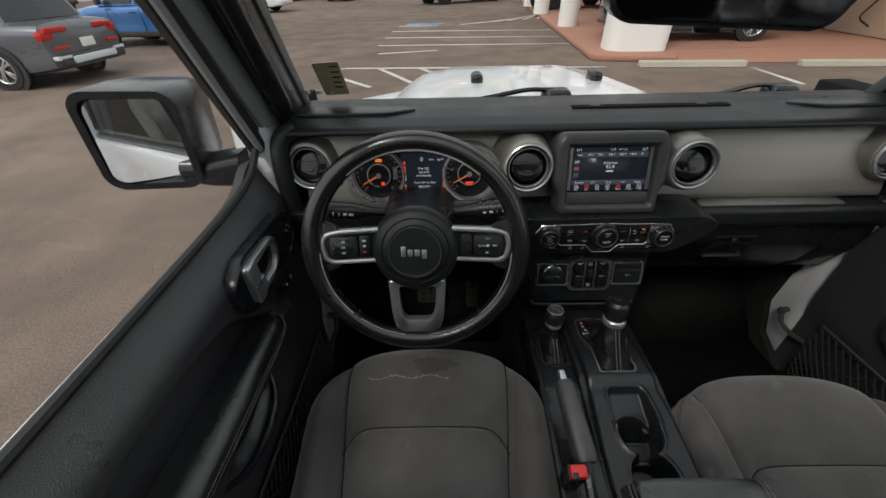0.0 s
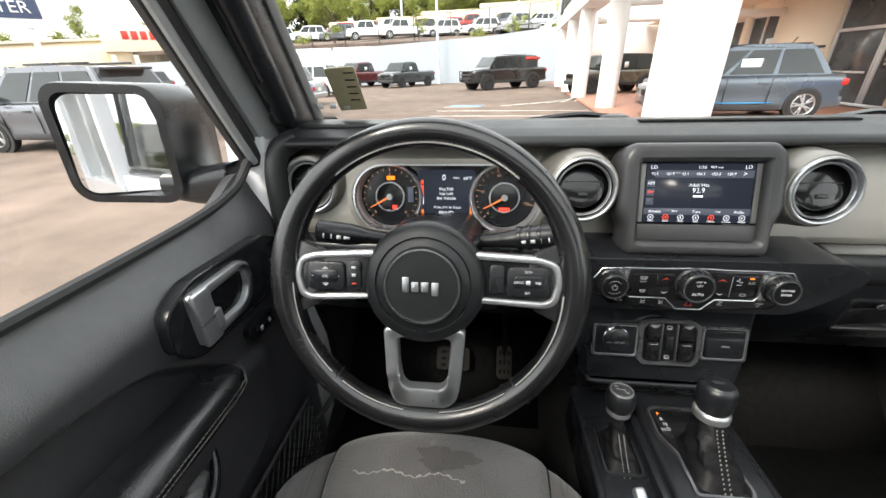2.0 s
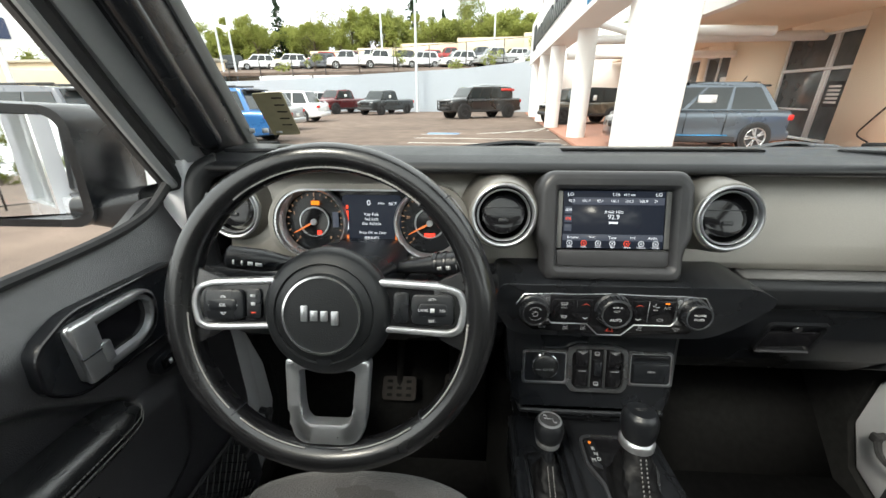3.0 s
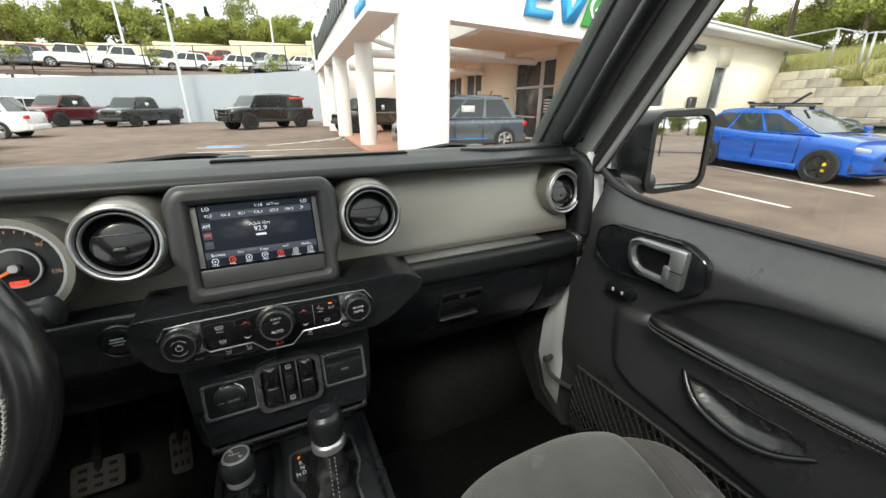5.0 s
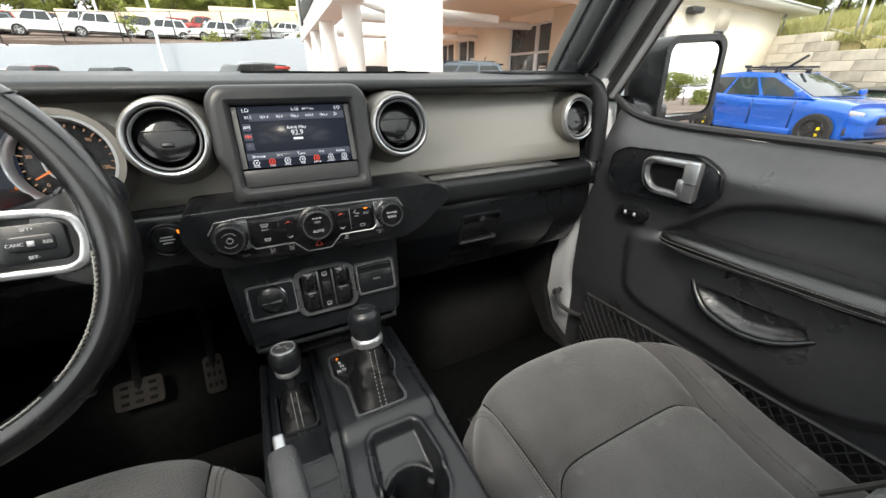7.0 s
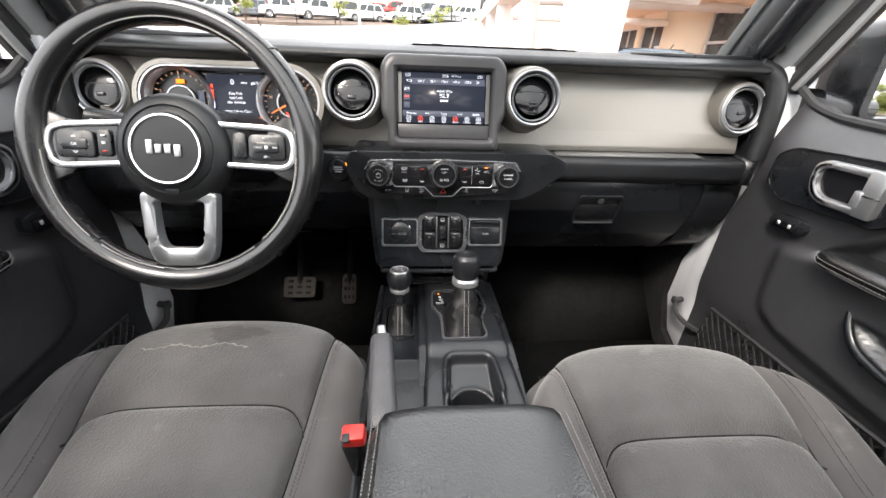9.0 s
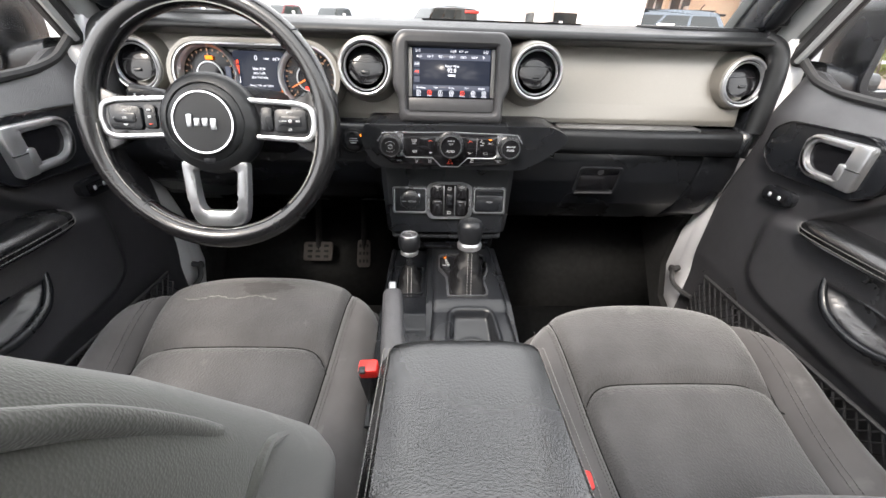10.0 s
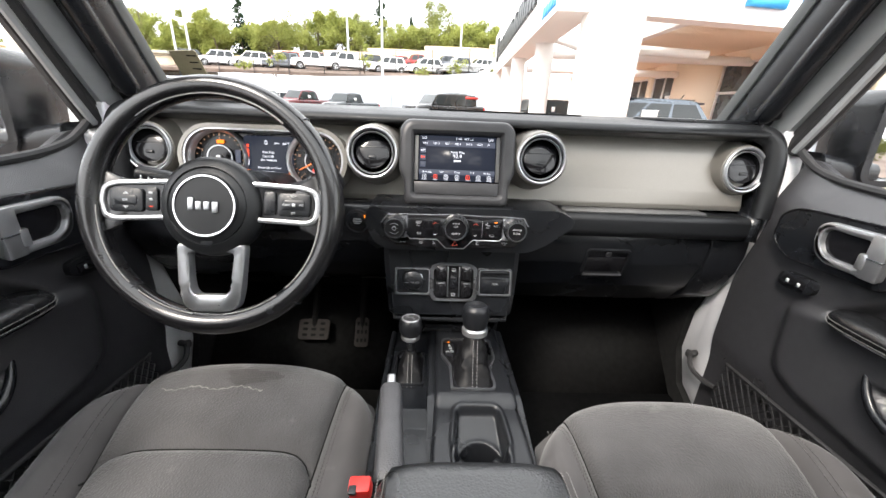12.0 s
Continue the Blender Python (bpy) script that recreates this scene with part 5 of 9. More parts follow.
def armrest():
    a = thing("armrest_lid", (0, -0.60, 1.03), "grained black vinyl armrest lid with stitched edges", "armrest")

    def top(u, v):
        x, y = 2 * u - 1, v
        w = 0.097 + 0.012 * v
        f = 1 - (1 - min(y / 0.045, 1)) ** 2.4
        wx = w * (0.86 + 0.14 * f)
        crown = 0.016 * (1 - abs(x) ** 4) * (0.4 + 0.6 * f)
        z = 1.082 + crown - 0.022 * (1 - f) - 0.020 * max(abs(x) - 0.86, 0) / 0.14
        return (wx * x, -0.418 - 0.38 * y, z)
    part("pad", sheet(top, 28, 40, 0.030), VINYL, a, "grained black vinyl pad")
    part("lid_base", loft([[(x, y, z) for x, y in rounded(0.180 + e, 0.350, 0.03, 4, 0, -0.606)] for z, e in ((1.035, -0.004), (1.052, 0.008), (1.062, 0.008))]), BLACK_SOFT, a)
    for s in (-1, 1):
        for off in (0.0, 0.006):
            run = []
            for i in range(110):
                v = 0.03 + 0.95 * i / 109
                f = 1 - (1 - min(v / 0.045, 1)) ** 2.4
                w = (0.097 + 0.012 * v) * (0.86 + 0.14 * f)
                run.append((s * (w * 0.955 - off), -0.418 - 0.38 * v, 1.0805 + 0.0045 * f - 0.018 * (1 - f)))
            bm = bmesh.new()
            for p, q in zip(run, run[1:]):
                p, q = Vector(p), Vector(q)
                mid, d = (p + q) / 2, (q - p)
                b = moved(rbox((0, 0, 0), (0.0010, d.length * 0.70, 0.0010), 0), Matrix.Translation(mid) @ d.to_track_quat("Y", "Z").to_matrix().to_4x4())
                me = bpy.data.meshes.new("t")
                b.to_mesh(me), b.free()
                bm.from_mesh(me)
                bpy.data.meshes.remove(me)
            part("stitching", bm, STITCH, a, "pale grey stitch line")


def gathered_boot(base, top, w0, w1, seed, d0=None):
    """Crumpled leather boot from a rectangular foot up to a round neck."""
    rnd = random.Random(seed)
    rings, n = [], 24
    b, t = Vector(base), Vector(top)
    d0 = d0 or w0
    for k in range(15):
        f = k / 14
        c = b.lerp(t, f)
        ring = []
        for i in range(n):
            a = 2 * math.pi * i / n
            sq = 1 / max(abs(math.cos(a)), abs(math.sin(a)))
            r0 = min(sq, 1.25)
            rx = (w0 * r0) * (1 - f) ** 1.3 + w1 * (1 - (1 - f) ** 1.3)
            ry = (d0 * r0) * (1 - f) ** 1.3 + w1 * (1 - (1 - f) ** 1.3)
            wob = 1 + (0.12 * math.sin(5 * a + 9 * f + seed) + 0.07 * math.sin(24 * f + 2 * math.sin(2 * a + seed)) + 0.03 * rnd.uniform(-1, 1)) * math.sin(math.pi * f)
            ring.append((c.x + rx * wob * math.cos(a), c.y + ry * wob * math.sin(a), c.z))
        rings.append(ring)
    return loft(rings)


def boot_stitches(shift, base, top, w0, w1):
    for s in (-0.004, 0.004):
        bm = bmesh.new()
        for i in range(16):
            f = i / 16
            c = Vector(base).lerp(Vector(top), f)
            r = w0 * (1 - f) ** 1.3 + w1 * (1 - (1 - f) ** 1.3)
            q = rbox((c.x + s, c.y - r * 1.08 - 0.0015, c.z), (0.0013, 0.0016, 0.0035), 0)
            me = bpy.data.meshes.new("t")
            q.to_mesh(me), q.free()
            bm.from_mesh(me)
            bpy.data.meshes.remove(me)
        part("stitching", bm, BOOT_THREAD, shift, "pale grey stitch line")


def gear_shifter():
    g = thing("gear_shifter", (0.038, -0.085, 0.935), "black leather gear shifter with a silver collar on a silver plate", "gear shifter")
    o = [(-0.004, -0.152), (0.076, -0.152), (0.082, -0.140), (0.078, -0.095), (0.092, -0.060), (0.090, 0.000), (0.082, 0.008), (-0.006, 0.008), (-0.018, 0.002), (-0.020, -0.050), (-0.004, -0.085)]
    i = [(0.003, -0.146), (0.070, -0.146), (0.075, -0.138), (0.071, -0.095), (0.085, -0.060), (0.083, -0.003), (0.078, 0.001), (-0.003, 0.001), (-0.012, -0.002), (-0.014, -0.047), (0.003, -0.083)]
    o, i = round_poly(o, 0.006, 3), round_poly([(p[0] + 0.62 * (q[0] - p[0]), p[1] + 0.62 * (q[1] - p[1])) for p, q in zip(o, i)], 0.005, 3)
    part("plate_frame", frame_ring(o, i, 0.930, 0.940, "z"), SATIN_DARK, g, "satin silver plate frame")
    part("plate", prism(i, 0.928, 0.9365, "z"), PIANO, g)
    part("gate_panel", moved(prism([(-0.011, -0.004), (0.006, -0.004), (0.010, -0.035), (0.004, -0.058), (-0.009, -0.05)], 0.9366, 0.9395, "z", 0.0008), Matrix.Identity(4)), BLACK_SOFT, g)
    up = Matrix.Translation((0, 0, 0.9400))
    for ch, x, y, mat in (("P", -0.003, -0.010, ORANGE), ("R", -0.001, -0.021, INK), ("N", 0.001, -0.031, INK), ("D", 0.003, -0.041, INK), ("M", -0.006, -0.043, INK)):
        part("lettering", lettering(ch, 0.0092, up @ Matrix.Translation((x, y, 0)), 0.0002), mat, g)
    base, top = (0.040, -0.098, 0.936), (0.045, -0.062, 1.000)
    part("boot", gathered_boot(base, top, 0.035, 0.018, 3, 0.048), BOOT, g, "gathered black leather boot")
    boot_stitches(g, base, top, 0.048, 0.018)
    k = Matrix.Translation((0.0452, -0.058, 1.000)) @ Matrix.Rotation(radians(-7), 4, "X")
    part("collar", lathe([(0.018, -0.006), (0.0255, -0.002), (0.0262, 0.006), (0.0250, 0.010), (0.022, 0.012)], k, 36), SATIN, g, "satin silver collar")
    part("knob", lathe([(0.0215, 0.011), (0.0245, 0.018), (0.0268, 0.034), (0.0262, 0.048), (0.0235, 0.0555), (0.0205, 0.0575)], k, 40), BLACK_SOFT, g, "black leather knob")
    part("knob_cap", lathe([(0.0212, 0.0572), (0.0195, 0.0592), (0.0, 0.0605)], k, 36), BLACK_SOFT, g)
    for w, y in ((0.018, 0.002), (0.013, -0.002)):
        part("cap_mark", moved(rbox((0, y, 0.0603), (w, 0.0018, 0.0006), 0.0), k), BEZEL_GREY, g)


def transfer_lever():
    g = thing("transfer_lever", (-0.082, -0.06, 0.92), "short black four-wheel-drive lever with a leather boot", "gear lever")
    part("plate_frame", frame_ring(rounded(0.062, 0.105, 0.010, 3, -0.084, -0.060), rounded(0.054, 0.097, 0.008, 3, -0.084, -0.060), 0.903, 0.913, "z"), BLACK_SOFT, g)
    base, top = (-0.082, -0.068, 0.908), (-0.083, -0.050, 0.948)
    part("boot", gathered_boot(base, top, 0.026, 0.0110, 8, 0.040), BOOT, g, "gathered black leather boot")
    boot_stitches(g, base, top, 0.040, 0.0110)
    part("shaft", tube([(-0.083, -0.052, 0.940), (-0.084, -0.040, 0.972)], 0.0085, 12), BLACK_SOFT, g)
    k = Matrix.Translation((-0.084, -0.038, 0.968)) @ Matrix.Scale(1.10, 4) @ Matrix.Rotation(radians(-6), 4, "X")
    part("collar", lathe([(0.011, -0.004), (0.0175, 0.001), (0.0182, 0.006), (0.0165, 0.009)], k, 30), SATIN, g, "satin silver collar")
    part("knob", lathe([(0.0165, 0.008), (0.0205, 0.015), (0.0220, 0.026), (0.0208, 0.036), (0.0172, 0.0415)], k, 36), BLACK_SOFT, g)
    part("knob_ring", lathe([(0.0176, 0.0410), (0.0166, 0.0432), (0.0150, 0.0432), (0.0145, 0.0420)], k, 36), SATIN, g)
    part("knob_cap", lathe([(0.0150, 0.0422), (0.0, 0.0436)], k, 30), BEZEL_GREY, g)
    for x, y, w, h in ((-0.004, 0.003, 0.0009, 0.008), (0.004, -0.003, 0.0009, 0.008), (0, 0.0, 0.009, 0.0009), (-0.0065, 0.0075, 0.004, 0.0022), (0.0065, -0.0075, 0.004, 0.0022), (-0.007, 0.001, 0.003, 0.0022)):
        part("shift_mark", moved(rbox((x, y, 0.0436), (w, h, 0.0006), 0), k), INK_DIM, g)


def hand_brake():
    h = thing("hand_brake", (-0.097, -0.36, 0.92), "black grained hand brake lever with a silver button", "hand brake")
    a, b = Vector((-0.106, -0.206, 0.988)), Vector((-0.095, -0.345, 0.949))
    rings = []
    d = (b - a).normalized()
    side = d.cross(Vector((0, 0, 1))).normalized()
    up = side.cross(d)
    for f, w, t in ((0.0, 0.0145, 0.016), (0.06, 0.0175, 0.020), (0.5, 0.0190, 0.022), (0.92, 0.0210, 0.023), (1.0, 0.0185, 0.020)):
        c = a.lerp(b, f)
        rings.append([c + side * (w * math.copysign(abs(math.cos(q)) ** 0.6, math.cos(q))) + up * (t * math.copysign(abs(math.sin(q)) ** 0.6, math.sin(q))) for q in [2 * math.pi * i / 16 for i in range(16)]])
    part("grip", loft(rings), GRIP, h)
    tip = Matrix.Translation(a - d * 0.010) @ (-d).to_track_quat("Z", "X").to_matrix().to_4x4()
    part("button", moved(rbox((0, 0, 0), (0.016, 0.014, 0.026), 0.004, 3), tip), SATIN, h, "satin silver release button")
    part("lever_arm", tube([b + d * -0.01, b + Vector((0.0, -0.05, -0.02)), (-0.09, -0.46, 0.88)], 0.010, 8), BLACK_HARD, h)


def seat_buckle(x, y, z, s):
    t = thing("seat_belt_buckle", (x, y, z - 0.12), "black seat belt buckle with a red release button", "seat belt buckle", "seat belt buckles")
    m = Matrix.Translation((x, y, z)) @ Matrix.Rotation(radians(12), 4, "X") @ Matrix.Rotation(radians(4 * s), 4, "Y")
    part("case", moved(rbox((0, 0, -0.045), (0.030, 0.026, 0.090), 0.005, 2), m), BLACK_HARD, t)
    part("release_button", moved(rbox((0.001, -0.002, 0.005), (0.027, 0.020, 0.022), 0.004, 2), m), RED, t, "red release button")
    part("button_slot", moved(rbox((-0.006, -0.009, 0.0150), (0.009, 0.010, 0.005), 0.001), m), BLACK_HARD, t)
    part("stalk", moved(rbox((0, 0.0, -0.125), (0.030, 0.012, 0.09), 0.004), m), RUBBER, t)


# ---- seats ----
def car_seat(cx, dy, dz, name, label, marked):
    def sh(pts):
        return [(y + dy, z + dz) for y, z in pts]
    s = thing(name, (cx, -0.35 + dy, 0.68), label, "car seat", "front seats")
    x = lambda *v: [cx + q for q in v]
    rear_y = -0.58

    def half_width(y):
        return 0.258 - 0.050 * min(max((y + 0.30) / 0.22, 0.0), 1.2) ** 3

    def front_y(a):
        return -0.052 - 0.062 * min(abs(a) / 0.215, 1.2) ** 3

    def side_seam(y):
        return 0.150 + 0.030 * ease((y + 0.50) / 0.42)

    def cross_seam(a):
        return -0.250 - 0.030 * min(abs(a) / 0.160, 1.1) ** 10

    def top(a, y):
        """Height of the cushion: sloping to the rear, rounded at its rim, drawn in along the seams."""
        z = 0.934 - 0.052 * ease((-0.14 - y) / 0.26) - 0.020 * ease((-0.36 - y) / 0.20)
        ds = abs(a) - side_seam(y)
        z += 0.020 * ease(ds / 0.055) * ease((-y - 0.09) / 0.14) + 0.006 * (1 - min(abs(a) / 0.16, 1) ** 2)
        fade = ease((-0.085 - y) / 0.05)
        z -= fade * (0.013 * math.exp(-(ds / 0.0060) ** 2) + 0.012 * math.exp(-abs(ds) / 0.018))
        if ds < 0:
            dc = y - cross_seam(a)
            z -= 0.012 * math.exp(-(dc / 0.0055) ** 2) + 0.010 * math.exp(-abs(dc) / 0.022)
        r = 0.062
        eu, ev = max(1 - (half_width(y) - abs(a)) / r, 0), max(1 - (front_y(a) - y) / r, 0)
        t = min(math.hypot(eu, ev), 1.0)
        return z - r * (1 - math.sqrt(1 - t * t))
    # columns and rows run along the seams
    ns, nb, nr, nf = 20, 12, 22, 26
    cols = [(-1, i / nb) for i in range(nb, 0, -1)] + [(0, -1 + 2 * i / (2 * ns)) for i in range(2 * ns + 1)] + [(1, i / nb) for i in range(1, nb + 1)]

    def spot(col, j):
        kind, f = col
        g = math.sin(f * math.pi / 2)
        guess = rear_y + 0.5 * (j / (nr + nf))
        for _ in range(4):
            a = side_seam(guess) * f if kind == 0 else kind * (side_seam(guess) + (half_width(guess) - side_seam(guess)) * g)
            c, fy = cross_seam(a), front_y(a)
            guess = rear_y + (c - rear_y) * (j / nr) if j <= nr else c + (fy - c) * math.sin((j - nr) / nf * math.pi / 2)
        return a, guess
    table = [[spot(c, j) for j in range(nr + nf + 1)] for c in cols]

    def panel(nm, c0, c1, j0, j1, mat):
        bm = bmesh.new()
        g = [[bm.verts.new((cx + a, y + dy, top(a, y) + dz)) for a, y in table[c][j0:j1 + 1]] for c in range(c0, c1 + 1)]
        for p, q in zip(g, g[1:]):
            for k in range(len(p) - 1):
                bm.faces.new((p[k], q[k], q[k + 1], p[k + 1]))
        part(nm, bm, mat, s, sharp=1.6)
    last = len(cols) - 1
    panel("seat_insert", nb, nb + 2 * ns, 0, nr, CLOTH_INSERT)
    panel("seat_insert", nb, nb + 2 * ns, nr, nr + nf, CLOTH_INSERT)
    panel("seat_bolster", 0, nb, 0, nr + nf, CLOTH_BOLSTER)
    panel("seat_bolster", nb + 2 * ns, last, 0, nr + nf, CLOTH_BOLSTER)
    # skirt below the rim, all the way round the front
    rim = [table[0][j] for j in range(nr + nf + 1)] + [table[c][nr + nf] for c in range(1, last)] + [table[last][j] for j in range(nr + nf, -1, -1)]
    bm = bmesh.new()
    rows = []
    for k, (drop, pull) in enumerate(((0.0, 0.0), (0.05, -0.006), (0.11, 0.004), (0.20, 0.030))):
        rows.append([bm.verts.new((cx + a * (1 - pull / 0.25), dy + y - pull * ease((y + 0.30) / 0.2), dz + top(a, y) - drop)) for a, y in rim])
    for p, q in zip(rows, rows[1:]):
        for k in range(len(p) - 1):
            bm.faces.new((p[k], p[k + 1], q[k + 1], q[k]))
    part("side_skirt", bm, CLOTH_BOLSTER, s, sharp=1.6)
    across = [a * side_seam(cross_seam(0.15)) / 20 for a in range(-20, 21)]
    part("seam", tube([(cx + a, dy + cross_seam(a), dz + top(a, cross_seam(a)) + 0.0008) for a in across], 0.0016, 6), CARPET, s)
    for q in (-1, 1):
        line = [(q * side_seam(y), y) for y in [-0.105 - 0.46 * k / 40 for k in range(41)]]
        part("seam", tube([(cx + a, dy + y, dz + top(a, y) + 0.0008) for a, y in line], 0.0018, 6), CARPET, s)
        for off in (0.016, 0.023):
            run = []
            for i in range(90):
                y = -0.095 - 0.44 * i / 89
                a = q * (side_seam(y) + off)
                run.append((cx + a, dy + y, dz + top(a, y) + 0.0004))
            part("stitching", dashes(run, 0.0011), CLOTH_DAMP, s)
    part("seat_base", loft([[(cx + a, b + dy, z + dz) for a, b in rounded(w, dpt, 0.05, 4, 0, -0.33)] for z, w, dpt in ((0.66, 0.38, 0.38), (0.76, 0.42, 0.44), (0.84, 0.43, 0.46))]), CLOTH, s)
    part("seat_rail", rbox((cx - 0.19, -0.33 + dy, 0.655), (0.04, 0.46, 0.05), 0.006), BLACK_HARD, s)
    part("seat_rail", rbox((cx + 0.19, -0.33 + dy, 0.655), (0.04, 0.46, 0.05), 0.006), BLACK_HARD, s)
    if marked:
        # pale tide mark, and a darker damp patch with a ragged edge
        rnd = random.Random(12)

        def mark(cu, cv, ru, rv, seed, lift, nm, mat, lab):
            wob = [1 + 0.16 * math.sin(3 * t + seed) + 0.10 * math.sin(7 * t + 2 * seed) + 0.06 * math.sin(13 * t) for t in [2 * math.pi * k / 48 for k in range(48)]]
            bm = bmesh.new()
            prev = None
            for f in (0.05, 0.35, 0.65, 1.0):
                ring = []
                for k in range(48):
                    t = 2 * math.pi * k / 48
                    a, y = cu + ru * f * wob[k] * math.cos(t), cv + rv * f * wob[k] * math.sin(t)
                    ring.append(bm.verts.new((cx + a, y + dy, top(a, y) + dz + lift)))
                if prev:
                    for k in range(48):
                        bm.faces.new((prev[k], prev[(k + 1) % 48], ring[(k + 1) % 48], ring[k]))
                else:
                    bm.faces.new(ring)
                prev = ring
            part(nm, bm, mat, s, lab, sharp=1.6)
        mark(0.015, -0.128, 0.048, 0.020, 1.0, 0.0006, "damp_patch", CLOTH_DAMP, "darker damp patch")
        tide = surface("dried water mark", (0.19, 0.185, 0.175), 0.9, vary=0.3, fine=300)
        for k in range(26):
            a0 = -0.130 + 0.0068 * k
            pts = [(a0 + 0.0072 * t, -0.158 - 0.004 * math.sin(0.55 * (k + t)) + 0.0015 * math.sin(2.9 * (k + t))) for t in (0, 0.5, 1.0)]
            wd = 0.0007 + 0.0016 * rnd.random() ** 2
            bm = bmesh.new()
            lo = [bm.verts.new((cx + a, y - wd + dy, top(a, y - wd) + dz + 0.0007)) for a, y in pts]
            hi = [bm.verts.new((cx + a, y + wd + dy, top(a, y + wd) + dz + 0.0007)) for a, y in pts]
            for t in range(2):
                bm.faces.new((lo[t], lo[t + 1], hi[t + 1], hi[t]))
            part("tide_mark", bm, tide, s)
    # backrest
    bp = sh([(-0.490, 0.90), (-0.545, 1.00), (-0.600, 1.10), (-0.658, 1.20), (-0.716, 1.30), (-0.750, 1.35)])
    part("backrest_insert", pad(bp, x(-0.14, -0.15, -0.16, -0.165, -0.16, -0.14), x(0.14, 0.15, 0.16, 0.165, 0.16, 0.14), 0.050, 0.012, 6, 20, 6), CLOTH, s)
    rings = []
    for z, hw, lead, dep in ((0.88, 0.225, -0.010, 0.15), (1.00, 0.246, 0.041, 0.17), (1.10, 0.262, 0.050, 0.19), (1.20, 0.270, 0.050, 0.20), (1.30, 0.272, 0.050, 0.20), (1.345, 0.272, 0.046, 0.20), (1.38, 0.270, 0.030, 0.19), (1.41, 0.262, 0.006, 0.16), (1.43, 0.245, -0.030, 0.11)):
        yf = -0.52 - 0.58 * (z - 1.10) - 0.062 + lead
        rings.append([(cx + a, b + dy, z + dz) for a, b in rounded(2 * hw, dep, min(0.042, dep * 0.45), 6, 0, yf - dep / 2)])
    part("backrest_shell", loft(rings), CLOTH, s)
    for q in (-1, 1):
        def flank(y, z, sink=0.0):
            """Point on the bolster's side, following the rounded front edge."""
            hw = 0.246 + 0.026 * min(max((z - 1.0) / 0.25, 0), 1)
            d = min(max(-0.532 - 0.58 * (z - 1.10) - y, 0.004), 0.042)
            hw -= 0.042 - math.sqrt(0.042 ** 2 - (0.042 - d) ** 2)
            return (cx + q * (hw - sink), y + dy, z + dz)
        # thick roll and piped joint on the bolster's side
        part("side_roll", tube(smooth_path([flank(-0.745, 1.380, 0.001), flank(-0.714, 1.361, 0.001), flank(-0.693, 1.338, 0.001), flank(-0.679, 1.318, 0.001), flank(-0.664, 1.292, 0.002), flank(-0.655, 1.275, 0.004)], 8), 0.0038, 10), CLOTH, s)
        part("piping", tube(smooth_path([flank(-0.668, 1.243), flank(-0.656, 1.246), flank(-0.645, 1.242), flank(-0.630, 1.229), flank(-0.597, 1.183), flank(-0.564, 1.121), flank(-0.540, 1.061)], 8), 0.0027, 8), CLOTH, s)
        part("piping", tube(smooth_path([(cx + q * (i + 0.004), y + 0.052, z) for (y, z), i in zip(bp, [0.142, 0.152, 0.162, 0.168, 0.162, 0.142])], 5), 0.004, 6), CLOTH, s)
    part("headrest", rbox((cx, -0.89 + dy, 1.58 + dz), (0.25, 0.09, 0.16), 0.04, 4), CLOTH, s)
    for q in (-0.06, 0.06):
        part("headrest_post", tube([(cx + q, -0.82 + dy, 1.42 + dz), (cx + q, -0.88 + dy, 1.54 + dz)], 0.007, 8), CHROME, s)


def pedals():
    for x, y, z, w, h, t, nm, lb in ((-0.395, 0.290, 0.768, 0.092, 0.062, 40, "brake_pedal", "ribbed metal-faced brake pedal"), (-0.252, 0.300, 0.755, 0.042, 0.090, 35, "accelerator_pedal", "narrow ribbed accelerator pedal")):
        p = thing(nm, (x, y, z), lb, "pedal")
        m = facing((x, y, z), t)
        part("face", moved(prism(rounded(w, h, 0.010, 3), -0.006, 0.004, "z", 0.002), m), PEDAL, p)
        for i in range(3):
            for j in range(3):
                part("rubber_stud", moved(rbox(((i - 1) * w * 0.28, (j - 1) * h * 0.28, 0.005), (w * 0.15, h * 0.12, 0.004), 0.001), m), CARPET, p)
        part("pedal_arm", tube([(x, y + 0.008, z), (x, y + 0.08, z + 0.14), (x, y + 0.11, z + 0.24)], 0.010, 8), CARPET, p)


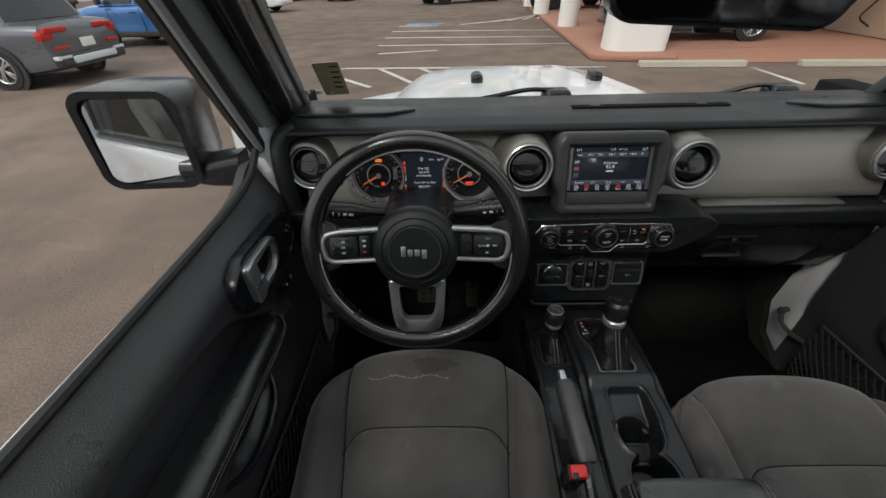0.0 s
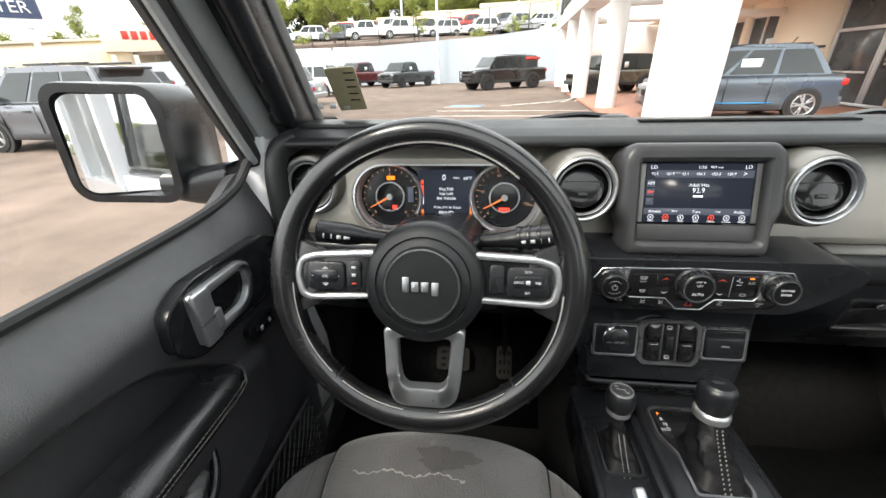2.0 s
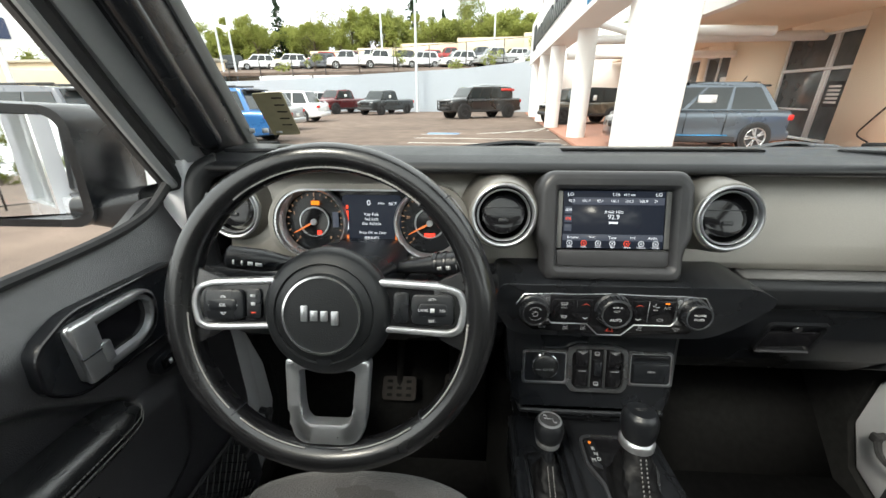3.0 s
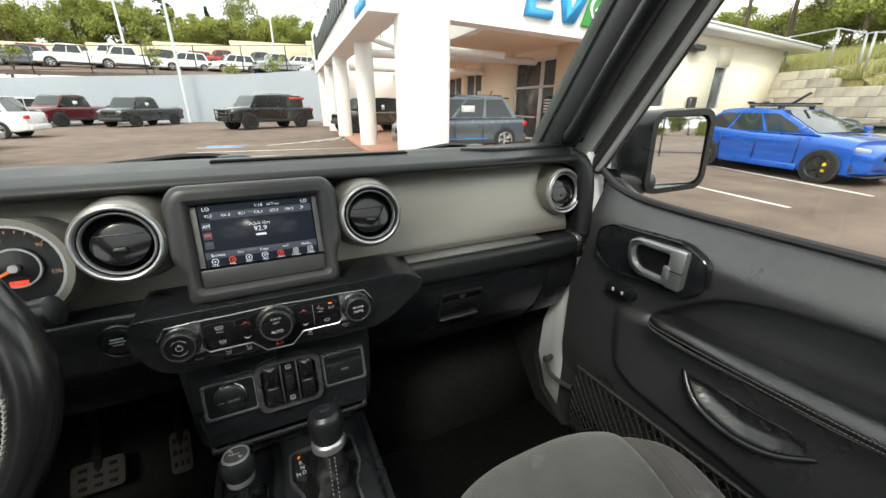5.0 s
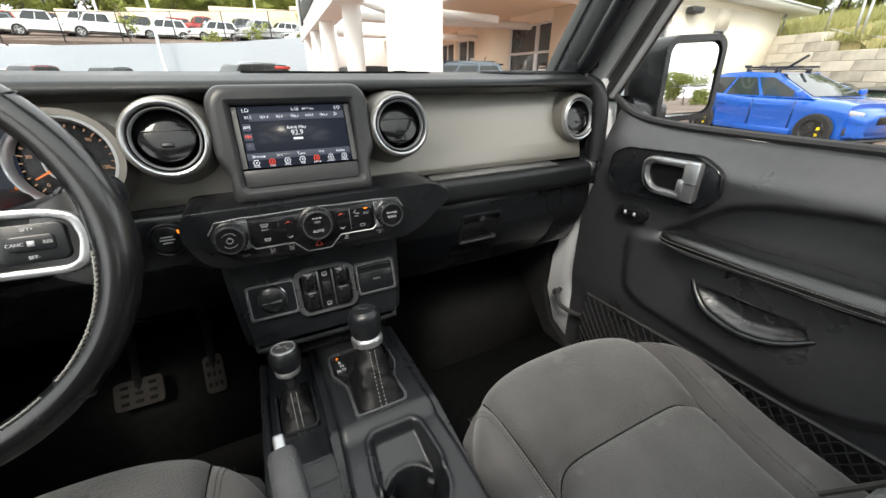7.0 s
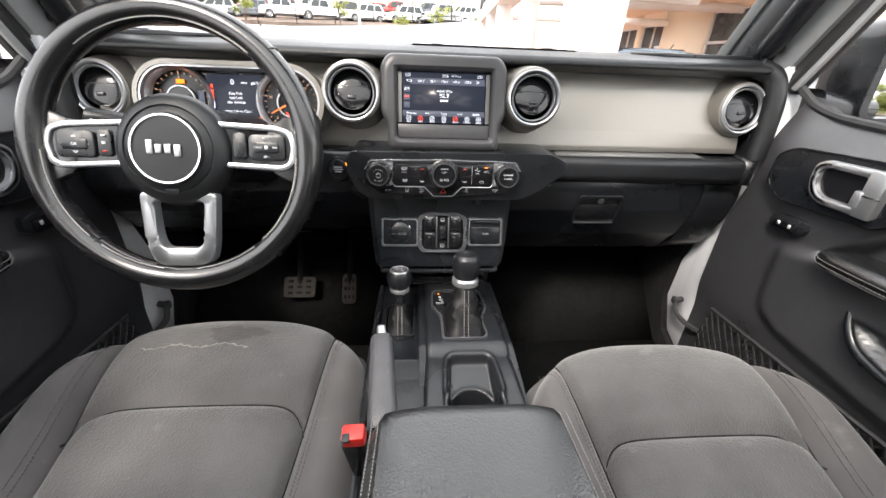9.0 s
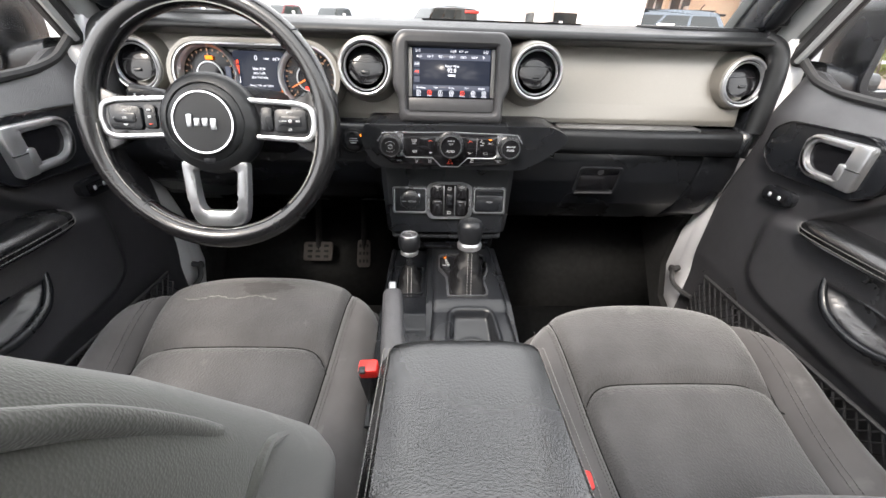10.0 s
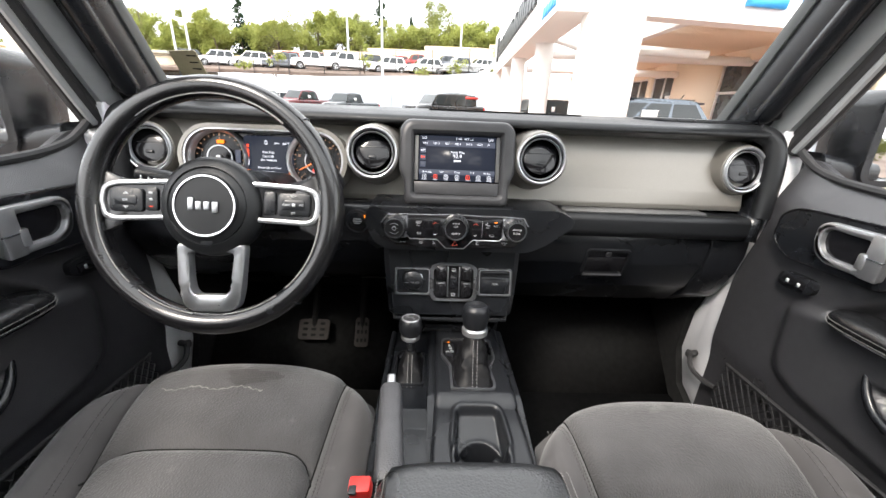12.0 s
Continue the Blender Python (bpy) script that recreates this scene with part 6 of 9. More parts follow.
# ---- doors ----
def car_door(s, name):
    label = "black trimmed front car door with silver pull and closed window"
    d = thing(name, (s * 0.76, 0.06, 0.62), label, "car door", "front doors")

    hollow = round_poly([(-0.095, 1.085), (-0.166, 1.150), (-0.215, 1.190), (-0.290, 1.212), (-0.400, 1.224), (-0.480, 1.220), (-0.530, 1.202), (-0.568, 1.170), (-0.585, 1.120), (-0.580, 1.085)], 0.03, 3)
    swell = round_poly([(-0.030, 1.075), (-0.045, 0.930), (-0.100, 0.900), (-0.413, 0.876), (-0.500, 0.900), (-0.560, 0.950), (-0.588, 1.010), (-0.592, 1.115), (-0.10, 1.090)], 0.03, 3)
    pocket = round_poly([(-0.205, 1.022), (-0.243, 0.984), (-0.309, 0.970), (-0.365, 0.983), (-0.405, 1.012), (-0.371, 1.030), (-0.270, 1.026)], 0.012, 3)

    def inner(u, v):
        # u along the door to the rear, v up
        z = 0.62 + 0.70 * v
        front = 0.085 + 0.035 * ease((1.22 - z) / 0.18)
        k = u ** 1.25
        y = front - k * (front + 1.02)
        hump = 0.030 * math.exp(-((y - 0.07) / 0.055) ** 2) * max(0, (v - 0.6) / 0.4) ** 2
        belt = -0.022 * min(k * 4, 1) * v ** 6
        x = 0.702
        f = min(max((z - 1.232) / 0.085, 0.0), 1.0)
        x += 0.034 * f * f * (3 - 2 * f) + 0.006 * f ** 6
        # dished hollow above the armrest, raised pad below it, pull pocket within the pad
        x += 0.034 * ease((inside_by(hollow, y, z) + 0.004) / 0.020)
        x -= 0.014 * ease((inside_by(swell, y, z) + 0.010) / 0.030)
        x += 0.018 * ease(inside_by(pocket, y, z) / 0.012)
        x += 0.012 * ease((0.90 - z) / 0.10)
        return (s * x, y, z + hump + belt)
    part("inner_panel", sheet(inner, 130, 120, -0.02), DOOR_VINYL, d, "grained black inner panel", 1.2)
    belt = smooth_path([(s * 0.738, 0.115, 1.372), (s * 0.737, 0.085, 1.350), (s * 0.738, 0.04, 1.326), (s * 0.739, -0.05, 1.312), (s * 0.740, -0.25, 1.306), (s * 0.740, -0.60, 1.304), (s * 0.74, -1.02, 1.304)], 6)
    part("belt_seal", tube(belt, 0.008, 8), RUBBER, d)
    # outer skin
    skin = prism([(0.17, 0.60), (0.10, 1.10), (0.095, 1.285), (-1.03, 1.285), (-1.03, 0.60)], s * 0.752, s * 0.785, "x", 0.012)
    part("outer_skin", skin, BODY_WHITE, d, "white outer skin")
    # window frame and glass
    path = smooth_path([(s * 0.744, 0.128, 1.36), (s * 0.738, 0.080, 1.43), (s * 0.718, -0.060, 1.63), (s * 0.705, -0.155, 1.765), (s * 0.695, -0.21, 1.79)], 5) + [Vector((s * 0.695, -1.0, 1.79)), Vector((s * 0.735, -1.02, 1.31))]
    part("window_frame", tube(path, 0.020, 8), RUBBER, d, "black window frame")
    seal = smooth_path([(s * 0.730, 0.110, 1.36), (s * 0.724, 0.060, 1.43), (s * 0.704, -0.080, 1.63), (s * 0.692, -0.175, 1.765)], 5)
    part("frame_lip", tube(seal, 0.007, 6), TRIM_GREY, d)
    quad = [(0.125, 1.31), (0.07, 1.43), (-0.17, 1.785), (-1.0, 1.785), (-1.0, 1.30)]
    bm = bmesh.new()
    bm.faces.new([bm.verts.new((s * (0.748 - 0.085 * (z - 1.3)), y, z)) for y, z in quad])
    g = part("window_glass", bm, CLEAR, d, "clear door glass")
    g.visible_shadow = False
    if s > 0:
        # etched maker's marks along the foot of the glass
        for y, z, w, h in ((-0.487, 1.3150, 0.010, 0.0030), (-0.487, 1.3215, 0.005, 0.0060), (-0.508, 1.3190, 0.012, 0.0110), (-0.527, 1.3230, 0.018, 0.0022), (-0.527, 1.3190, 0.016, 0.0022), (-0.529, 1.3150, 0.019, 0.0022), (-0.554, 1.3240, 0.026, 0.0040), (-0.556, 1.3185, 0.024, 0.0022)):
            x = 0.748 - 0.085 * (z - 1.3) - 0.0010
            bars = frame_ring(rounded(w, h, 0.0045, 4, y, z), rounded(w - 0.003, h - 0.003, 0.003, 4, y, z), s * x, s * (x - 0.0004), "x") if h > 0.008 else rbox((s * x, y, z), (0.0004, w, h), 0)
            part("print_bar", bars, RUBBER, g)
    # handle bezel, pull and latch
    X = 0.688
    fwd = 0.052 if s < 0 else 0.042
    hexa = round_poly([(fwd, 1.240), (fwd - 0.034, 1.260), (-0.150, 1.266), (-0.198, 1.242), (-0.204, 1.194), (-0.172, 1.166), (fwd - 0.040, 1.160), (fwd, 1.186)], 0.016, 5)
    part("handle_bezel", prism(hexa, s * (X + 0.020), s * (X - 0.002), "x", 0.004), BLACK_HARD, d, "black handle bezel")
    part("bezel_edge", tube([(s * (X - 0.001), y, z) for y, z in hexa], 0.0025, 6, True), PIANO, d)
    o = round_poly([(-0.046, 1.243), (-0.062, 1.254), (-0.168, 1.256), (-0.168, 1.178), (-0.078, 1.178), (-0.056, 1.190), (-0.046, 1.214)], 0.010, 4)
    i = round_poly([(-0.060, 1.234), (-0.070, 1.241), (-0.136, 1.241), (-0.136, 1.192), (-0.084, 1.192), (-0.070, 1.199), (-0.061, 1.214)], 0.006, 4)
    pull = frame_ring(o, i, s * (X + 0.004), s * (X - 0.013), "x")
    bmesh.ops.bevel(pull, geom=[e for e in pull.edges if all(abs(abs(v.co.x) - (X - 0.013)) < 1e-5 for v in e.verts)], offset=0.005, segments=2, profile=0.5, affect="EDGES")
    p = part("door_pull", pull, SATIN, d, "satin silver door pull")
    part("pull_recess", prism(i, s * (X + 0.030), s * (X - 0.0035), "x"), PIANO, p)
    part("latch_lever", rbox((s * (X - 0.012), -0.153, 1.217), (0.010, 0.030, 0.078), 0.004, 2), SATIN, p)
    part("latch_joint", rbox((s * (X - 0.0165), -0.153, 1.214), (0.003, 0.031, 0.002), 0), BLACK_HARD, p)
    part("latch_tab", rbox((s * (X - 0.014), -0.138, 1.206), (0.010, 0.014, 0.028), 0.003, 2), SATIN, p)
    # lock switch
    lk = part("lock_switch", prism([(-0.034 + 0.038 * math.copysign(abs(math.cos(2 * math.pi * k / 24)) ** 0.5, math.cos(2 * math.pi * k / 24)), 1.117 + 0.017 * math.copysign(abs(math.sin(2 * math.pi * k / 24)) ** 0.6, math.sin(2 * math.pi * k / 24)) - 0.05 * 0.038 * math.cos(2 * math.pi * k / 24)) for k in range(24)], s * 0.704, s * 0.690, "x", 0.002), BLACK_SOFT, d)
    part("rocker", rbox((s * 0.689, -0.034, 1.117), (0.006, 0.050, 0.018), 0.003), PIANO, lk)
    for y in (-0.022, -0.046):
        part("icon", rbox((s * 0.6855, y, 1.117), (0.001, 0.006, 0.008), 0), INK, lk)
    # padded armrest
    rings = []
    for y, w, zt, th in ((-0.110, 0.006, 1.096, 0.018), (-0.122, 0.034, 1.107, 0.030), (-0.16, 0.050, 1.114, 0.040), (-0.30, 0.054, 1.118, 0.046), (-0.45, 0.056, 1.126, 0.048), (-0.54, 0.054, 1.135, 0.048), (-0.574, 0.040, 1.136, 0.040), (-0.586, 0.008, 1.128, 0.022)):
        ring = []
        for k in range(14):
            a = math.pi * (k / 13) - math.pi / 2
            ring.append((s * (0.712 - w * math.cos(a) ** 0.55), y, zt - th / 2 + th / 2 * math.sin(a)))
        ring += [(s * 0.72, y, zt), (s * 0.72, y, zt - th)]
        rings.append(ring)
    ar = part("armrest", loft(rings), VINYL, d, "padded black vinyl armrest with double stitching")
    for off in (0.0, 0.008):
        run = smooth_path([(s * (0.711 - w), y, z - off) for y, w, z in ((-0.116, 0.026, 1.099), (-0.126, 0.038, 1.096), (-0.16, 0.0505, 1.096), (-0.30, 0.0545, 1.099), (-0.45, 0.0565, 1.106), (-0.54, 0.0545, 1.114), (-0.572, 0.042, 1.120))], 26)
        part("stitching", dashes(run, 0.0010, 0.72, 0.0010), STITCH, ar, "pale grey stitch line")
    part("armrest_seam", tube(smooth_path([(s * (0.7115 - w), y, z - 0.012) for y, w, z in ((-0.116, 0.024, 1.099), (-0.16, 0.0495, 1.096), (-0.30, 0.0535, 1.099), (-0.45, 0.0555, 1.106), (-0.572, 0.040, 1.120))], 12), 0.0014, 6), PIANO, ar)
    # pull pocket: moulded grip round its lower edge, thin rib shaped for the highlight above
    grab = smooth_path([(s * 0.694, -0.200, 1.030), (s * 0.682, -0.222, 1.002), (s * 0.678, -0.252, 0.978), (s * 0.678, -0.309, 0.966), (s * 0.680, -0.365, 0.979), (s * 0.694, -0.415, 1.014)], 7)
    part("pocket_grip", tube(grab, [0.003 + 0.005 * math.sin(math.pi * k / (len(grab) - 1)) ** 0.5 for k in range(len(grab))], 10), BLACK_HARD, d)
    part("pocket_lip", tube(smooth_path([(s * 0.690, -0.268, 1.026), (s * 0.6865, -0.323, 1.027), (s * 0.690, -0.374, 1.030)], 6), 0.0026, 6), BLACK_HARD, d)
    # string net pocket: two crossing families of cord
    net = []
    def cord(u, v):
        y = 0.05 - 0.67 * u
        top = 0.850 + 0.020 * u
        z = 0.640 + (top - 0.640) * v
        return Vector((s * (0.700 - 0.012 * math.sin(math.pi * min(v, 1) * 0.9)), y, z))
    for k in range(-8, 34):
        for fam in (-1, 1):
            run = [(0.032 * k + (fam * 0.26 * q / 8 if fam > 0 else 0.26 - 0.26 * q / 8), q / 8) for q in range(9)]
            run = [cord(u, v) for u, v in run if 0.0 <= u <= 1.0]
            if len(run) > 1:
                net.append(tube(run, 0.0019, 4))
    net = merged(*net)
    part("string_net", net, RUBBER, d, "black knotted string net pocket")
    part("net_edge", tube([(s * 0.698, 0.05, 0.850), (s * 0.694, -0.12, 0.857), (s * 0.698, -0.62, 0.870)], 0.0045, 6), RUBBER, d)
    part("map_pocket", rbox((s * 0.706, -0.45, 0.66), (0.016, 1.0, 0.10), 0.006), BLACK_HARD, d)
    if s < 0:
        ms = part("mirror_switch", prism([(y, z) for y, z in rounded(0.040, 0.056, 0.012, 4, 0.030, 1.222)], s * 0.704, s * 0.690, "x", 0.002), BLACK_SOFT, d)
        part("switch_rim", frame_ring(rounded(0.040, 0.056, 0.012, 4, 0.030, 1.222), rounded(0.036, 0.052, 0.011, 4, 0.030, 1.222), s * 0.690, s * 0.687, "x"), SATIN, ms)
        part("dial", lathe([(0.015, 0), (0.0145, 0.004), (0, 0.005)], Matrix.Translation((s * 0.690, 0.030, 1.212)) @ Matrix.Rotation(radians(-90 * s), 4, "Y"), 24), PIANO, ms)
        for a in range(4):
            part("icon", rbox((s * 0.6845, 0.030 + 0.009 * math.cos(a * math.pi / 2), 1.212 + 0.009 * math.sin(a * math.pi / 2)), (0.001, 0.003, 0.003), 0), INK, ms)
        part("rocker", rbox((s * 0.6885, 0.030, 1.238), (0.005, 0.026, 0.012), 0.003), PIANO, ms)


def wing_mirror(s):
    t = thing("wing_mirror", (s * 0.80, 0.09, 1.33), "square black wing mirror on the front door", "wing mirror", "wing mirrors")
    mid = Vector((s * 0.936, 0.072, 1.398))
    m = facing(mid, 0, -s * 9.0) @ Matrix.Rotation(radians(3 * s), 4, "Z")
    gm = facing(mid, 3.5 if s < 0 else 1.0, -s * (28.0 if s < 0 else 23.5)) @ Matrix.Rotation(radians(3 * s), 4, "Z")
    outer, inner = rounded(0.188, 0.196, 0.036, 6), rounded(0.148, 0.160, 0.024, 6)
    rings = []
    for h, e in ((-0.160, 0.80), (-0.142, 0.91), (-0.07, 0.98), (0.012, 1.0), (0.020, 0.985)):
        rings.append([(x * e, y * e, h) for x, y in outer])
    rings.append([(x * 1.06, y * 1.04, 0.020) for x, y in inner])
    rings.append([(x * 1.02, y, -0.022) for x, y in inner])
    part("housing", moved(loft(rings), m), BLACK_HARD, t, "black mirror housing")
    g = part("mirror_glass", moved(prism(rounded(0.148, 0.160, 0.024, 6), 0.002, 0.0045, "z"), gm @ Matrix.Translation((0, 0, -0.006))), MIRROR, t, "clean mirror glass")
    part("heat_mark", moved(rbox((-s * 0.055, -0.062, -0.001), (0.012, 0.006, 0.0004), 0), gm), BEZEL_GREY, g)
    part("arm", loft([[(s * 0.765, y, z) for y, z in rounded(0.09, 0.075, 0.02, 4, 0.115, 1.325)], [(s * 0.84, y, z) for y, z in rounded(0.085, 0.060, 0.02, 4, 0.115, 1.318)], [(s * 0.90, y, z) for y, z in rounded(0.07, 0.05, 0.02, 4, 0.112, 1.320)]]), BLACK_HARD, t)


def rear_body():
    # white body sides behind the front doors; unseen windows enlarged and cleared for light
    for s in (-1, 1):
        b = thing("rear_side_left" if s < 0 else "rear_side_right", (s * 0.78, -1.5, 0.6), "white rear car body side, window untinted for cabin light", "car body side", kind="structure")
        o = [(-1.03, 0.60), (-1.03, 1.80), (-1.99, 1.80), (-1.99, 0.60)]
        i = [(-1.09, 1.24), (-1.09, 1.76), (-1.94, 1.76), (-1.94, 1.24)]
        part("side_panel", frame_ring(o, i, s * 0.75, s * 0.80, "x"), BODY_WHITE, b)
        part("side_window", prism(i, s * 0.770, s * 0.776, "x"), CLEAR, b).visible_shadow = False
    bench = thing("rear_bench", (0, -1.4, 0.62), "charcoal cloth rear bench seat", "car seat")
    part("cushion", rbox((0, -1.32, 0.82), (1.20, 0.46, 0.30), 0.06, 3), CLOTH, bench)
    part("backrest", moved(rbox((0, 0, 0), (1.20, 0.14, 0.62), 0.05, 3), Matrix.Translation((0, -1.62, 1.18)) @ Matrix.Rotation(radians(-14), 4, "X")), CLOTH, bench)


cabin_shell()
rear_mirror()
windscreen_tag()
dashboard()
touchscreen()
climate_panel()
switch_panel()
gauge_cluster()
steering_wheel()
stalks()
centre_console()
armrest()
gear_shifter()
transfer_lever()
hand_brake()
car_seat(-0.385, 0.0, 0.0, "driver_seat", "charcoal cloth driver's seat with pale water marks", True)
car_seat(0.384, -0.075, -0.012, "passenger_seat", "charcoal cloth front passenger seat", False)
seat_buckle(-0.126, -0.372, 0.981, -1)
seat_buckle(0.128, -0.52, 0.965, 1)
pedals()
car_door(-1, "driver_door")
car_door(1, "passenger_door")
for side in (-1, 1):
    wing_mirror(side)
rear_body()


# ---- outside: materials ----
def asphalt():
    m, n, l, b = nodes_of("worn asphalt")
    tc = n.new("ShaderNodeTexCoord")
    def noise_at(scale, detail=6.0):
        t = n.new("ShaderNodeTexNoise")
        t.inputs["Scale"].default_value, t.inputs["Detail"].default_value = scale, detail
        l.new(tc.outputs["Object"], t.inputs["Vector"])
        return t
    big, mid, fine = noise_at(0.12), noise_at(1.3, 8), noise_at(70, 3)
    r1 = n.new("ShaderNodeValToRGB")
    r1.color_ramp.elements[0].position, r1.color_ramp.elements[0].color = 0.35, (0.132, 0.100, 0.082, 1)
    r1.color_ramp.elements[1].position, r1.color_ramp.elements[1].color = 0.68, (0.206, 0.156, 0.128, 1)
    l.new(big.outputs["Fac"], r1.inputs["Fac"])
    mx = n.new("ShaderNodeMixRGB")
    mx.blend_type = "OVERLAY"
    mx.inputs["Fac"].default_value = 0.55
    l.new(r1.outputs["Color"], mx.inputs["Color1"])
    l.new(mid.outputs["Fac"], mx.inputs["Color2"])
    mx2 = n.new("ShaderNodeMixRGB")
    mx2.blend_type = "OVERLAY"
    mx2.inputs["Fac"].default_value = 0.6
    l.new(mx.outputs["Color"], mx2.inputs["Color1"])
    l.new(fine.outputs["Fac"], mx2.inputs["Color2"])
    l.new(mx2.outputs["Color"], b.inputs["Base Color"])
    b.inputs["Roughness"].default_value = 0.92
    b.inputs["Specular IOR Level"].default_value = 0.2
    bp = n.new("ShaderNodeBump")
    bp.inputs["Strength"].default_value, bp.inputs["Distance"].default_value = 0.6, 0.006
    l.new(fine.outputs["Fac"], bp.inputs["Height"])
    l.new(bp.outputs["Normal"], b.inputs["Normal"])
    return m


ASPHALT = asphalt()
PAINT_LINE = surface("worn white line paint", (0.52, 0.51, 0.48), 0.8, vary=0.25, scale=3, fine=25)
BLUE_LINE = surface("faded blue paint", (0.12, 0.25, 0.45), 0.8, vary=0.2, scale=3, fine=25)
RED_PAVE = surface("brick red stained concrete", (0.36, 0.18, 0.125), 0.85, vary=0.15, scale=0.7, fine=12, bump=0.3, bump_scale=60, depth=0.003)
KERB = surface("pale concrete", (0.42, 0.39, 0.32), 0.9, vary=0.15, scale=2, fine=30, bump=0.4, bump_scale=50, depth=0.004)
STUCCO = surface("white stucco", (0.80, 0.79, 0.77), 0.9, vary=0.03, scale=0.6, fine=40, bump=0.3, bump_scale=90, depth=0.003)
TAN_WALL = surface("tan stucco", (0.80, 0.70, 0.56), 0.9, vary=0.05, scale=0.5, fine=30, bump=0.3, bump_scale=80, depth=0.003)
CREAM = surface("cream painted block", (0.74, 0.68, 0.56), 0.85, vary=0.04, scale=0.5, fine=20)
GREY_WALL = surface("blue-grey painted concrete", (0.40, 0.44, 0.49), 0.85, vary=0.06, scale=0.25, fine=4)
TAN_FAR = surface("pale tan concrete", (0.66, 0.55, 0.40), 0.9, vary=0.05, scale=0.3, fine=4)
ALU = surface("pale aluminium frame", (0.70, 0.71, 0.72), 0.45, metal=0.15, vary=0.05)
SHOP_GLASS = surface("dark shop glass", (0.085, 0.095, 0.098), 0.06, vary=0.3, scale=0.8, fine=3, rough_vary=0.02)
POLE = surface("pale painted steel", (0.62, 0.66, 0.70), 0.5, vary=0.05)
WIRE = surface("galvanised fence steel", (0.42, 0.43, 0.43), 0.5, metal=0.5, vary=0.1)
DARK_WIRE = surface("black fence steel", (0.03, 0.03, 0.03), 0.6, vary=0.1)
BARK = surface("grey-brown bark", (0.13, 0.10, 0.075), 0.95, vary=0.3, scale=2, fine=12, bump=0.8, bump_scale=20, depth=0.02)
SIGN_BLUE = surface("sky blue sign face", (0.045, 0.36, 0.78), 0.4, vary=0.03)
SIGN_GREEN = surface("green sign face", (0.05, 0.30, 0.07), 0.4, vary=0.03)
SIGN_WHITE = surface("white sign face", (0.80, 0.80, 0.78), 0.45, vary=0.03)
SIGN_DARK = surface("dark sign lettering", (0.035, 0.04, 0.045), 0.4, vary=0.05)
SIGN_RED = surface("red sign lettering", (0.62, 0.05, 0.04), 0.4, vary=0.05)
LAMP_ON = glow("lit shop tube", (1.0, 0.90, 0.70), 3.0)


def island_material(name, a, b_, rough=0.9, spec=0.2, hue=0.0):
    """Colour that differs from leaf to leaf or stone to stone."""
    m, n, l, b = nodes_of(name)
    g, r, t = n.new("ShaderNodeNewGeometry"), n.new("ShaderNodeValToRGB"), n.new("ShaderNodeTexNoise")
    r.color_ramp.elements[0].color, r.color_ramp.elements[1].color = (*a, 1), (*b_, 1)
    t.inputs["Scale"].default_value = 0.6
    mx = n.new("ShaderNodeMath")
    mx.operation = "MULTIPLY_ADD"
    mx.inputs[1].default_value = 0.6
    tc = n.new("ShaderNodeTexCoord")
    l.new(tc.outputs["Object"], t.inputs["Vector"])
    sc = n.new("ShaderNodeMath")
    sc.operation = "MULTIPLY"
    sc.inputs[1].default_value = 0.4
    l.new(t.outputs["Fac"], sc.inputs[0])
    l.new(g.outputs["Random Per Island"], mx.inputs[0])
    l.new(sc.outputs[0], mx.inputs[2])
    l.new(mx.outputs[0], r.inputs["Fac"])
    l.new(r.outputs["Color"], b.inputs["Base Color"])
    b.inputs["Roughness"].default_value = rough
    b.inputs["Specular IOR Level"].default_value = spec
    return m


LEAF_SPRING = island_material("fresh spring leaves", (0.13, 0.17, 0.035), (0.40, 0.42, 0.12))
LEAF_OLIVE = island_material("olive leaves", (0.12, 0.145, 0.04), (0.30, 0.32, 0.10))
LEAF_DARK = island_material("dark conifer needles", (0.012, 0.030, 0.014), (0.035, 0.060, 0.028))
GRASS_BLADE = island_material("grass blades", (0.15, 0.20, 0.055), (0.44, 0.38, 0.18))


def block_stone():
    m, n, l, b = nodes_of("split-face retaining block")
    o, tc, t, f = n.new("ShaderNodeObjectInfo"), n.new("ShaderNodeTexCoord"), n.new("ShaderNodeTexNoise"), n.new("ShaderNodeTexNoise")
    t.inputs["Scale"].default_value, f.inputs["Scale"].default_value = 2.0, 26.0
    t.inputs["Detail"].default_value, f.inputs["Detail"].default_value = 6.0, 8.0
    l.new(tc.outputs["Object"], t.inputs["Vector"])
    l.new(tc.outputs["Object"], f.inputs["Vector"])
    r = n.new("ShaderNodeValToRGB")
    r.color_ramp.elements[0].color, r.color_ramp.elements[1].color = (0.29, 0.265, 0.225, 1), (0.66, 0.61, 0.52, 1)
    a = n.new("ShaderNodeMath")
    a.operation = "MULTIPLY_ADD"
    a.inputs[1].default_value = 0.40
    l.new(o.outputs["Random"], a.inputs[0])
    l.new(t.outputs["Fac"], a.inputs[2])
    r.color_ramp.elements[0].position, r.color_ramp.elements[1].position = 0.35, 0.95
    l.new(a.outputs[0], r.inputs["Fac"])
    l.new(r.outputs["Color"], b.inputs["Base Color"])
    b.inputs["Roughness"].default_value = 0.95
    bp = n.new("ShaderNodeBump")
    bp.inputs["Strength"].default_value, bp.inputs["Distance"].default_value = 0.8, 0.03
    l.new(f.outputs["Fac"], bp.inputs["Height"])
    l.new(bp.outputs["Normal"], b.inputs["Normal"])
    return m


BLOCK = block_stone()


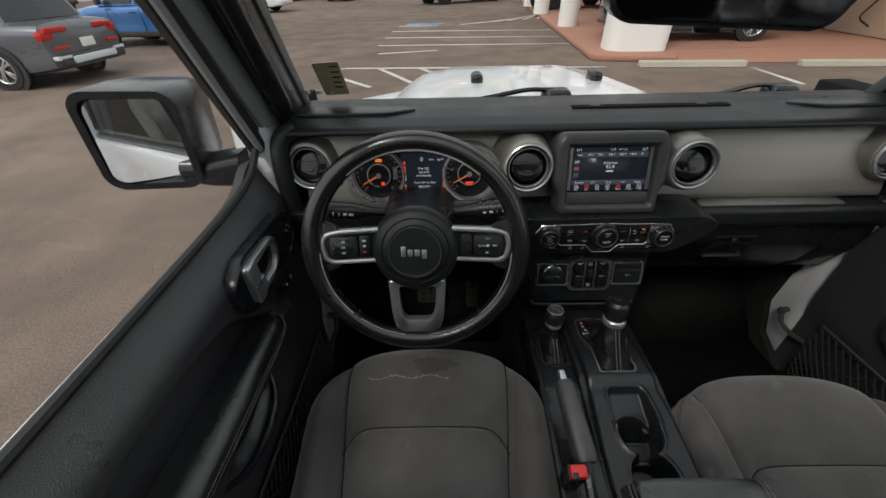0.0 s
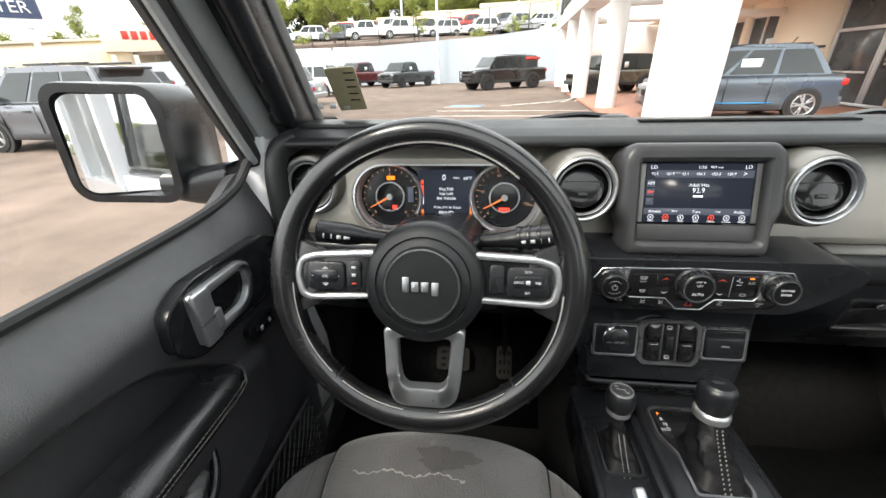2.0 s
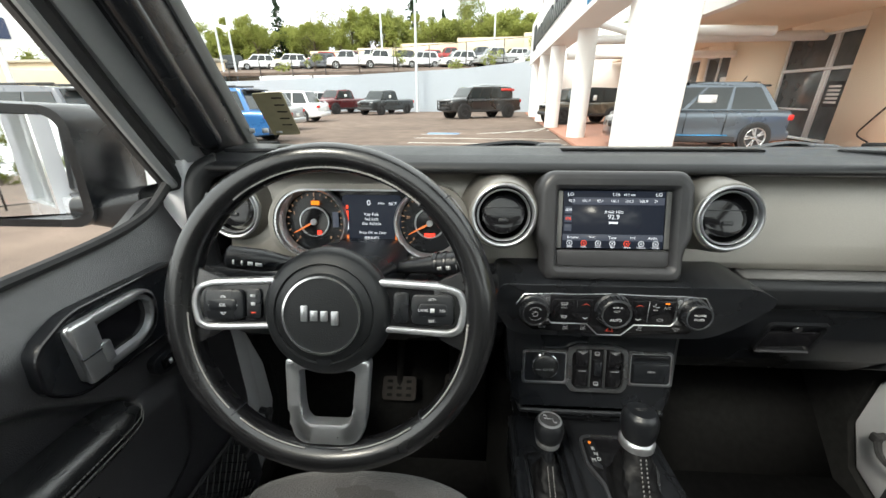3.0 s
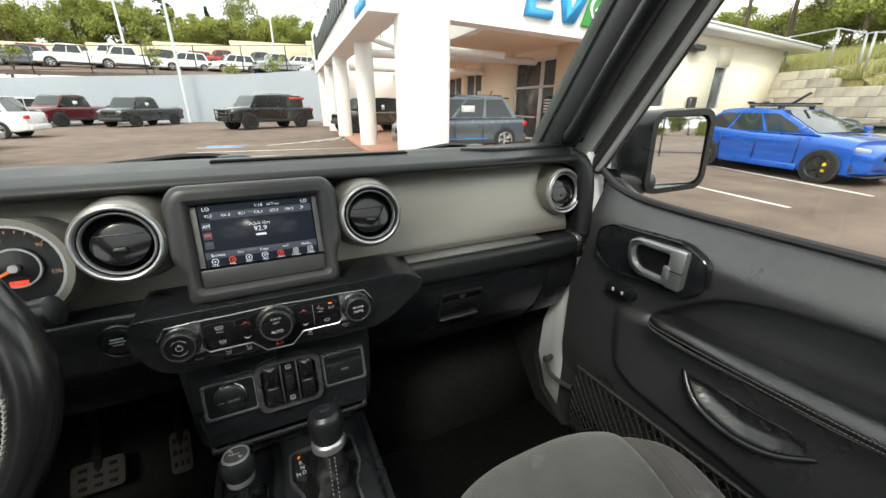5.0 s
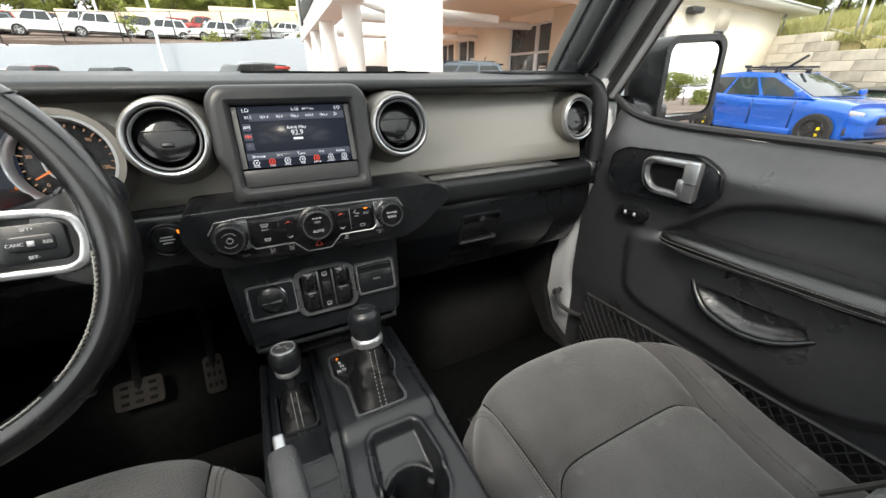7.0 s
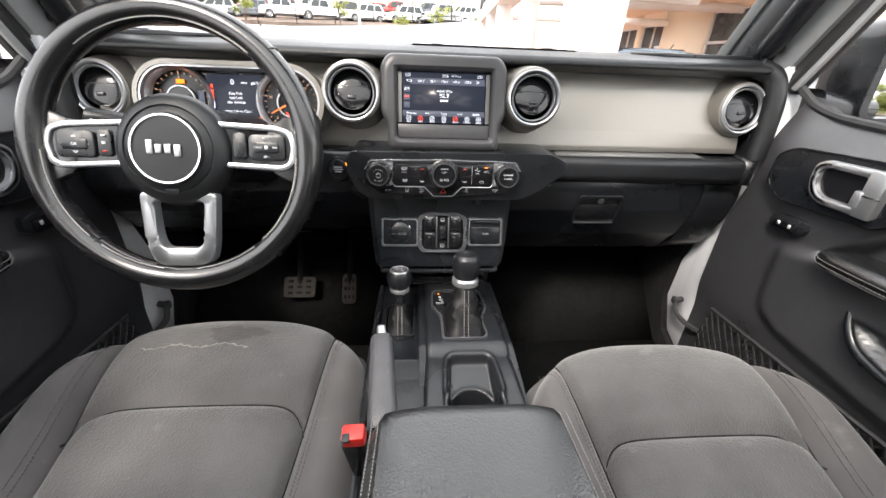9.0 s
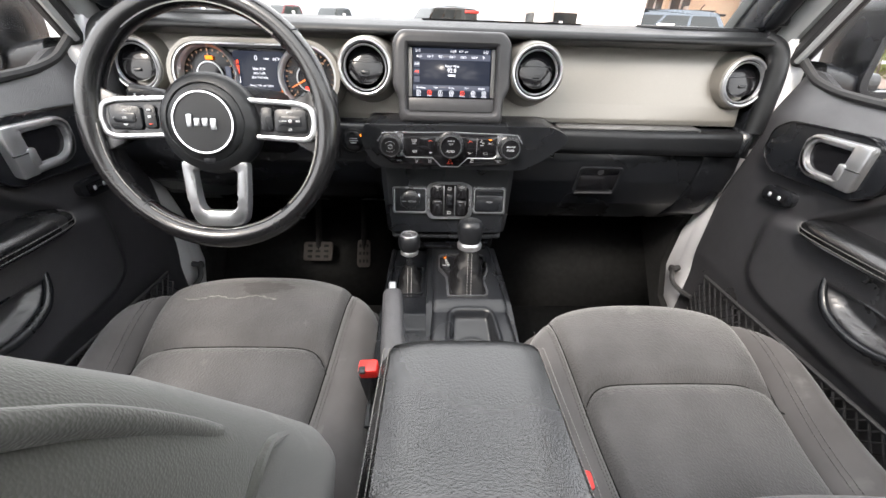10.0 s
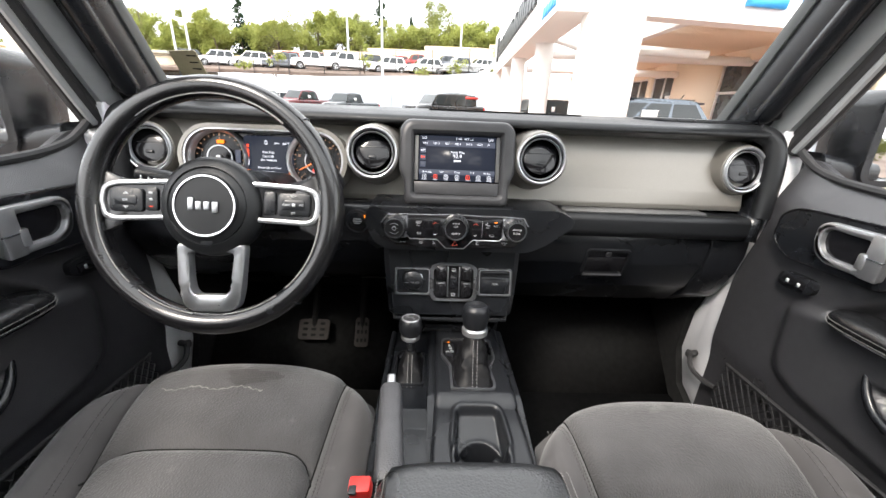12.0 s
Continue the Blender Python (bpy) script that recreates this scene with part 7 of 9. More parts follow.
def hillside():
    m, n, l, b = nodes_of("dry spring grass slope")
    tc, t, f = n.new("ShaderNodeTexCoord"), n.new("ShaderNodeTexNoise"), n.new("ShaderNodeTexNoise")
    t.inputs["Scale"].default_value, f.inputs["Scale"].default_value = 0.35, 9.0
    t.inputs["Detail"].default_value, f.inputs["Detail"].default_value = 8.0, 8.0
    l.new(tc.outputs["Object"], t.inputs["Vector"])
    l.new(tc.outputs["Object"], f.inputs["Vector"])
    r = n.new("ShaderNodeValToRGB")
    r.color_ramp.elements[0].position, r.color_ramp.elements[0].color = 0.38, (0.10, 0.15, 0.035, 1)
    r.color_ramp.elements[1].position, r.color_ramp.elements[1].color = 0.62, (0.34, 0.27, 0.13, 1)
    l.new(t.outputs["Fac"], r.inputs["Fac"])
    mx = n.new("ShaderNodeMixRGB")
    mx.blend_type = "OVERLAY"
    mx.inputs["Fac"].default_value = 0.7
    l.new(r.outputs["Color"], mx.inputs["Color1"])
    l.new(f.outputs["Fac"], mx.inputs["Color2"])
    l.new(mx.outputs["Color"], b.inputs["Base Color"])
    b.inputs["Roughness"].default_value = 1.0
    return m


HILL = hillside()

# ---- outside: plan axes ----
# the shop's own axes: U along the kerb away from the car, V towards the shop front
TURN = radians(4.6)
U = Vector((math.sin(TURN), math.cos(TURN), 0))
V = Vector((math.cos(TURN), -math.sin(TURN), 0))
ORI = Vector((2.9, 8.6, 0))
SHOP = Matrix(((V.x, U.x, 0, ORI.x), (V.y, U.y, 0, ORI.y), (0, 0, 1, 0), (0, 0, 0, 1)))   # local x = V, y = U
OUTSIDE_FROM = set(scene.objects)


def shop_box(v0, v1, u0, u1, z0, z1, r=0.01):
    return moved(rbox(((v0 + v1) / 2, (u0 + u1) / 2, (z0 + z1) / 2), (v1 - v0, u1 - u0, z1 - z0), r, 1), SHOP)


def car_park():
    lone("ground", sheet(lambda u, v: ((u - 0.5) * 1600, (v - 0.5) * 1600, 0.0), 4, 4), ASPHALT, "worn brownish asphalt car park", "ground", "structure")
    # stall lines and hatching
    def line(v0, u0, v1, u1, w=0.10, mat=PAINT_LINE):
        a, b = Vector((v0, u0, 0)), Vector((v1, u1, 0))
        d = (b - a)
        bm = rbox((0, 0, 0), (d.length, w, 0.006), 0)
        bm = moved(bm, Matrix.Translation((a + b) / 2 + Vector((0, 0, 0.003))) @ Matrix.Rotation(math.atan2(d.y, d.x), 4, "Z"))
        lone("parking_line", moved(bm, SHOP), mat, "worn white parking line on asphalt", "parking line", "structure")
    line(-5.3, 2.15, 0.0, 2.25)
    line(-5.0, 0.85, -3.55, 1.30)
    line(-5.5, 5.2, -0.1, 5.15)
    line(-5.4, 3.65, -0.1, 3.6)
    line(-5.35, -0.88, 0.15, -0.84)
    line(-5.35, -0.88, -5.7, -1.3)
    line(-5.7, -1.3, -4.4, -2.5)
    for i in range(4):
        line(-4.6 + 0.9 * i, -0.9, -3.6 + 0.9 * i, -2.3)
    for i in range(6):
        line(-3.2 + 0.62 * i, 7.0 + 0.35 * i, -0.9 + 0.30 * i, 8.8 + 0.55 * i)
    line(-5.5, 6.65, -4.0, 6.65), line(-5.3, 7.35, -3.9, 7.35)
    lone("disabled_bay_mark", shop_box(-5.3, -3.95, 6.72, 7.28, 0.0, 0.007, 0), BLUE_LINE, "faded blue and white bay marking on asphalt", "parking mark", "structure")
    # bays to the side
    for x0, y0, x1, y1 in ((7.9, 4.6, 7.5, 2.3), (11.2, 6.0, 9.9, 2.1)):
        d = Vector((x1 - x0, y1 - y0, 0))
        bm = moved(rbox((0, 0, 0), (d.length, 0.10, 0.006), 0), Matrix.Translation(((x0 + x1) / 2, (y0 + y1) / 2, 0.003)) @ Matrix.Rotation(math.atan2(d.y, d.x), 4, "Z"))
        lone("parking_line", bm, PAINT_LINE, "worn white parking line on asphalt", "parking line", "structure")
    # red pavement with its kerb
    poly = [(0.10, -0.22), (1.70, -0.45), (2.1, 0.5), (7.2, 0.9), (7.2, 26), (0.0, 26), (0.0, -0.08)]
    lone("pavement", moved(prism(poly, 0.0, 0.12, "z", 0.02, 1), SHOP), RED_PAVE, "brick red concrete pavement before the shop", "pavement", "structure")
    ramp = sheet(lambda a, b: SHOP @ Vector((1.6 + 5.6 * a, -0.55 + 0.25 * a + (1.1 + 0.2 * a) * b, 0.008 + 0.116 * b)), 8, 4)
    lone("pavement_ramp", ramp, RED_PAVE, "brick red concrete ramp up to the pavement", "pavement", "structure")
    line(2.94, -0.9, 3.01, -2.3)
    for v0 in (0.78, 3.85, 6.2):
        ws = thing("wheel_stop", SHOP @ Vector((v0 + 1.0, -0.85, 0)), "weathered pale concrete wheel stop", "wheel stop", "wheel stops")
        part("block", moved(prism([(-0.09, 0), (-0.07, 0.12), (0.07, 0.12), (0.09, 0)], v0, v0 + 2.05, "x", 0.015, 1), SHOP @ Matrix.Translation((0, -0.86, 0))), KERB, ws)


def shop():
    h = thing("shop_building", SHOP @ Vector((7.5, 8, 0)), "white and tan dealership building with a columned canopy", "building")
    # columns
    big = [moved(prism(rounded(1.34, 0.90, 0.30, 6), 0.12, 3.60, "z"), SHOP @ Matrix.Translation((1.09, 0.62, 0)))]
    part("column", big[0], STUCCO, h, "wide white stucco column")
    for u, v in ((5.0, 0.40), (9.4, 0.10), (13.5, 0.05), (18.6, 0.05)):
        part("column", lathe([(0.31, 0.12), (0.31, 3.6)], SHOP @ Matrix.Translation((v, u, 0)), 28), STUCCO, h, "round white stucco column")
    # canopy fascias
    part("fascia", shop_box(-0.28, 0.62, 0.32, 20.6, 3.46, 5.95), STUCCO, h)
    part("fascia", moved(prism([(0.62, 3.46), (1.7, 3.42), (9.0, 3.10), (9.0, 5.95), (0.62, 5.95)], 0.30, 0.80, "y"), SHOP), STUCCO, h)
    part("canopy_beam", tube([SHOP @ Vector((0.5, 5.0, 3.15)), SHOP @ Vector((7.4, 5.0, 3.15))], 0.14, 12), STUCCO, h)
    part("canopy_beam", tube([SHOP @ Vector((0.6, 4.9, 3.6)), SHOP @ Vector((2.4, 5.0, 3.15))], 0.10, 10), STUCCO, h)
    part("canopy_beam", tube([SHOP @ Vector((0.5, 9.4, 3.05)), SHOP @ Vector((7.4, 9.4, 3.05))], 0.14, 12), STUCCO, h)
    part("canopy_beam", tube([SHOP @ Vector((1.2, 2.6, 3.10)), SHOP @ Vector((4.5, 2.6, 3.0))], 0.12, 10), STUCCO, h)
    # soffit over the door, with an open well beside the first column
    part("soffit", shop_box(3.4, 9.0, 0.82, 6.2, 3.55, 3.70), TAN_WALL, h)
    part("soffit", shop_box(5.2, 9.0, 6.2, 20.5, 3.55, 3.70), TAN_WALL, h)
    part("soffit_edge", shop_box(3.15, 3.4, 0.82, 6.2, 3.55, 4.6), STUCCO, h)
    # shop front
    V0 = 7.2
    openings = [(3.45, 6.36, 0.14, 3.20), (9.6, 11.7, 0.9, 3.08), (12.2, 14.4, 0.9, 3.05)]
    cuts = sorted(openings)
    u = 0.82
    for a, b, z0, z1 in cuts:
        part("wall", shop_box(V0, V0 + 0.25, u, a, 0.14, 4.0, 0), TAN_WALL, h)
        part("wall", shop_box(V0, V0 + 0.25, a, b, z1, 4.0, 0), TAN_WALL, h)
        if z0 > 0.2:
            part("wall", shop_box(V0, V0 + 0.25, a, b, 0.14, z0, 0), TAN_WALL, h)
        u = b
    part("wall", shop_box(V0, V0 + 0.25, u, 20.5, 0.14, 4.0, 0), TAN_WALL, h)
    part("end_wall", shop_box(0.8, V0 + 3, 20.62, 20.9, 0.0, 5.9, 0), STUCCO, h)

    def frame_at(a, b, z0, z1, name, splits):
        w = part(name, shop_box(V0 + 0.14, V0 + 0.16, a, b, z0, z1, 0), SHOP_GLASS, h)
        part("window_frame", shop_box(V0 + 0.08, V0 + 0.17, a, b, z1 - 0.07, z1, 0), ALU, w)
        part("window_frame", shop_box(V0 + 0.08, V0 + 0.17, a, b, z0, z0 + 0.08, 0), ALU, w)
        for q in splits:
            part("mullion", shop_box(V0 + 0.08, V0 + 0.17, q - 0.04, q + 0.04, z0 + 0.08, z1 - 0.07, 0), ALU, w)
        return w
    d = frame_at(3.45, 6.36, 0.14, 3.20, "shop_door", (3.49, 4.36, 4.47, 6.32))
    part("transom", shop_box(V0 + 0.07, V0 + 0.17, 3.45, 6.36, 2.16, 2.25, 0), ALU, d)
    part("push_bar", shop_box(V0 + 0.04, V0 + 0.07, 4.6, 6.2, 1.02, 1.08, 0), ALU, d)
    part("notice", shop_box(V0 + 0.125, V0 + 0.135, 3.66, 4.22, 1.15, 1.85, 0), SIGN_DARK, d, "dark printed door notice")
    for i in range(5):
        part("print_bar", shop_box(V0 + 0.118, V0 + 0.124, 3.72, 4.16, 1.24 + 0.11 * i, 1.30 + 0.11 * i, 0), SIGN_WHITE, d)
    frame_at(9.6, 11.7, 0.9, 3.08, "shop_window", (9.64, 10.6, 11.66))
    w = frame_at(12.2, 14.4, 0.9, 3.05, "shop_window", (12.24, 13.3, 14.36))
    part("notice", shop_box(V0 + 0.12, V0 + 0.13, 9.8, 10.3, 1.3, 2.2, 0), SIGN_WHITE, w)
    part("shop_lamp", shop_box(V0 + 0.6, V0 + 0.7, 4.9, 6.2, 2.85, 2.90, 0), LAMP_ON, h)
    # charger box on the corner
    part("charge_box", shop_box(V0 - 0.12, V0, 1.35, 1.75, 1.15, 1.75, 0.03), BEZEL_GREY, h, "grey wall charging box")
    cable = smooth_path([SHOP @ Vector((V0 - 0.08, 1.9, 1.2)), SHOP @ Vector((V0 - 0.10, 2.2, 0.8)), SHOP @ Vector((V0 - 0.08, 2.4, 0.5)), SHOP @ Vector((V0 - 0.10, 2.0, 0.35))], 6)
    part("charge_cable", tube(cable, 0.02, 6), RUBBER, h)
    # sign on the side fascia: plain bars and an emblem plate, lettering EV on the front one
    face = SHOP @ Matrix.Translation((0, 0.30, 0)) @ Matrix.Rotation(radians(90), 4, "X")
    sg = thing("fascia_sign", SHOP @ Vector((5.2, 0.26, 3.6)), "blue EV lettering with a green plug emblem on white fascia", "sign")
    lean = lambda pts: [(x + 0.16 * y, 3.885 - 0.060 * x + y) for x, y in pts]
    letter_e = lean([(3.72, 0.0), (4.56, 0.0), (4.56, 0.20), (3.98, 0.20), (3.98, 0.42), (4.46, 0.42), (4.46, 0.60), (3.98, 0.60), (3.98, 0.82), (4.56, 0.82), (4.56, 1.02), (3.72, 1.02)])
    letter_v = lean([(4.94, 0.0), (5.28, 0.0), (5.72, 1.02), (5.42, 1.02), (5.12, 0.26), (4.84, 1.02), (4.54, 1.02)])
    part("lettering", moved(prism(letter_e, 0.02, 0.10, "z"), face), SIGN_BLUE, sg, "sky blue letter E")
    part("lettering", moved(prism(letter_v, 0.02, 0.10, "z"), face), SIGN_BLUE, sg, "sky blue letter V")
    part("emblem_plate", moved(prism([(5.52, 3.54), (6.22, 3.50), (6.56, 4.42), (5.86, 4.46)], 0.01, 0.09, "z", 0.02), face), SIGN_GREEN, sg, "green emblem plate")
    part("emblem_ring", lathe([(0.31, 0.09), (0.31, 0.12), (0.24, 0.12), (0.24, 0.09)], face @ Matrix.Translation((6.05, 3.96, 0)), 32), SIGN_WHITE, sg)
    part("emblem_plug", moved(rbox((0, 0, 0.105), (0.26, 0.11, 0.02), 0.02), face @ Matrix.Translation((6.05, 3.96, 0)) @ Matrix.Rotation(radians(35), 4, "Z")), SIGN_WHITE, sg)
    bars = thing("name_sign", SHOP @ Vector((0.1, 9, 4.2)), "row of dark raised letter shapes on the white fascia", "sign")
    rnd = random.Random(4)
    u = 15.9
    part("crest", shop_box(-0.38, -0.27, 16.7, 17.8, 4.05, 5.4, 0.05), SIGN_DARK, bars)
    u = 16.3
    while u > 3.6:
        w = rnd.uniform(0.34, 0.52)
        part("letter_bar", shop_box(-0.36, -0.265, u - w, u, 4.22, 4.15 + rnd.choice((0.85, 0.85, 0.62)), 0.02), SIGN_DARK, bars)
        u -= w + 0.17
    for i in range(5):
        part("print_bar", shop_box(-0.295, -0.275, 0.5 + 0.34 * i, 0.76 + 0.34 * i, 3.60, 3.86, 0), SIGN_BLUE, bars)
    # cream wing beyond the canopy
    wing = thing("cream_wing", SHOP @ Vector((12, 2, 0)), "cream painted single-storey wing with narrow windows", "building")
    spans = [(9.22, 9.92, 1.45, 2.95), (12.0, 12.68, 1.38, 2.85)]
    v = 7.75
    for a, b, z0, z1 in spans:
        part("wall", shop_box(v, a, 0.8, 1.05, 0.0, 3.45, 0), CREAM, wing)
        part("wall", shop_box(a, b, 0.8, 1.05, z1, 3.45, 0), CREAM, wing)
        part("wall", shop_box(a, b, 0.8, 1.05, 0.0, z0, 0), CREAM, wing)
        wd = part("window", shop_box(a, b, 0.93, 0.95, z0, z1, 0), SHOP_GLASS, wing)
        part("window_frame", moved(frame_ring([(a, z0), (b, z0), (b, z1), (a, z1)], [(a + 0.05, z0 + 0.05), (b - 0.05, z0 + 0.05), (b - 0.05, z1 - 0.05), (a + 0.05, z1 - 0.05)], 0.86, 0.95, "y"), SHOP), ALU, wd)
        v = b
    part("wall", shop_box(v, 15.5, 0.8, 1.05, 0.0, 3.45, 0), CREAM, wing)
    part("side_wall", shop_box(15.25, 15.5, 1.05, 12.0, 0.0, 3.45, 0), CREAM, wing)
    part("eaves_wall", moved(prism([(7.75, 3.45), (15.5, 3.45), (7.75, 3.98)], 0.805, 1.05, "y"), SHOP), CREAM, wing)
    part("roof", moved(prism([(7.75, 3.98), (16.7, 3.42), (16.7, 3.64), (7.75, 4.24)], 0.30, 12.2, "y"), SHOP), SIGN_WHITE, wing)
    part("drip_edge", moved(prism([(7.75, 4.16), (16.7, 3.56), (16.7, 3.62), (7.75, 4.22)], 0.27, 0.298, "y"), SHOP), POLE, wing)
    part("wall_lamp", shop_box(10.4, 10.95, 0.50, 0.8, 3.22, 3.40, 0.04), BEZEL_GREY, wing)
    part("meter_box", shop_box(10.9, 11.25, 0.62, 0.8, 1.1, 1.82, 0.05), BEZEL_GREY, wing)


# ---- vehicles ----
def car_paint(name, colour, metal=0.0):
    return surface(name, colour, 0.28, metal=metal, vary=0.04, scale=1.0, coat=0.9, rough_vary=0.03)


CAR_GLASS = surface("dark car glass", (0.030, 0.036, 0.038), 0.05, vary=0.2, scale=1.0, rough_vary=0.02)
TYRE = surface("tyre rubber", (0.018, 0.018, 0.018), 0.85, vary=0.2)
RIM = surface("alloy rim", (0.55, 0.56, 0.57), 0.3, metal=0.8, vary=0.08)
RIM_BLACK = surface("black rim", (0.02, 0.02, 0.02), 0.3, vary=0.1)
LAMP_GLASS = surface("headlamp lens", (0.34, 0.35, 0.37), 0.08, vary=0.1)
TAIL_LAMP = surface("red lamp lens", (0.50, 0.02, 0.015), 0.12, vary=0.1)
PLASTIC_CLAD = surface("grey-black cladding", (0.03, 0.03, 0.032), 0.6, vary=0.15)
PAPER = surface("white paper sheet", (0.75, 0.76, 0.76), 0.8, vary=0.03)

SHAPES = {
    # length, width, height, wheelbase, wheel radius, clearance, hood z, belt z, roof half, cabin stations (base rear, top rear, top front, base front) from front axle backwards
    "suv": dict(L=4.55, W=1.84, H=1.70, wb=2.65, r=0.36, c=0.24, hood=1.03, belt=1.04, rear=1.06, roof=0.62, cab=(-2.02, -1.72, 0.30, 0.98)),
    "pickup": dict(L=5.5, W=1.95, H=1.92, wb=3.45, r=0.41, c=0.34, hood=1.22, belt=1.22, rear=1.20, roof=0.66, cab=(-0.95, -0.72, 0.72, 1.25)),
    "capped": dict(L=5.8, W=2.05, H=2.05, wb=3.65, r=0.46, c=0.42, hood=1.35, belt=1.34, rear=1.34, roof=0.72, cab=(-2.70, -2.62, 0.62, 1.15)),
    "offroad": dict(L=4.6, W=1.88, H=1.86, wb=2.95, r=0.42, c=0.40, hood=1.18, belt=1.16, rear=1.16, roof=0.72, cab=(-2.05, -2.00, 0.52, 0.72)),
    "hatch": dict(L=4.0, W=1.78, H=1.60, wb=2.57, r=0.35, c=0.20, hood=0.98, belt=1.00, rear=1.02, roof=0.60, cab=(-1.86, -1.45, 0.35, 1.42)),
    "sedan": dict(L=4.08, W=1.80, H=1.46, wb=2.65, r=0.335, c=0.17, hood=0.94, belt=0.97, rear=1.06, roof=0.56, cab=(-2.20, -1.52, -0.08, 0.88)),
    "roadster": dict(L=4.05, W=1.78, H=1.20, wb=2.5, r=0.32, c=0.16, hood=0.84, belt=0.86, rear=0.90, roof=0.55, cab=(-1.25, -0.80, 0.05, 0.62)),
}


def vehicle(shape, paint, label, m, group="", rim=None, roof_mat=None, clad=False, top_scale=1.0, low=False, bed=False, extras=()):
    """Parked car: x forwards, origin on the ground midway between the axles."""
    s = SHAPES[shape]
    L, hw, H, wb, r, c = s["L"], s["W"] / 2, s["H"], s["wb"], s["r"], s["c"]
    rim = rim or RIM
    t = thing({"pickup": "pickup_truck", "capped": "pickup_truck", "suv": "suv_car", "offroad": "offroad_car", "hatch": "hatchback_car", "sedan": "sedan_car", "roadster": "roadster_car"}[shape], (0, 0, 0), label, "car", group)
    fo = (L - wb) * 0.46
    xf, xr = wb / 2 + fo, -(L - fo - wb / 2)
    z0 = c
    st = [(xr, 0.80, z0 + 0.18, s["rear"] - 0.10), (xr + 0.06, 0.93, z0 + 0.06, s["rear"] - 0.02), (xr + 0.5, 1.0, z0, s["rear"]), (-wb * 0.1, 1.0, z0, s["belt"]),
          (wb / 2 - 0.35, 1.0, z0, s["belt"] - 0.01), (wb / 2 + 0.2, 0.98, z0, s["hood"] - 0.02)]
    if shape in ("sedan", "hatch", "roadster"):
        st += [(wb / 2 + 0.45, 0.95, z0 + 0.01, s["hood"] - 0.07), (xf - 0.22, 0.86, z0 + 0.04, s["hood"] - 0.14), (xf - 0.08, 0.80, z0 + 0.06, s["hood"] - 0.19), (xf, 0.62, z0 + 0.12, s["hood"] - 0.27)]
    else:
        st += [(xf - 0.18, 0.93, z0 + 0.02, s["hood"] - 0.10), (xf - 0.03, 0.84, z0 + 0.10, s["hood"] - 0.20), (xf, 0.76, z0 + 0.18, s["hood"] - 0.30)]
    rings = []
    for x, f, zl, zt in st:
        w = hw * f
        half = [(w * 0.80, zl), (w * 0.955, zl + 0.05), (w * 0.985, zl + 0.16), (w * 0.965, zl + 0.26), (w * 0.98, (zl + zt) / 2 + 0.04), (w * 1.0, zt - 0.17), (w * 0.985, zt - 0.10), (w * 0.92, zt - 0.03), (w * 0.78, zt), (w * 0.40, zt + 0.018)]
        rings.append([(x, y, z) for y, z in half] + [(x, -y, z) for y, z in half[::-1]])
    part("body", loft(rings), paint, t)
    # cabin
    b0, t0, t1, b1 = [wb / 2 - (1.32 if shape in ("pickup", "capped") else 1.10) + q for q in s["cab"]] if shape not in ("hatch",) else [wb / 2 - 1.12 + q for q in s["cab"]]
    zb, zr, rw = s["belt"] - 0.02, H, s["roof"] * hw / 0.9 * 1.12
    def cab_y(z, inset=0.0):
        return hw * 0.93 + (rw - hw * 0.93) * (z - zb) / (zr - zb) - inset
    side = [(b0, zb), (t0 - 0.05, zr - 0.10), (t0 + 0.10, zr - 0.015), ((t0 + t1) / 2, zr + 0.02), (t1 - 0.10, zr - 0.015), (t1 + 0.05, zr - 0.07), (b1, zb)]
    if shape in ("sedan", "hatch", "suv", "roadster"):
        side = [(p.x, p.y) for p in smooth_path([(x, z, 0) for x, z in side], 5)]
    bm = bmesh.new()
    a = [bm.verts.new((x, cab_y(z), z)) for x, z in side]
    b = [bm.verts.new((x, -cab_y(z), z)) for x, z in side]
    bm.faces.new(a), bm.faces.new(b[::-1])
    for i in range(len(side)):
        j = (i + 1) % len(side)
        bm.faces.new((a[i], b[i], b[j], a[j]))
    bmesh.ops.bevel(bm, geom=[e for e in bm.edges if e.verts[0].co.y * e.verts[1].co.y > 0 and min(v.co.z for v in e.verts) > zb + 0.02], offset=0.045, segments=2, profile=0.5, affect="EDGES")
    cabin = part("cabin", bm, roof_mat or paint, t, sharp=1.0)

    def roof_at(x):
        for (x0, q0), (x1, q1) in zip(side, side[1:]):
            if min(x0, x1) <= x <= max(x0, x1) and x0 != x1:
                return q0 + (q1 - q0) * (x - x0) / (x1 - x0)
        return zb
    # side windows with pillars between
    zl, zt = zb + 0.03, zr - 0.13
    def xs(z, which):
        p, q = ((b0, zb), (t0 - 0.05, zr - 0.10)) if which == "r" else ((b1, zb), (t1 + 0.05, zr - 0.07))
        return p[0] + (q[0] - p[0]) * (z - zb) / (q[1] - zb)
    n = {"pickup": 2, "capped": 4, "roadster": 1, "hatch": 3, "offroad": 3}.get(shape, 3)
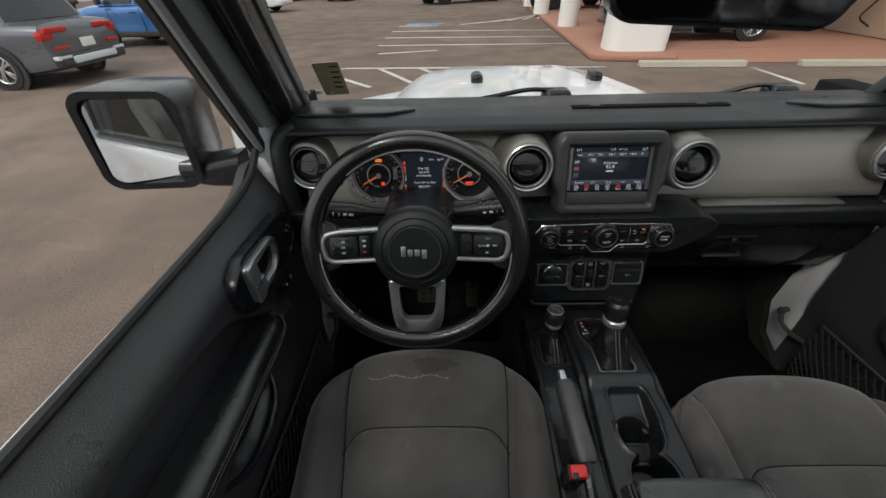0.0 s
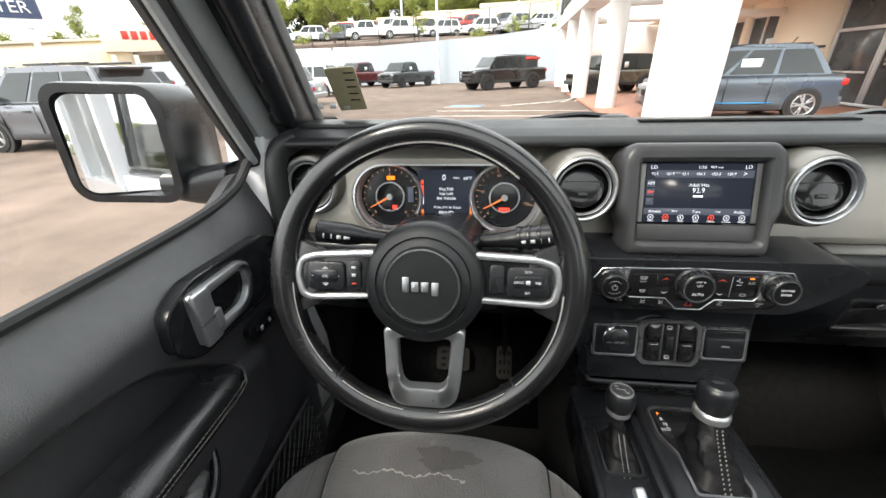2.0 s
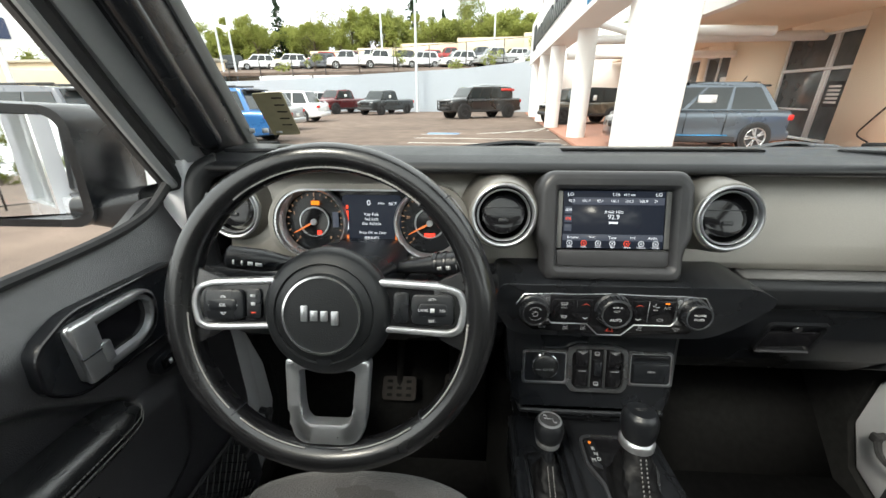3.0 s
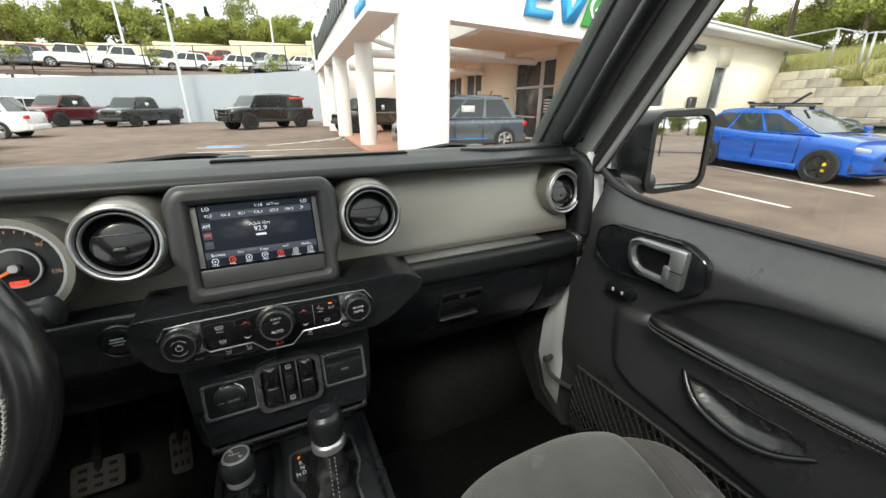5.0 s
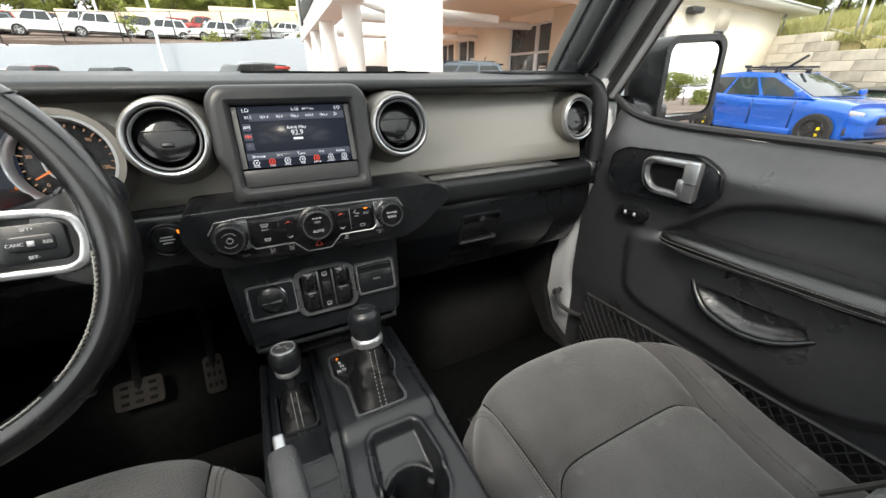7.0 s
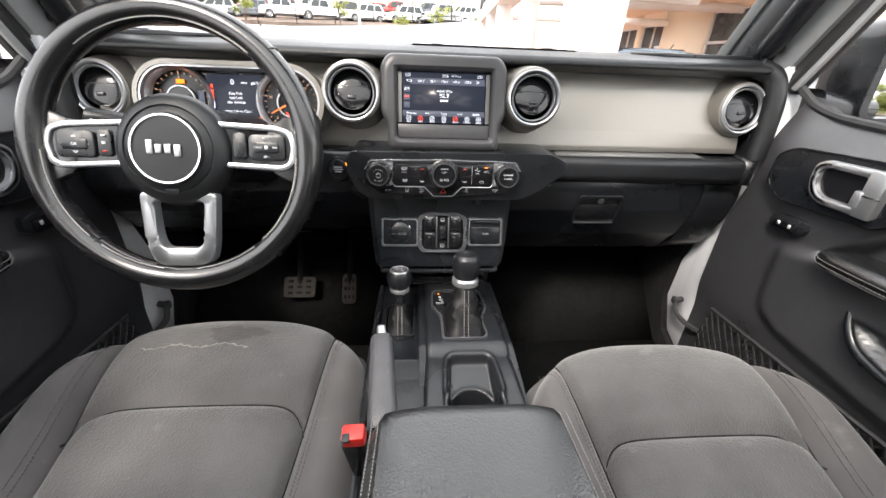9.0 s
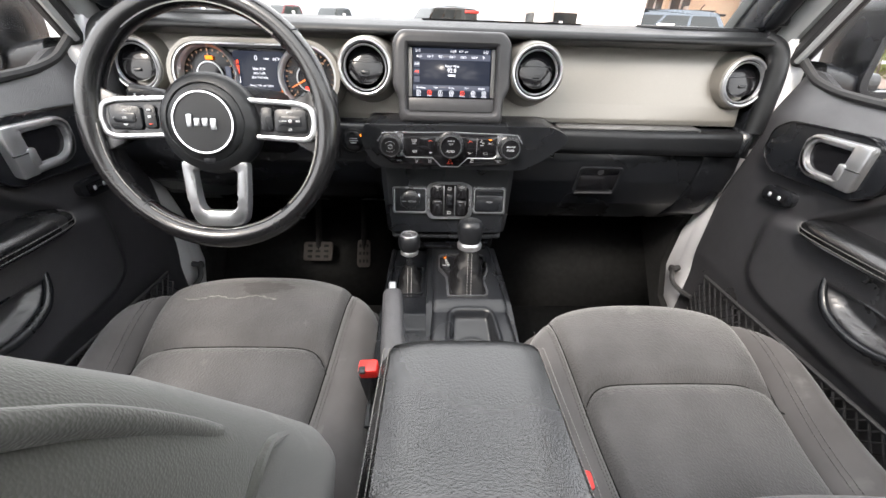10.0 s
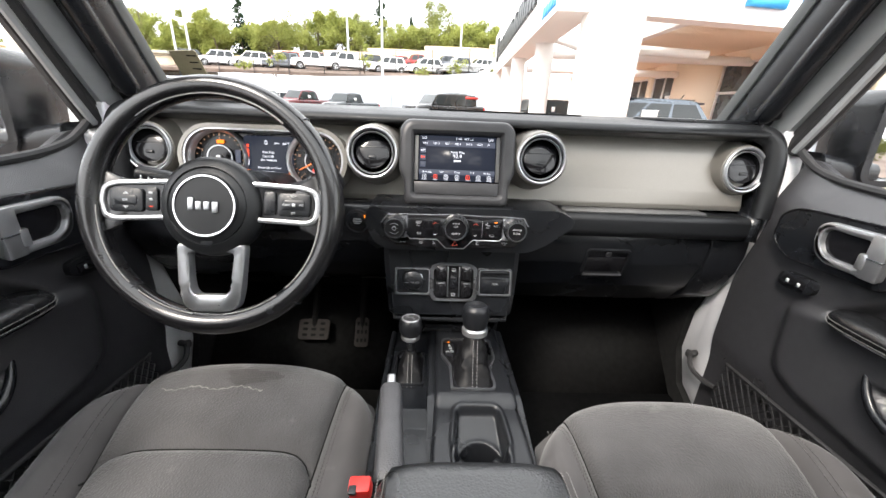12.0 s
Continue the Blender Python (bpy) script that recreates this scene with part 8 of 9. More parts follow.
    for sd in (-1, 1):
        for k in range(n):
            def edge(f, z):
                lo, hi = xs(z, "r") + 0.09, xs(z, "f") - 0.10
                return lo + (hi - lo) * f
            f0, f1 = k / n + 0.018, (k + 1) / n - 0.018
            lows = [(edge(f0, zl), zl), (edge(f1, zl), zl)]
            tops = []
            for q in range(9):
                xq = edge(f1, zt) + (edge(f0, zt) - edge(f1, zt)) * q / 8
                tops.append((xq, max(min(roof_at(xq) - 0.085, zt + 0.03), zl + 0.04)))
            quad = lows + tops
            wb_ = bmesh.new()
            o = [wb_.verts.new((x, sd * (cab_y(z) + 0.012), z)) for x, z in quad]
            i_ = [wb_.verts.new((x, sd * (cab_y(z) - 0.02), z)) for x, z in quad]
            wb_.faces.new(o), wb_.faces.new(i_[::-1])
            for q in range(len(quad)):
                wb_.faces.new((o[q], i_[q], i_[(q + 1) % len(quad)], o[(q + 1) % len(quad)]))
            part("side_window", wb_, CAR_GLASS, cabin)
    # front and rear glass, curved with the roof line
    dense = [(p0[0] + (p1[0] - p0[0]) * k / 6, p0[1] + (p1[1] - p0[1]) * k / 6) for p0, p1 in zip(side, side[1:]) for k in range(6)]
    for nm, run in (("windscreen", [p for p in dense if p[0] > t1 - 0.02 and zb + 0.03 < p[1] < zr - 0.035]), ("rear_window", [p for p in dense if p[0] < t0 + 0.05 and zb + 0.05 < p[1] < zr - 0.05])):
        (xa, za), (xb, zc) = run[0], run[-1]
        nx, nz = -(zc - za), xb - xa
        ln = math.hypot(nx, nz)
        nx, nz = nx / ln * 0.012, nz / ln * 0.012
        wb_ = bmesh.new()
        rows = []
        for x, z in run:
            y = cab_y(z, 0.075)
            rows.append([wb_.verts.new(q) for q in ((x + nx, y, z + nz), (x + nx * 1.7, y * 0.5, z + nz * 1.7), (x + nx * 2.0, 0, z + nz * 2.0), (x + nx * 1.7, -y * 0.5, z + nz * 1.7), (x + nx, -y, z + nz), (x - nx, -y, z - nz), (x - nx, y, z - nz))])
        for p, q in zip(rows, rows[1:]):
            for k in range(7):
                wb_.faces.new((p[k], p[(k + 1) % 7], q[(k + 1) % 7], q[k]))
        wb_.faces.new(rows[0]), wb_.faces.new(rows[-1][::-1])
        part(nm, wb_, CAR_GLASS, cabin)
    # wheels
    for sx in (wb / 2, -wb / 2):
        for sd in (-1, 1):
            wm = Matrix.Translation((sx, sd * (hw - 0.11), r)) @ Matrix.Rotation(radians(-90 * sd), 4, "X")
            # dark disc paints the wheel well's shade, wider as arch cladding when clad
            ra = r * (1.20 if clad else 1.05)
            part("wheel_arch", lathe([(ra, 0.085), (ra, 0.125), (ra * 0.93, 0.130), (0.0, 0.100)], wm, 28), PLASTIC_CLAD, t)
            wh = part("wheel", lathe([(r * 0.62, -0.09), (r * 0.93, -0.10), (r, -0.07), (r, 0.11), (r * 0.94, 0.145), (r * 0.70, 0.150), (r * 0.66, 0.135)], wm, 32), TYRE, t)
            part("rim", lathe([(r * 0.69, 0.140), (r * 0.66, 0.150), (r * 0.62, 0.138), (r * 0.60, 0.10)], wm, 28), rim, wh)
            part("rim_back", lathe([(r * 0.62, 0.105), (0, 0.105)], wm, 20), RIM_BLACK, wh)
            for k in range(10):
                part("spoke", moved(rbox((r * 0.36, 0, 0.130), (r * 0.54, 0.034, 0.022), 0.004, 1), wm @ Matrix.Rotation(2 * math.pi * (k // 2) / 5 + (0.16 if k % 2 else -0.16), 4, "Z")), rim, wh)
            part("hub_cap", lathe([(0.055, 0.12), (0.05, 0.145), (0, 0.148)], wm, 14), rim, wh)
    # lamps, bumpers, mirrors, handles
    for sd in (-1, 1):
        if shape in ("sedan", "hatch", "roadster"):
            lamp = moved(rbox((0, 0, 0), (0.36, 0.09, 0.10), 0.035, 3), Matrix.Translation((xf - 0.20, sd * hw * 0.80, s["hood"] - 0.225)) @ Matrix.Rotation(radians(-40 * sd), 4, "Z") @ Matrix.Rotation(radians(9), 4, "Y"))
            part("headlamp", lamp, LAMP_GLASS, t)
        else:
            part("headlamp", rbox((xf - 0.10, sd * hw * 0.70, s["hood"] - 0.25), (0.16, hw * 0.30, 0.13), 0.03, 2), LAMP_GLASS, t)
        part("tail_lamp", rbox((xr + 0.06, sd * hw * 0.82, s["rear"] - 0.20), (0.14, hw * 0.26, 0.20 if shape in ("pickup", "capped", "offroad") else 0.14), 0.03, 2), TAIL_LAMP, t)
        part("door_mirror", rbox((b1 - 0.22, sd * (hw + 0.09), zb + 0.10), (0.10, 0.17, 0.13), 0.03, 2), PLASTIC_CLAD if clad else paint, t)
        part("sill_trim", rbox((0, sd * (hw * 0.985), z0 + 0.10), (wb - 2.5 * r, 0.05, 0.13), 0.02), paint if shape == "sedan" else PLASTIC_CLAD, t)
        for k in (0, 1):
            part("door_handle", rbox((b1 - 1.0 - 0.95 * k, sd * (hw + 0.005), zb - 0.16), (0.20, 0.03, 0.035), 0.01), PLASTIC_CLAD if clad else paint, t)
        for k in (0, 1, 2):
            part("door_gap", rbox((b1 - 0.28 - 0.92 * k, sd * (hw * 0.993), (z0 + zb) / 2 + 0.05), (0.007, 0.02, (zb - z0) * 0.72), 0), RIM_BLACK, t)
    low_nose = shape in ("sedan", "hatch", "roadster")
    part("grille", rbox((xf - 0.02, 0, s["hood"] - (0.36 if low_nose else 0.30)), (0.08, hw * (0.62 if low_nose else 1.05), 0.16 if low_nose else 0.20), 0.03, 2), PIANO, t)
    part("front_bumper", rbox((xf - (0.12 if low_nose else 0.05), 0, z0 + 0.16), (0.24, hw * (1.30 if low_nose else 1.72), 0.20), 0.07, 3), PLASTIC_CLAD if clad else paint, t)
    part("rear_bumper", rbox((xr + 0.04, 0, z0 + 0.20), (0.20, hw * 1.76, 0.24), 0.06, 3), PLASTIC_CLAD if clad else paint, t)
    part("number_plate", rbox((xr - 0.03, 0, z0 + 0.45), (0.02, 0.32, 0.15), 0.005), SIGN_WHITE, t)
    if bed:
        part("bed_well", rbox((xr + 0.85, 0, s["rear"] + 0.002), (1.40, hw * 1.5, 0.02), 0), RIM_BLACK, t)
    for e in extras:
        e(t, s, dict(zb=zb, b0=b0, b1=b1, t0=t0, t1=t1, xf=xf, xr=xr, cab_y=cab_y))
    t.matrix_basis = m
    return t


def paper(f=0.58, sd=1, w=0.42):
    def add(t, s, v):
        z = v["zb"] + 0.22
        x = v["b0"] + (v["b1"] - v["b0"]) * f
        for k in (-1, 1):
            part("price_sheet", rbox((x, k * (v["cab_y"](z) + 0.018), z), (w, 0.012, 0.26), 0), PAPER, t, "white price sheet in the side window")
    return add


def roof_rails(t, s, v):
    for sd in (-1, 1):
        part("roof_rail", rbox(((v["t0"] + v["t1"]) / 2, sd * s["roof"] * 0.80, s["H"] + 0.05), (abs(v["t1"] - v["t0"]) * 0.8, 0.04, 0.05), 0.015), RIM_BLACK, t)


def bike_rack(t, s, v):
    z = s["H"]
    for x in (-0.18, -0.85):
        part("roof_bar", rbox((x + v["t1"], 0, z + 0.07), (0.07, 1.12, 0.035), 0.012, 2), RIM_BLACK, t)
        for sd in (-1, 1):
            part("bar_foot", rbox((x + v["t1"], sd * 0.50, z + 0.025), (0.10, 0.06, 0.09), 0.012, 2), RIM_BLACK, t)
    for y in (0.25, -0.25):
        part("rack_rail", rbox((v["t1"] - 0.50, y, z + 0.115), (1.30, 0.06, 0.04), 0.012, 2), RIM_BLACK, t)
        part("wheel_tray", rbox((v["t1"] - 1.10, y, z + 0.145), (0.14, 0.09, 0.05), 0.015, 2), RIM_BLACK, t)
    part("rack_arm", tube([(v["t1"] - 0.10, -0.3, z + 0.12), (v["t1"] + 0.22, -0.3, z + 0.34)], 0.028, 6), RIM_BLACK, t)


def antenna(t, s, v):
    part("antenna", tube([(v["t0"] + 0.15, 0, s["H"]), (v["t0"] + 0.05, 0, s["H"] + 0.16)], 0.012, 6), RIM_BLACK, t)


def bull_bar(t, s, v):
    x = v["xf"] + 0.10
    for z in (0.75, 0.95, 1.15):
        part("guard_bar", tube([(x - 0.05, -0.95, z), (x + 0.04, -0.6, z), (x + 0.04, 0.6, z), (x - 0.05, 0.95, z)], 0.035, 8), RIM_BLACK, t)
    for y in (-0.85, -0.5, 0.5, 0.85):
        part("guard_post", tube([(x, y, 0.55), (x, y, 1.2)], 0.04, 8), RIM_BLACK, t)
    part("roof_rack", rbox((-0.9, 0, s["H"] + 0.10), (2.2, 1.3, 0.05), 0.01), POLE, t)
    for sd in (-1, 1):
        part("cap_stripe", rbox((-1.75, sd * v["cab_y"](1.85) + sd * 0.015, 1.86), (1.15, 0.02, 0.16), 0), SIGN_RED, t, "red cap stripe")


def rear_trim(t, s, v):
    """Silver skid plate, lower reflectors and a roof spoiler."""
    hw = s["W"] / 2
    part("skid_plate", rbox((v["xr"] - 0.01, 0, s["c"] + 0.20), (0.16, hw * 1.15, 0.12), 0.03, 2), POLE, t, "silver rear skid plate")
    for sd in (-1, 1):
        part("bumper_trim", rbox((v["xr"] + 0.02, sd * hw * 0.72, s["c"] + 0.26), (0.16, hw * 0.34, 0.07), 0.02, 2), POLE, t)
        part("rear_reflector", rbox((v["xr"] - 0.035, sd * hw * 0.66, s["c"] + 0.42), (0.06, hw * 0.30, 0.05), 0.01), TAIL_LAMP, t)
        part("tail_lamp_wing", rbox((v["xr"] + 0.02, sd * hw * 0.60, s["rear"] - 0.12), (0.12, hw * 0.50, 0.09), 0.02, 2), TAIL_LAMP, t)
    spoiler(t, s, v)


def spoiler(t, s, v):
    part("roof_spoiler", rbox((v["t0"] - 0.10, 0, s["H"] - 0.06), (0.36, s["roof"] * 1.7, 0.05), 0.02, 2), PLASTIC_CLAD, t, "black roof spoiler")


def sport_nose(t, s, v):
    """Bonnet scoop, lower bumper vents and a front lip."""
    x = v["xf"]
    part("bonnet_scoop", moved(loft([[(a, b * 0.30, c) for b, c in ((-1, 0.0), (1, 0.0), (0.85, h), (-0.85, h))] for a, h in ((-0.45, 0.02), (-0.10, 0.085), (0.0, 0.075))]), Matrix.Translation((x - 0.72, 0, s["hood"] - 0.045))), RIM_BLACK, t, "bonnet air scoop")
    for sd in (-1, 1):
        part("bumper_vent", moved(rbox((0, 0, 0), (0.26, 0.06, 0.15), 0.03, 2), Matrix.Translation((x - 0.20, sd * s["W"] / 2 * 0.80, s["c"] + 0.20)) @ Matrix.Rotation(radians(-36 * sd), 4, "Z")), PLASTIC_CLAD, t)
    part("front_lip", rbox((x - 0.12, 0, s["c"] + 0.03), (0.30, s["W"] * 0.66, 0.04), 0.015, 2), PLASTIC_CLAD, t)


def black_hatch(t, s, v):
    """Black roof panel, dark lower sill with a thin blue line."""
    part("roof_panel", rbox(((v["t0"] + v["t1"]) / 2, 0, s["H"] + 0.015), (abs(v["t1"] - v["t0"]) * 1.02, s["roof"] * 1.66, 0.03), 0.012, 2), RIM_BLACK, t, "gloss black roof panel")
    for sd in (-1, 1):
        part("sill_line", rbox((0, sd * (s["W"] / 2 + 0.008), s["c"] + 0.20), (1.30, 0.012, 0.022), 0), SIGN_BLUE, t, "thin blue sill line")


def yellow_calipers(t, s, v):
    yellow = surface("yellow brake caliper", (0.75, 0.55, 0.02), 0.4)
    for sx in (s["wb"] / 2, -s["wb"] / 2):
        for sd in (-1, 1):
            part("brake_caliper", rbox((sx + 0.10, sd * (s["W"] / 2 + 0.004), s["r"]), (0.07, 0.03, 0.19), 0.02, 2), yellow, t, "yellow brake caliper")


def soft_top(t, s, v):
    part("spare_wheel", lathe([(0.38, -0.12), (0.40, 0.0), (0.38, 0.10), (0.0, 0.10)], Matrix.Translation((v["xr"] - 0.12, 0, 0.95)) @ Matrix.Rotation(radians(-90), 4, "Y"), 24), TYRE, t)


def at(x, y, ang, sc=1.0, z=0.0):
    return Matrix.Translation((x, y, z)) @ Matrix.Rotation(radians(ang), 4, "Z") @ Matrix.Scale(sc, 4)


def parked_cars():
    steel = car_paint("steel blue-grey paint", (0.105, 0.130, 0.158), 0.45)
    black = car_paint("black paint", (0.012, 0.013, 0.014))
    dark = car_paint("dark graphite paint", (0.022, 0.028, 0.030), 0.3)
    maroon = car_paint("maroon paint", (0.11, 0.014, 0.016), 0.2)
    white = car_paint("white paint", (0.76, 0.77, 0.78))
    redp = car_paint("red paint", (0.36, 0.025, 0.02))
    blue = car_paint("mid blue paint", (0.035, 0.16, 0.42), 0.3)
    royal = car_paint("royal blue paint", (0.006, 0.10, 0.50), 0.15)
    grey = car_paint("mid grey paint", (0.13, 0.14, 0.16), 0.4)
    olive = car_paint("olive grey paint", (0.11, 0.095, 0.07), 0.2)
    silver = car_paint("silver paint", (0.42, 0.43, 0.44), 0.5)
    cloth_top = surface("black soft top", (0.015, 0.015, 0.015), 0.9)
    vehicle("hatch", steel, "blue-grey electric hatchback parked under the canopy", at(5.85, 10.75, 175.4, 1.03, 0.12), extras=(paper(0.50), antenna, spoiler, black_hatch))
    vehicle("offroad", olive, "olive grey off-road car parked by the columns", at(5.8, 20.6, 190, 0.92, 0.12), rim=RIM_BLACK, roof_mat=cloth_top, clad=True, extras=(soft_top, paper(0.5, w=0.2)))
    vehicle("capped", black, "black lifted pickup with a canopy and bull bar", at(0.75, 28.2, 211, 1.0), rim=RIM_BLACK, clad=True, extras=(bull_bar,))
    vehicle("pickup", dark, "dark graphite pickup parked at the wall", at(-7.2, 34.2, 240), rim=RIM_BLACK, clad=True, bed=True, extras=(paper(0.45, w=0.3),))
    vehicle("pickup", maroon, "maroon pickup parked at the wall", at(-11.6, 36.0, 240, 1.05), rim=RIM_BLACK, clad=True, bed=True, extras=(paper(0.45, w=0.3),))
    vehicle("offroad", white, "white off-road car parked at the wall", at(-15.6, 37.2, 236), clad=True, extras=(soft_top,))
    vehicle("suv", redp, "red car parked at the wall", at(-20.4, 37.6, 240, 1.1))
    vehicle("suv", blue, "mid blue estate car with roof rails", at(-8.95, 12.75, 178, 1.03), clad=True, extras=(roof_rails, spoiler))
    vehicle("suv", grey, "grey compact car with silver bumper trim", at(-9.75, 7.75, 178), clad=True, extras=(rear_trim, roof_rails))
    vehicle("suv", silver, "silver car in the row across the lot", at(-10.5, 17.8, 178))
    vehicle("suv", white, "white car in the row across the lot", at(-11.5, 24.0, 178, 1.05))
    vehicle("pickup", white, "white pickup parked behind the row", at(5.2, -8.6, 100), bed=True)
    vehicle("suv", grey, "dark car parked behind the row", at(-6.0, -12.0, 80))
    vehicle("sedan", royal, "royal blue sports sedan with a roof rack", at(11.63, 4.33, 259, 1.0), rim=RIM_BLACK, extras=(bike_rack, yellow_calipers, sport_nose))
    vehicle("roadster", silver, "silver roadster with a black soft top", at(13.95, 4.85, 81, 1.0), roof_mat=cloth_top)
    for i, (x, y, p, sh) in enumerate(((-34, 20, dark, "pickup"), (-30, 12, silver, "suv"), (-33, 6, white, "suv"), (-36, 28, blue, "sedan"), (-28, 30, black, "suv"))):
        vehicle(sh, p, "parked car in the lot by the road", at(x, y, 80 + 20 * i), group="cars by the road")
    # rows on the upper terrace
    first = [(-27, white, "suv"), (-23.4, grey, "suv"), (-19.6, white, "pickup"), (-15.6, white, "pickup"), (-11.2, white, "suv"), (-7.0, white, "suv"), (-2.6, silver, "pickup"), (1.4, white, "suv"), (5.2, dark, "suv"), (-31, white, "suv"), (-35, dark, "suv")]
    for v, p, sh in first:
        c = SHOP @ Vector((v, 37.0, 0))
        vehicle(sh, p, "parked car on the upper terrace", at(c.x, c.y, 200, 1.0, terrace(37.0)), group="cars on the upper terrace")
    second = [(-27.5, redp, "suv"), (-24, maroon, "suv"), (-20, white, "pickup"), (-16, black, "suv"), (-12.2, redp, "suv"), (-8.8, redp, "pickup"), (-4.6, grey, "pickup"), (-0.5, white, "suv"), (3.5, dark, "suv")]
    for v, p, sh in second:
        c = SHOP @ Vector((v, 47.5, 0))
        vehicle(sh, p, "parked car on the upper terrace", at(c.x, c.y, 196, 1.0, terrace(47.5)), group="cars on the upper terrace")


# ---- terraces, walls, trees ----
def terrace(u):
    return 3.55 + 0.115 * (u - 30.0)


def far_ground():
    wall = prism([(-60, -0.1), (-60, 2.3), (-24, 3.1), (-15, 3.5), (-5.6, 3.9), (1.0, 4.5), (12, 5.1), (12, -0.1)], 30.0, 30.5, "y")
    lone("retaining_wall", moved(wall, SHOP), GREY_WALL, "blue-grey painted concrete retaining wall", "retaining wall", "structure")
    deck = sheet(lambda a, b: SHOP @ Vector((-70 + 100 * a, 30.45 + 30 * b, terrace(30.45 + 30 * b) - 0.15)), 6, 6, 0.3)
    lone("upper_terrace", deck, ASPHALT, "asphalt upper car park terrace", "terrace", "structure")
    # stepped tan wall behind
    steps = [(-60, 6.4, 7.2), (-33, 6.8, 8.2), (-25, 7.4, 8.5), (-18, 8.0, 9.0), (-9, 8.6, 9.6), (1, 9.2, 10.1), (14, 9.6, 10.6), (28, 9.6, 11.0)]
    for (v0, _, z), (v1, _, _) in zip(steps, steps[1:]):
        lone("far_wall", shop_box(v0, v1 + 0.02, 55, 55.4, 5.5, z, 0), TAN_FAR, "pale tan stepped boundary wall", "boundary wall", "structure")
    # mesh fence on the retaining wall
    f = thing("terrace_fence", SHOP @ Vector((-10, 30.2, 3.6)), "black wire fence along the retaining wall", "fence")
    for i in range(13):
        v = -34 + 3.55 * i
        z = 2.9 + 0.052 * (v + 30)
        part("post", tube([SHOP @ Vector((v, 30.25, z)), SHOP @ Vector((v, 30.25, z + 2.0))], 0.045, 6), DARK_WIRE, f)
    for h in (0.35, 1.95):
        part("rail", tube([SHOP @ Vector((-36, 30.25, 2.6 + h)), SHOP @ Vector((10, 30.25, 5.0 + h))], 0.025, 5), DARK_WIRE, f)
    # lamp posts
    for v, u, z, arms in ((-10.2, 29.0, 10.5, True), (-16.6, 40, 15.0, True), (-33, 33, 13.0, True), (-31.5, 33, 12.0, False), (-3.2, 44, 14.5, True)):
        p = thing("lamp_post", SHOP @ Vector((v, u, 0)), "tall pale steel car park lamp post", "lamp post", "lamp posts")
        part("mast", tube([SHOP @ Vector((v, u, 0)), SHOP @ Vector((v, u, z))], [0.13, 0.09], 10), POLE, p)
        if arms:
            part("arm", tube([SHOP @ Vector((v - 1.1, u, z)), SHOP @ Vector((v + 1.1, u, z))], 0.05, 6), POLE, p)
            for s in (-1, 1):
                part("lamp_head", moved(rbox((v + s * 1.2, u, z), (0.8, 0.35, 0.16), 0.04), SHOP), POLE, p)


def leaf_cloud(centres, count, size, seed, squash=1.0):
    """Many small bent leaf clumps scattered through ragged lumps."""
    rnd = random.Random(seed)
    verts, faces = [], []
    for k in range(count):
        c, r = centres[rnd.randrange(len(centres))]
        d = Vector((rnd.gauss(0, 1), rnd.gauss(0, 1), rnd.gauss(0, 1))).normalized() * (r * rnd.random() ** 0.45 * rnd.uniform(0.75, 1.12))
        p = Vector(c) + Vector((d.x, d.y, d.z * squash))
        a = Vector((rnd.gauss(0, 1), rnd.gauss(0, 1), rnd.gauss(0, 0.7))).normalized()
        b = a.orthogonal().normalized()
        c2 = a.cross(b)
        s = size * rnd.uniform(0.5, 1.3)
        n = len(verts)
        verts += [p - b * s, p - c2 * s * 0.6 + a * s * 0.2, p + b * s, p + c2 * s * 0.6 + a * s * 0.25]
        faces += [(n, n + 1, n + 2), (n, n + 2, n + 3)]
    return verts, faces


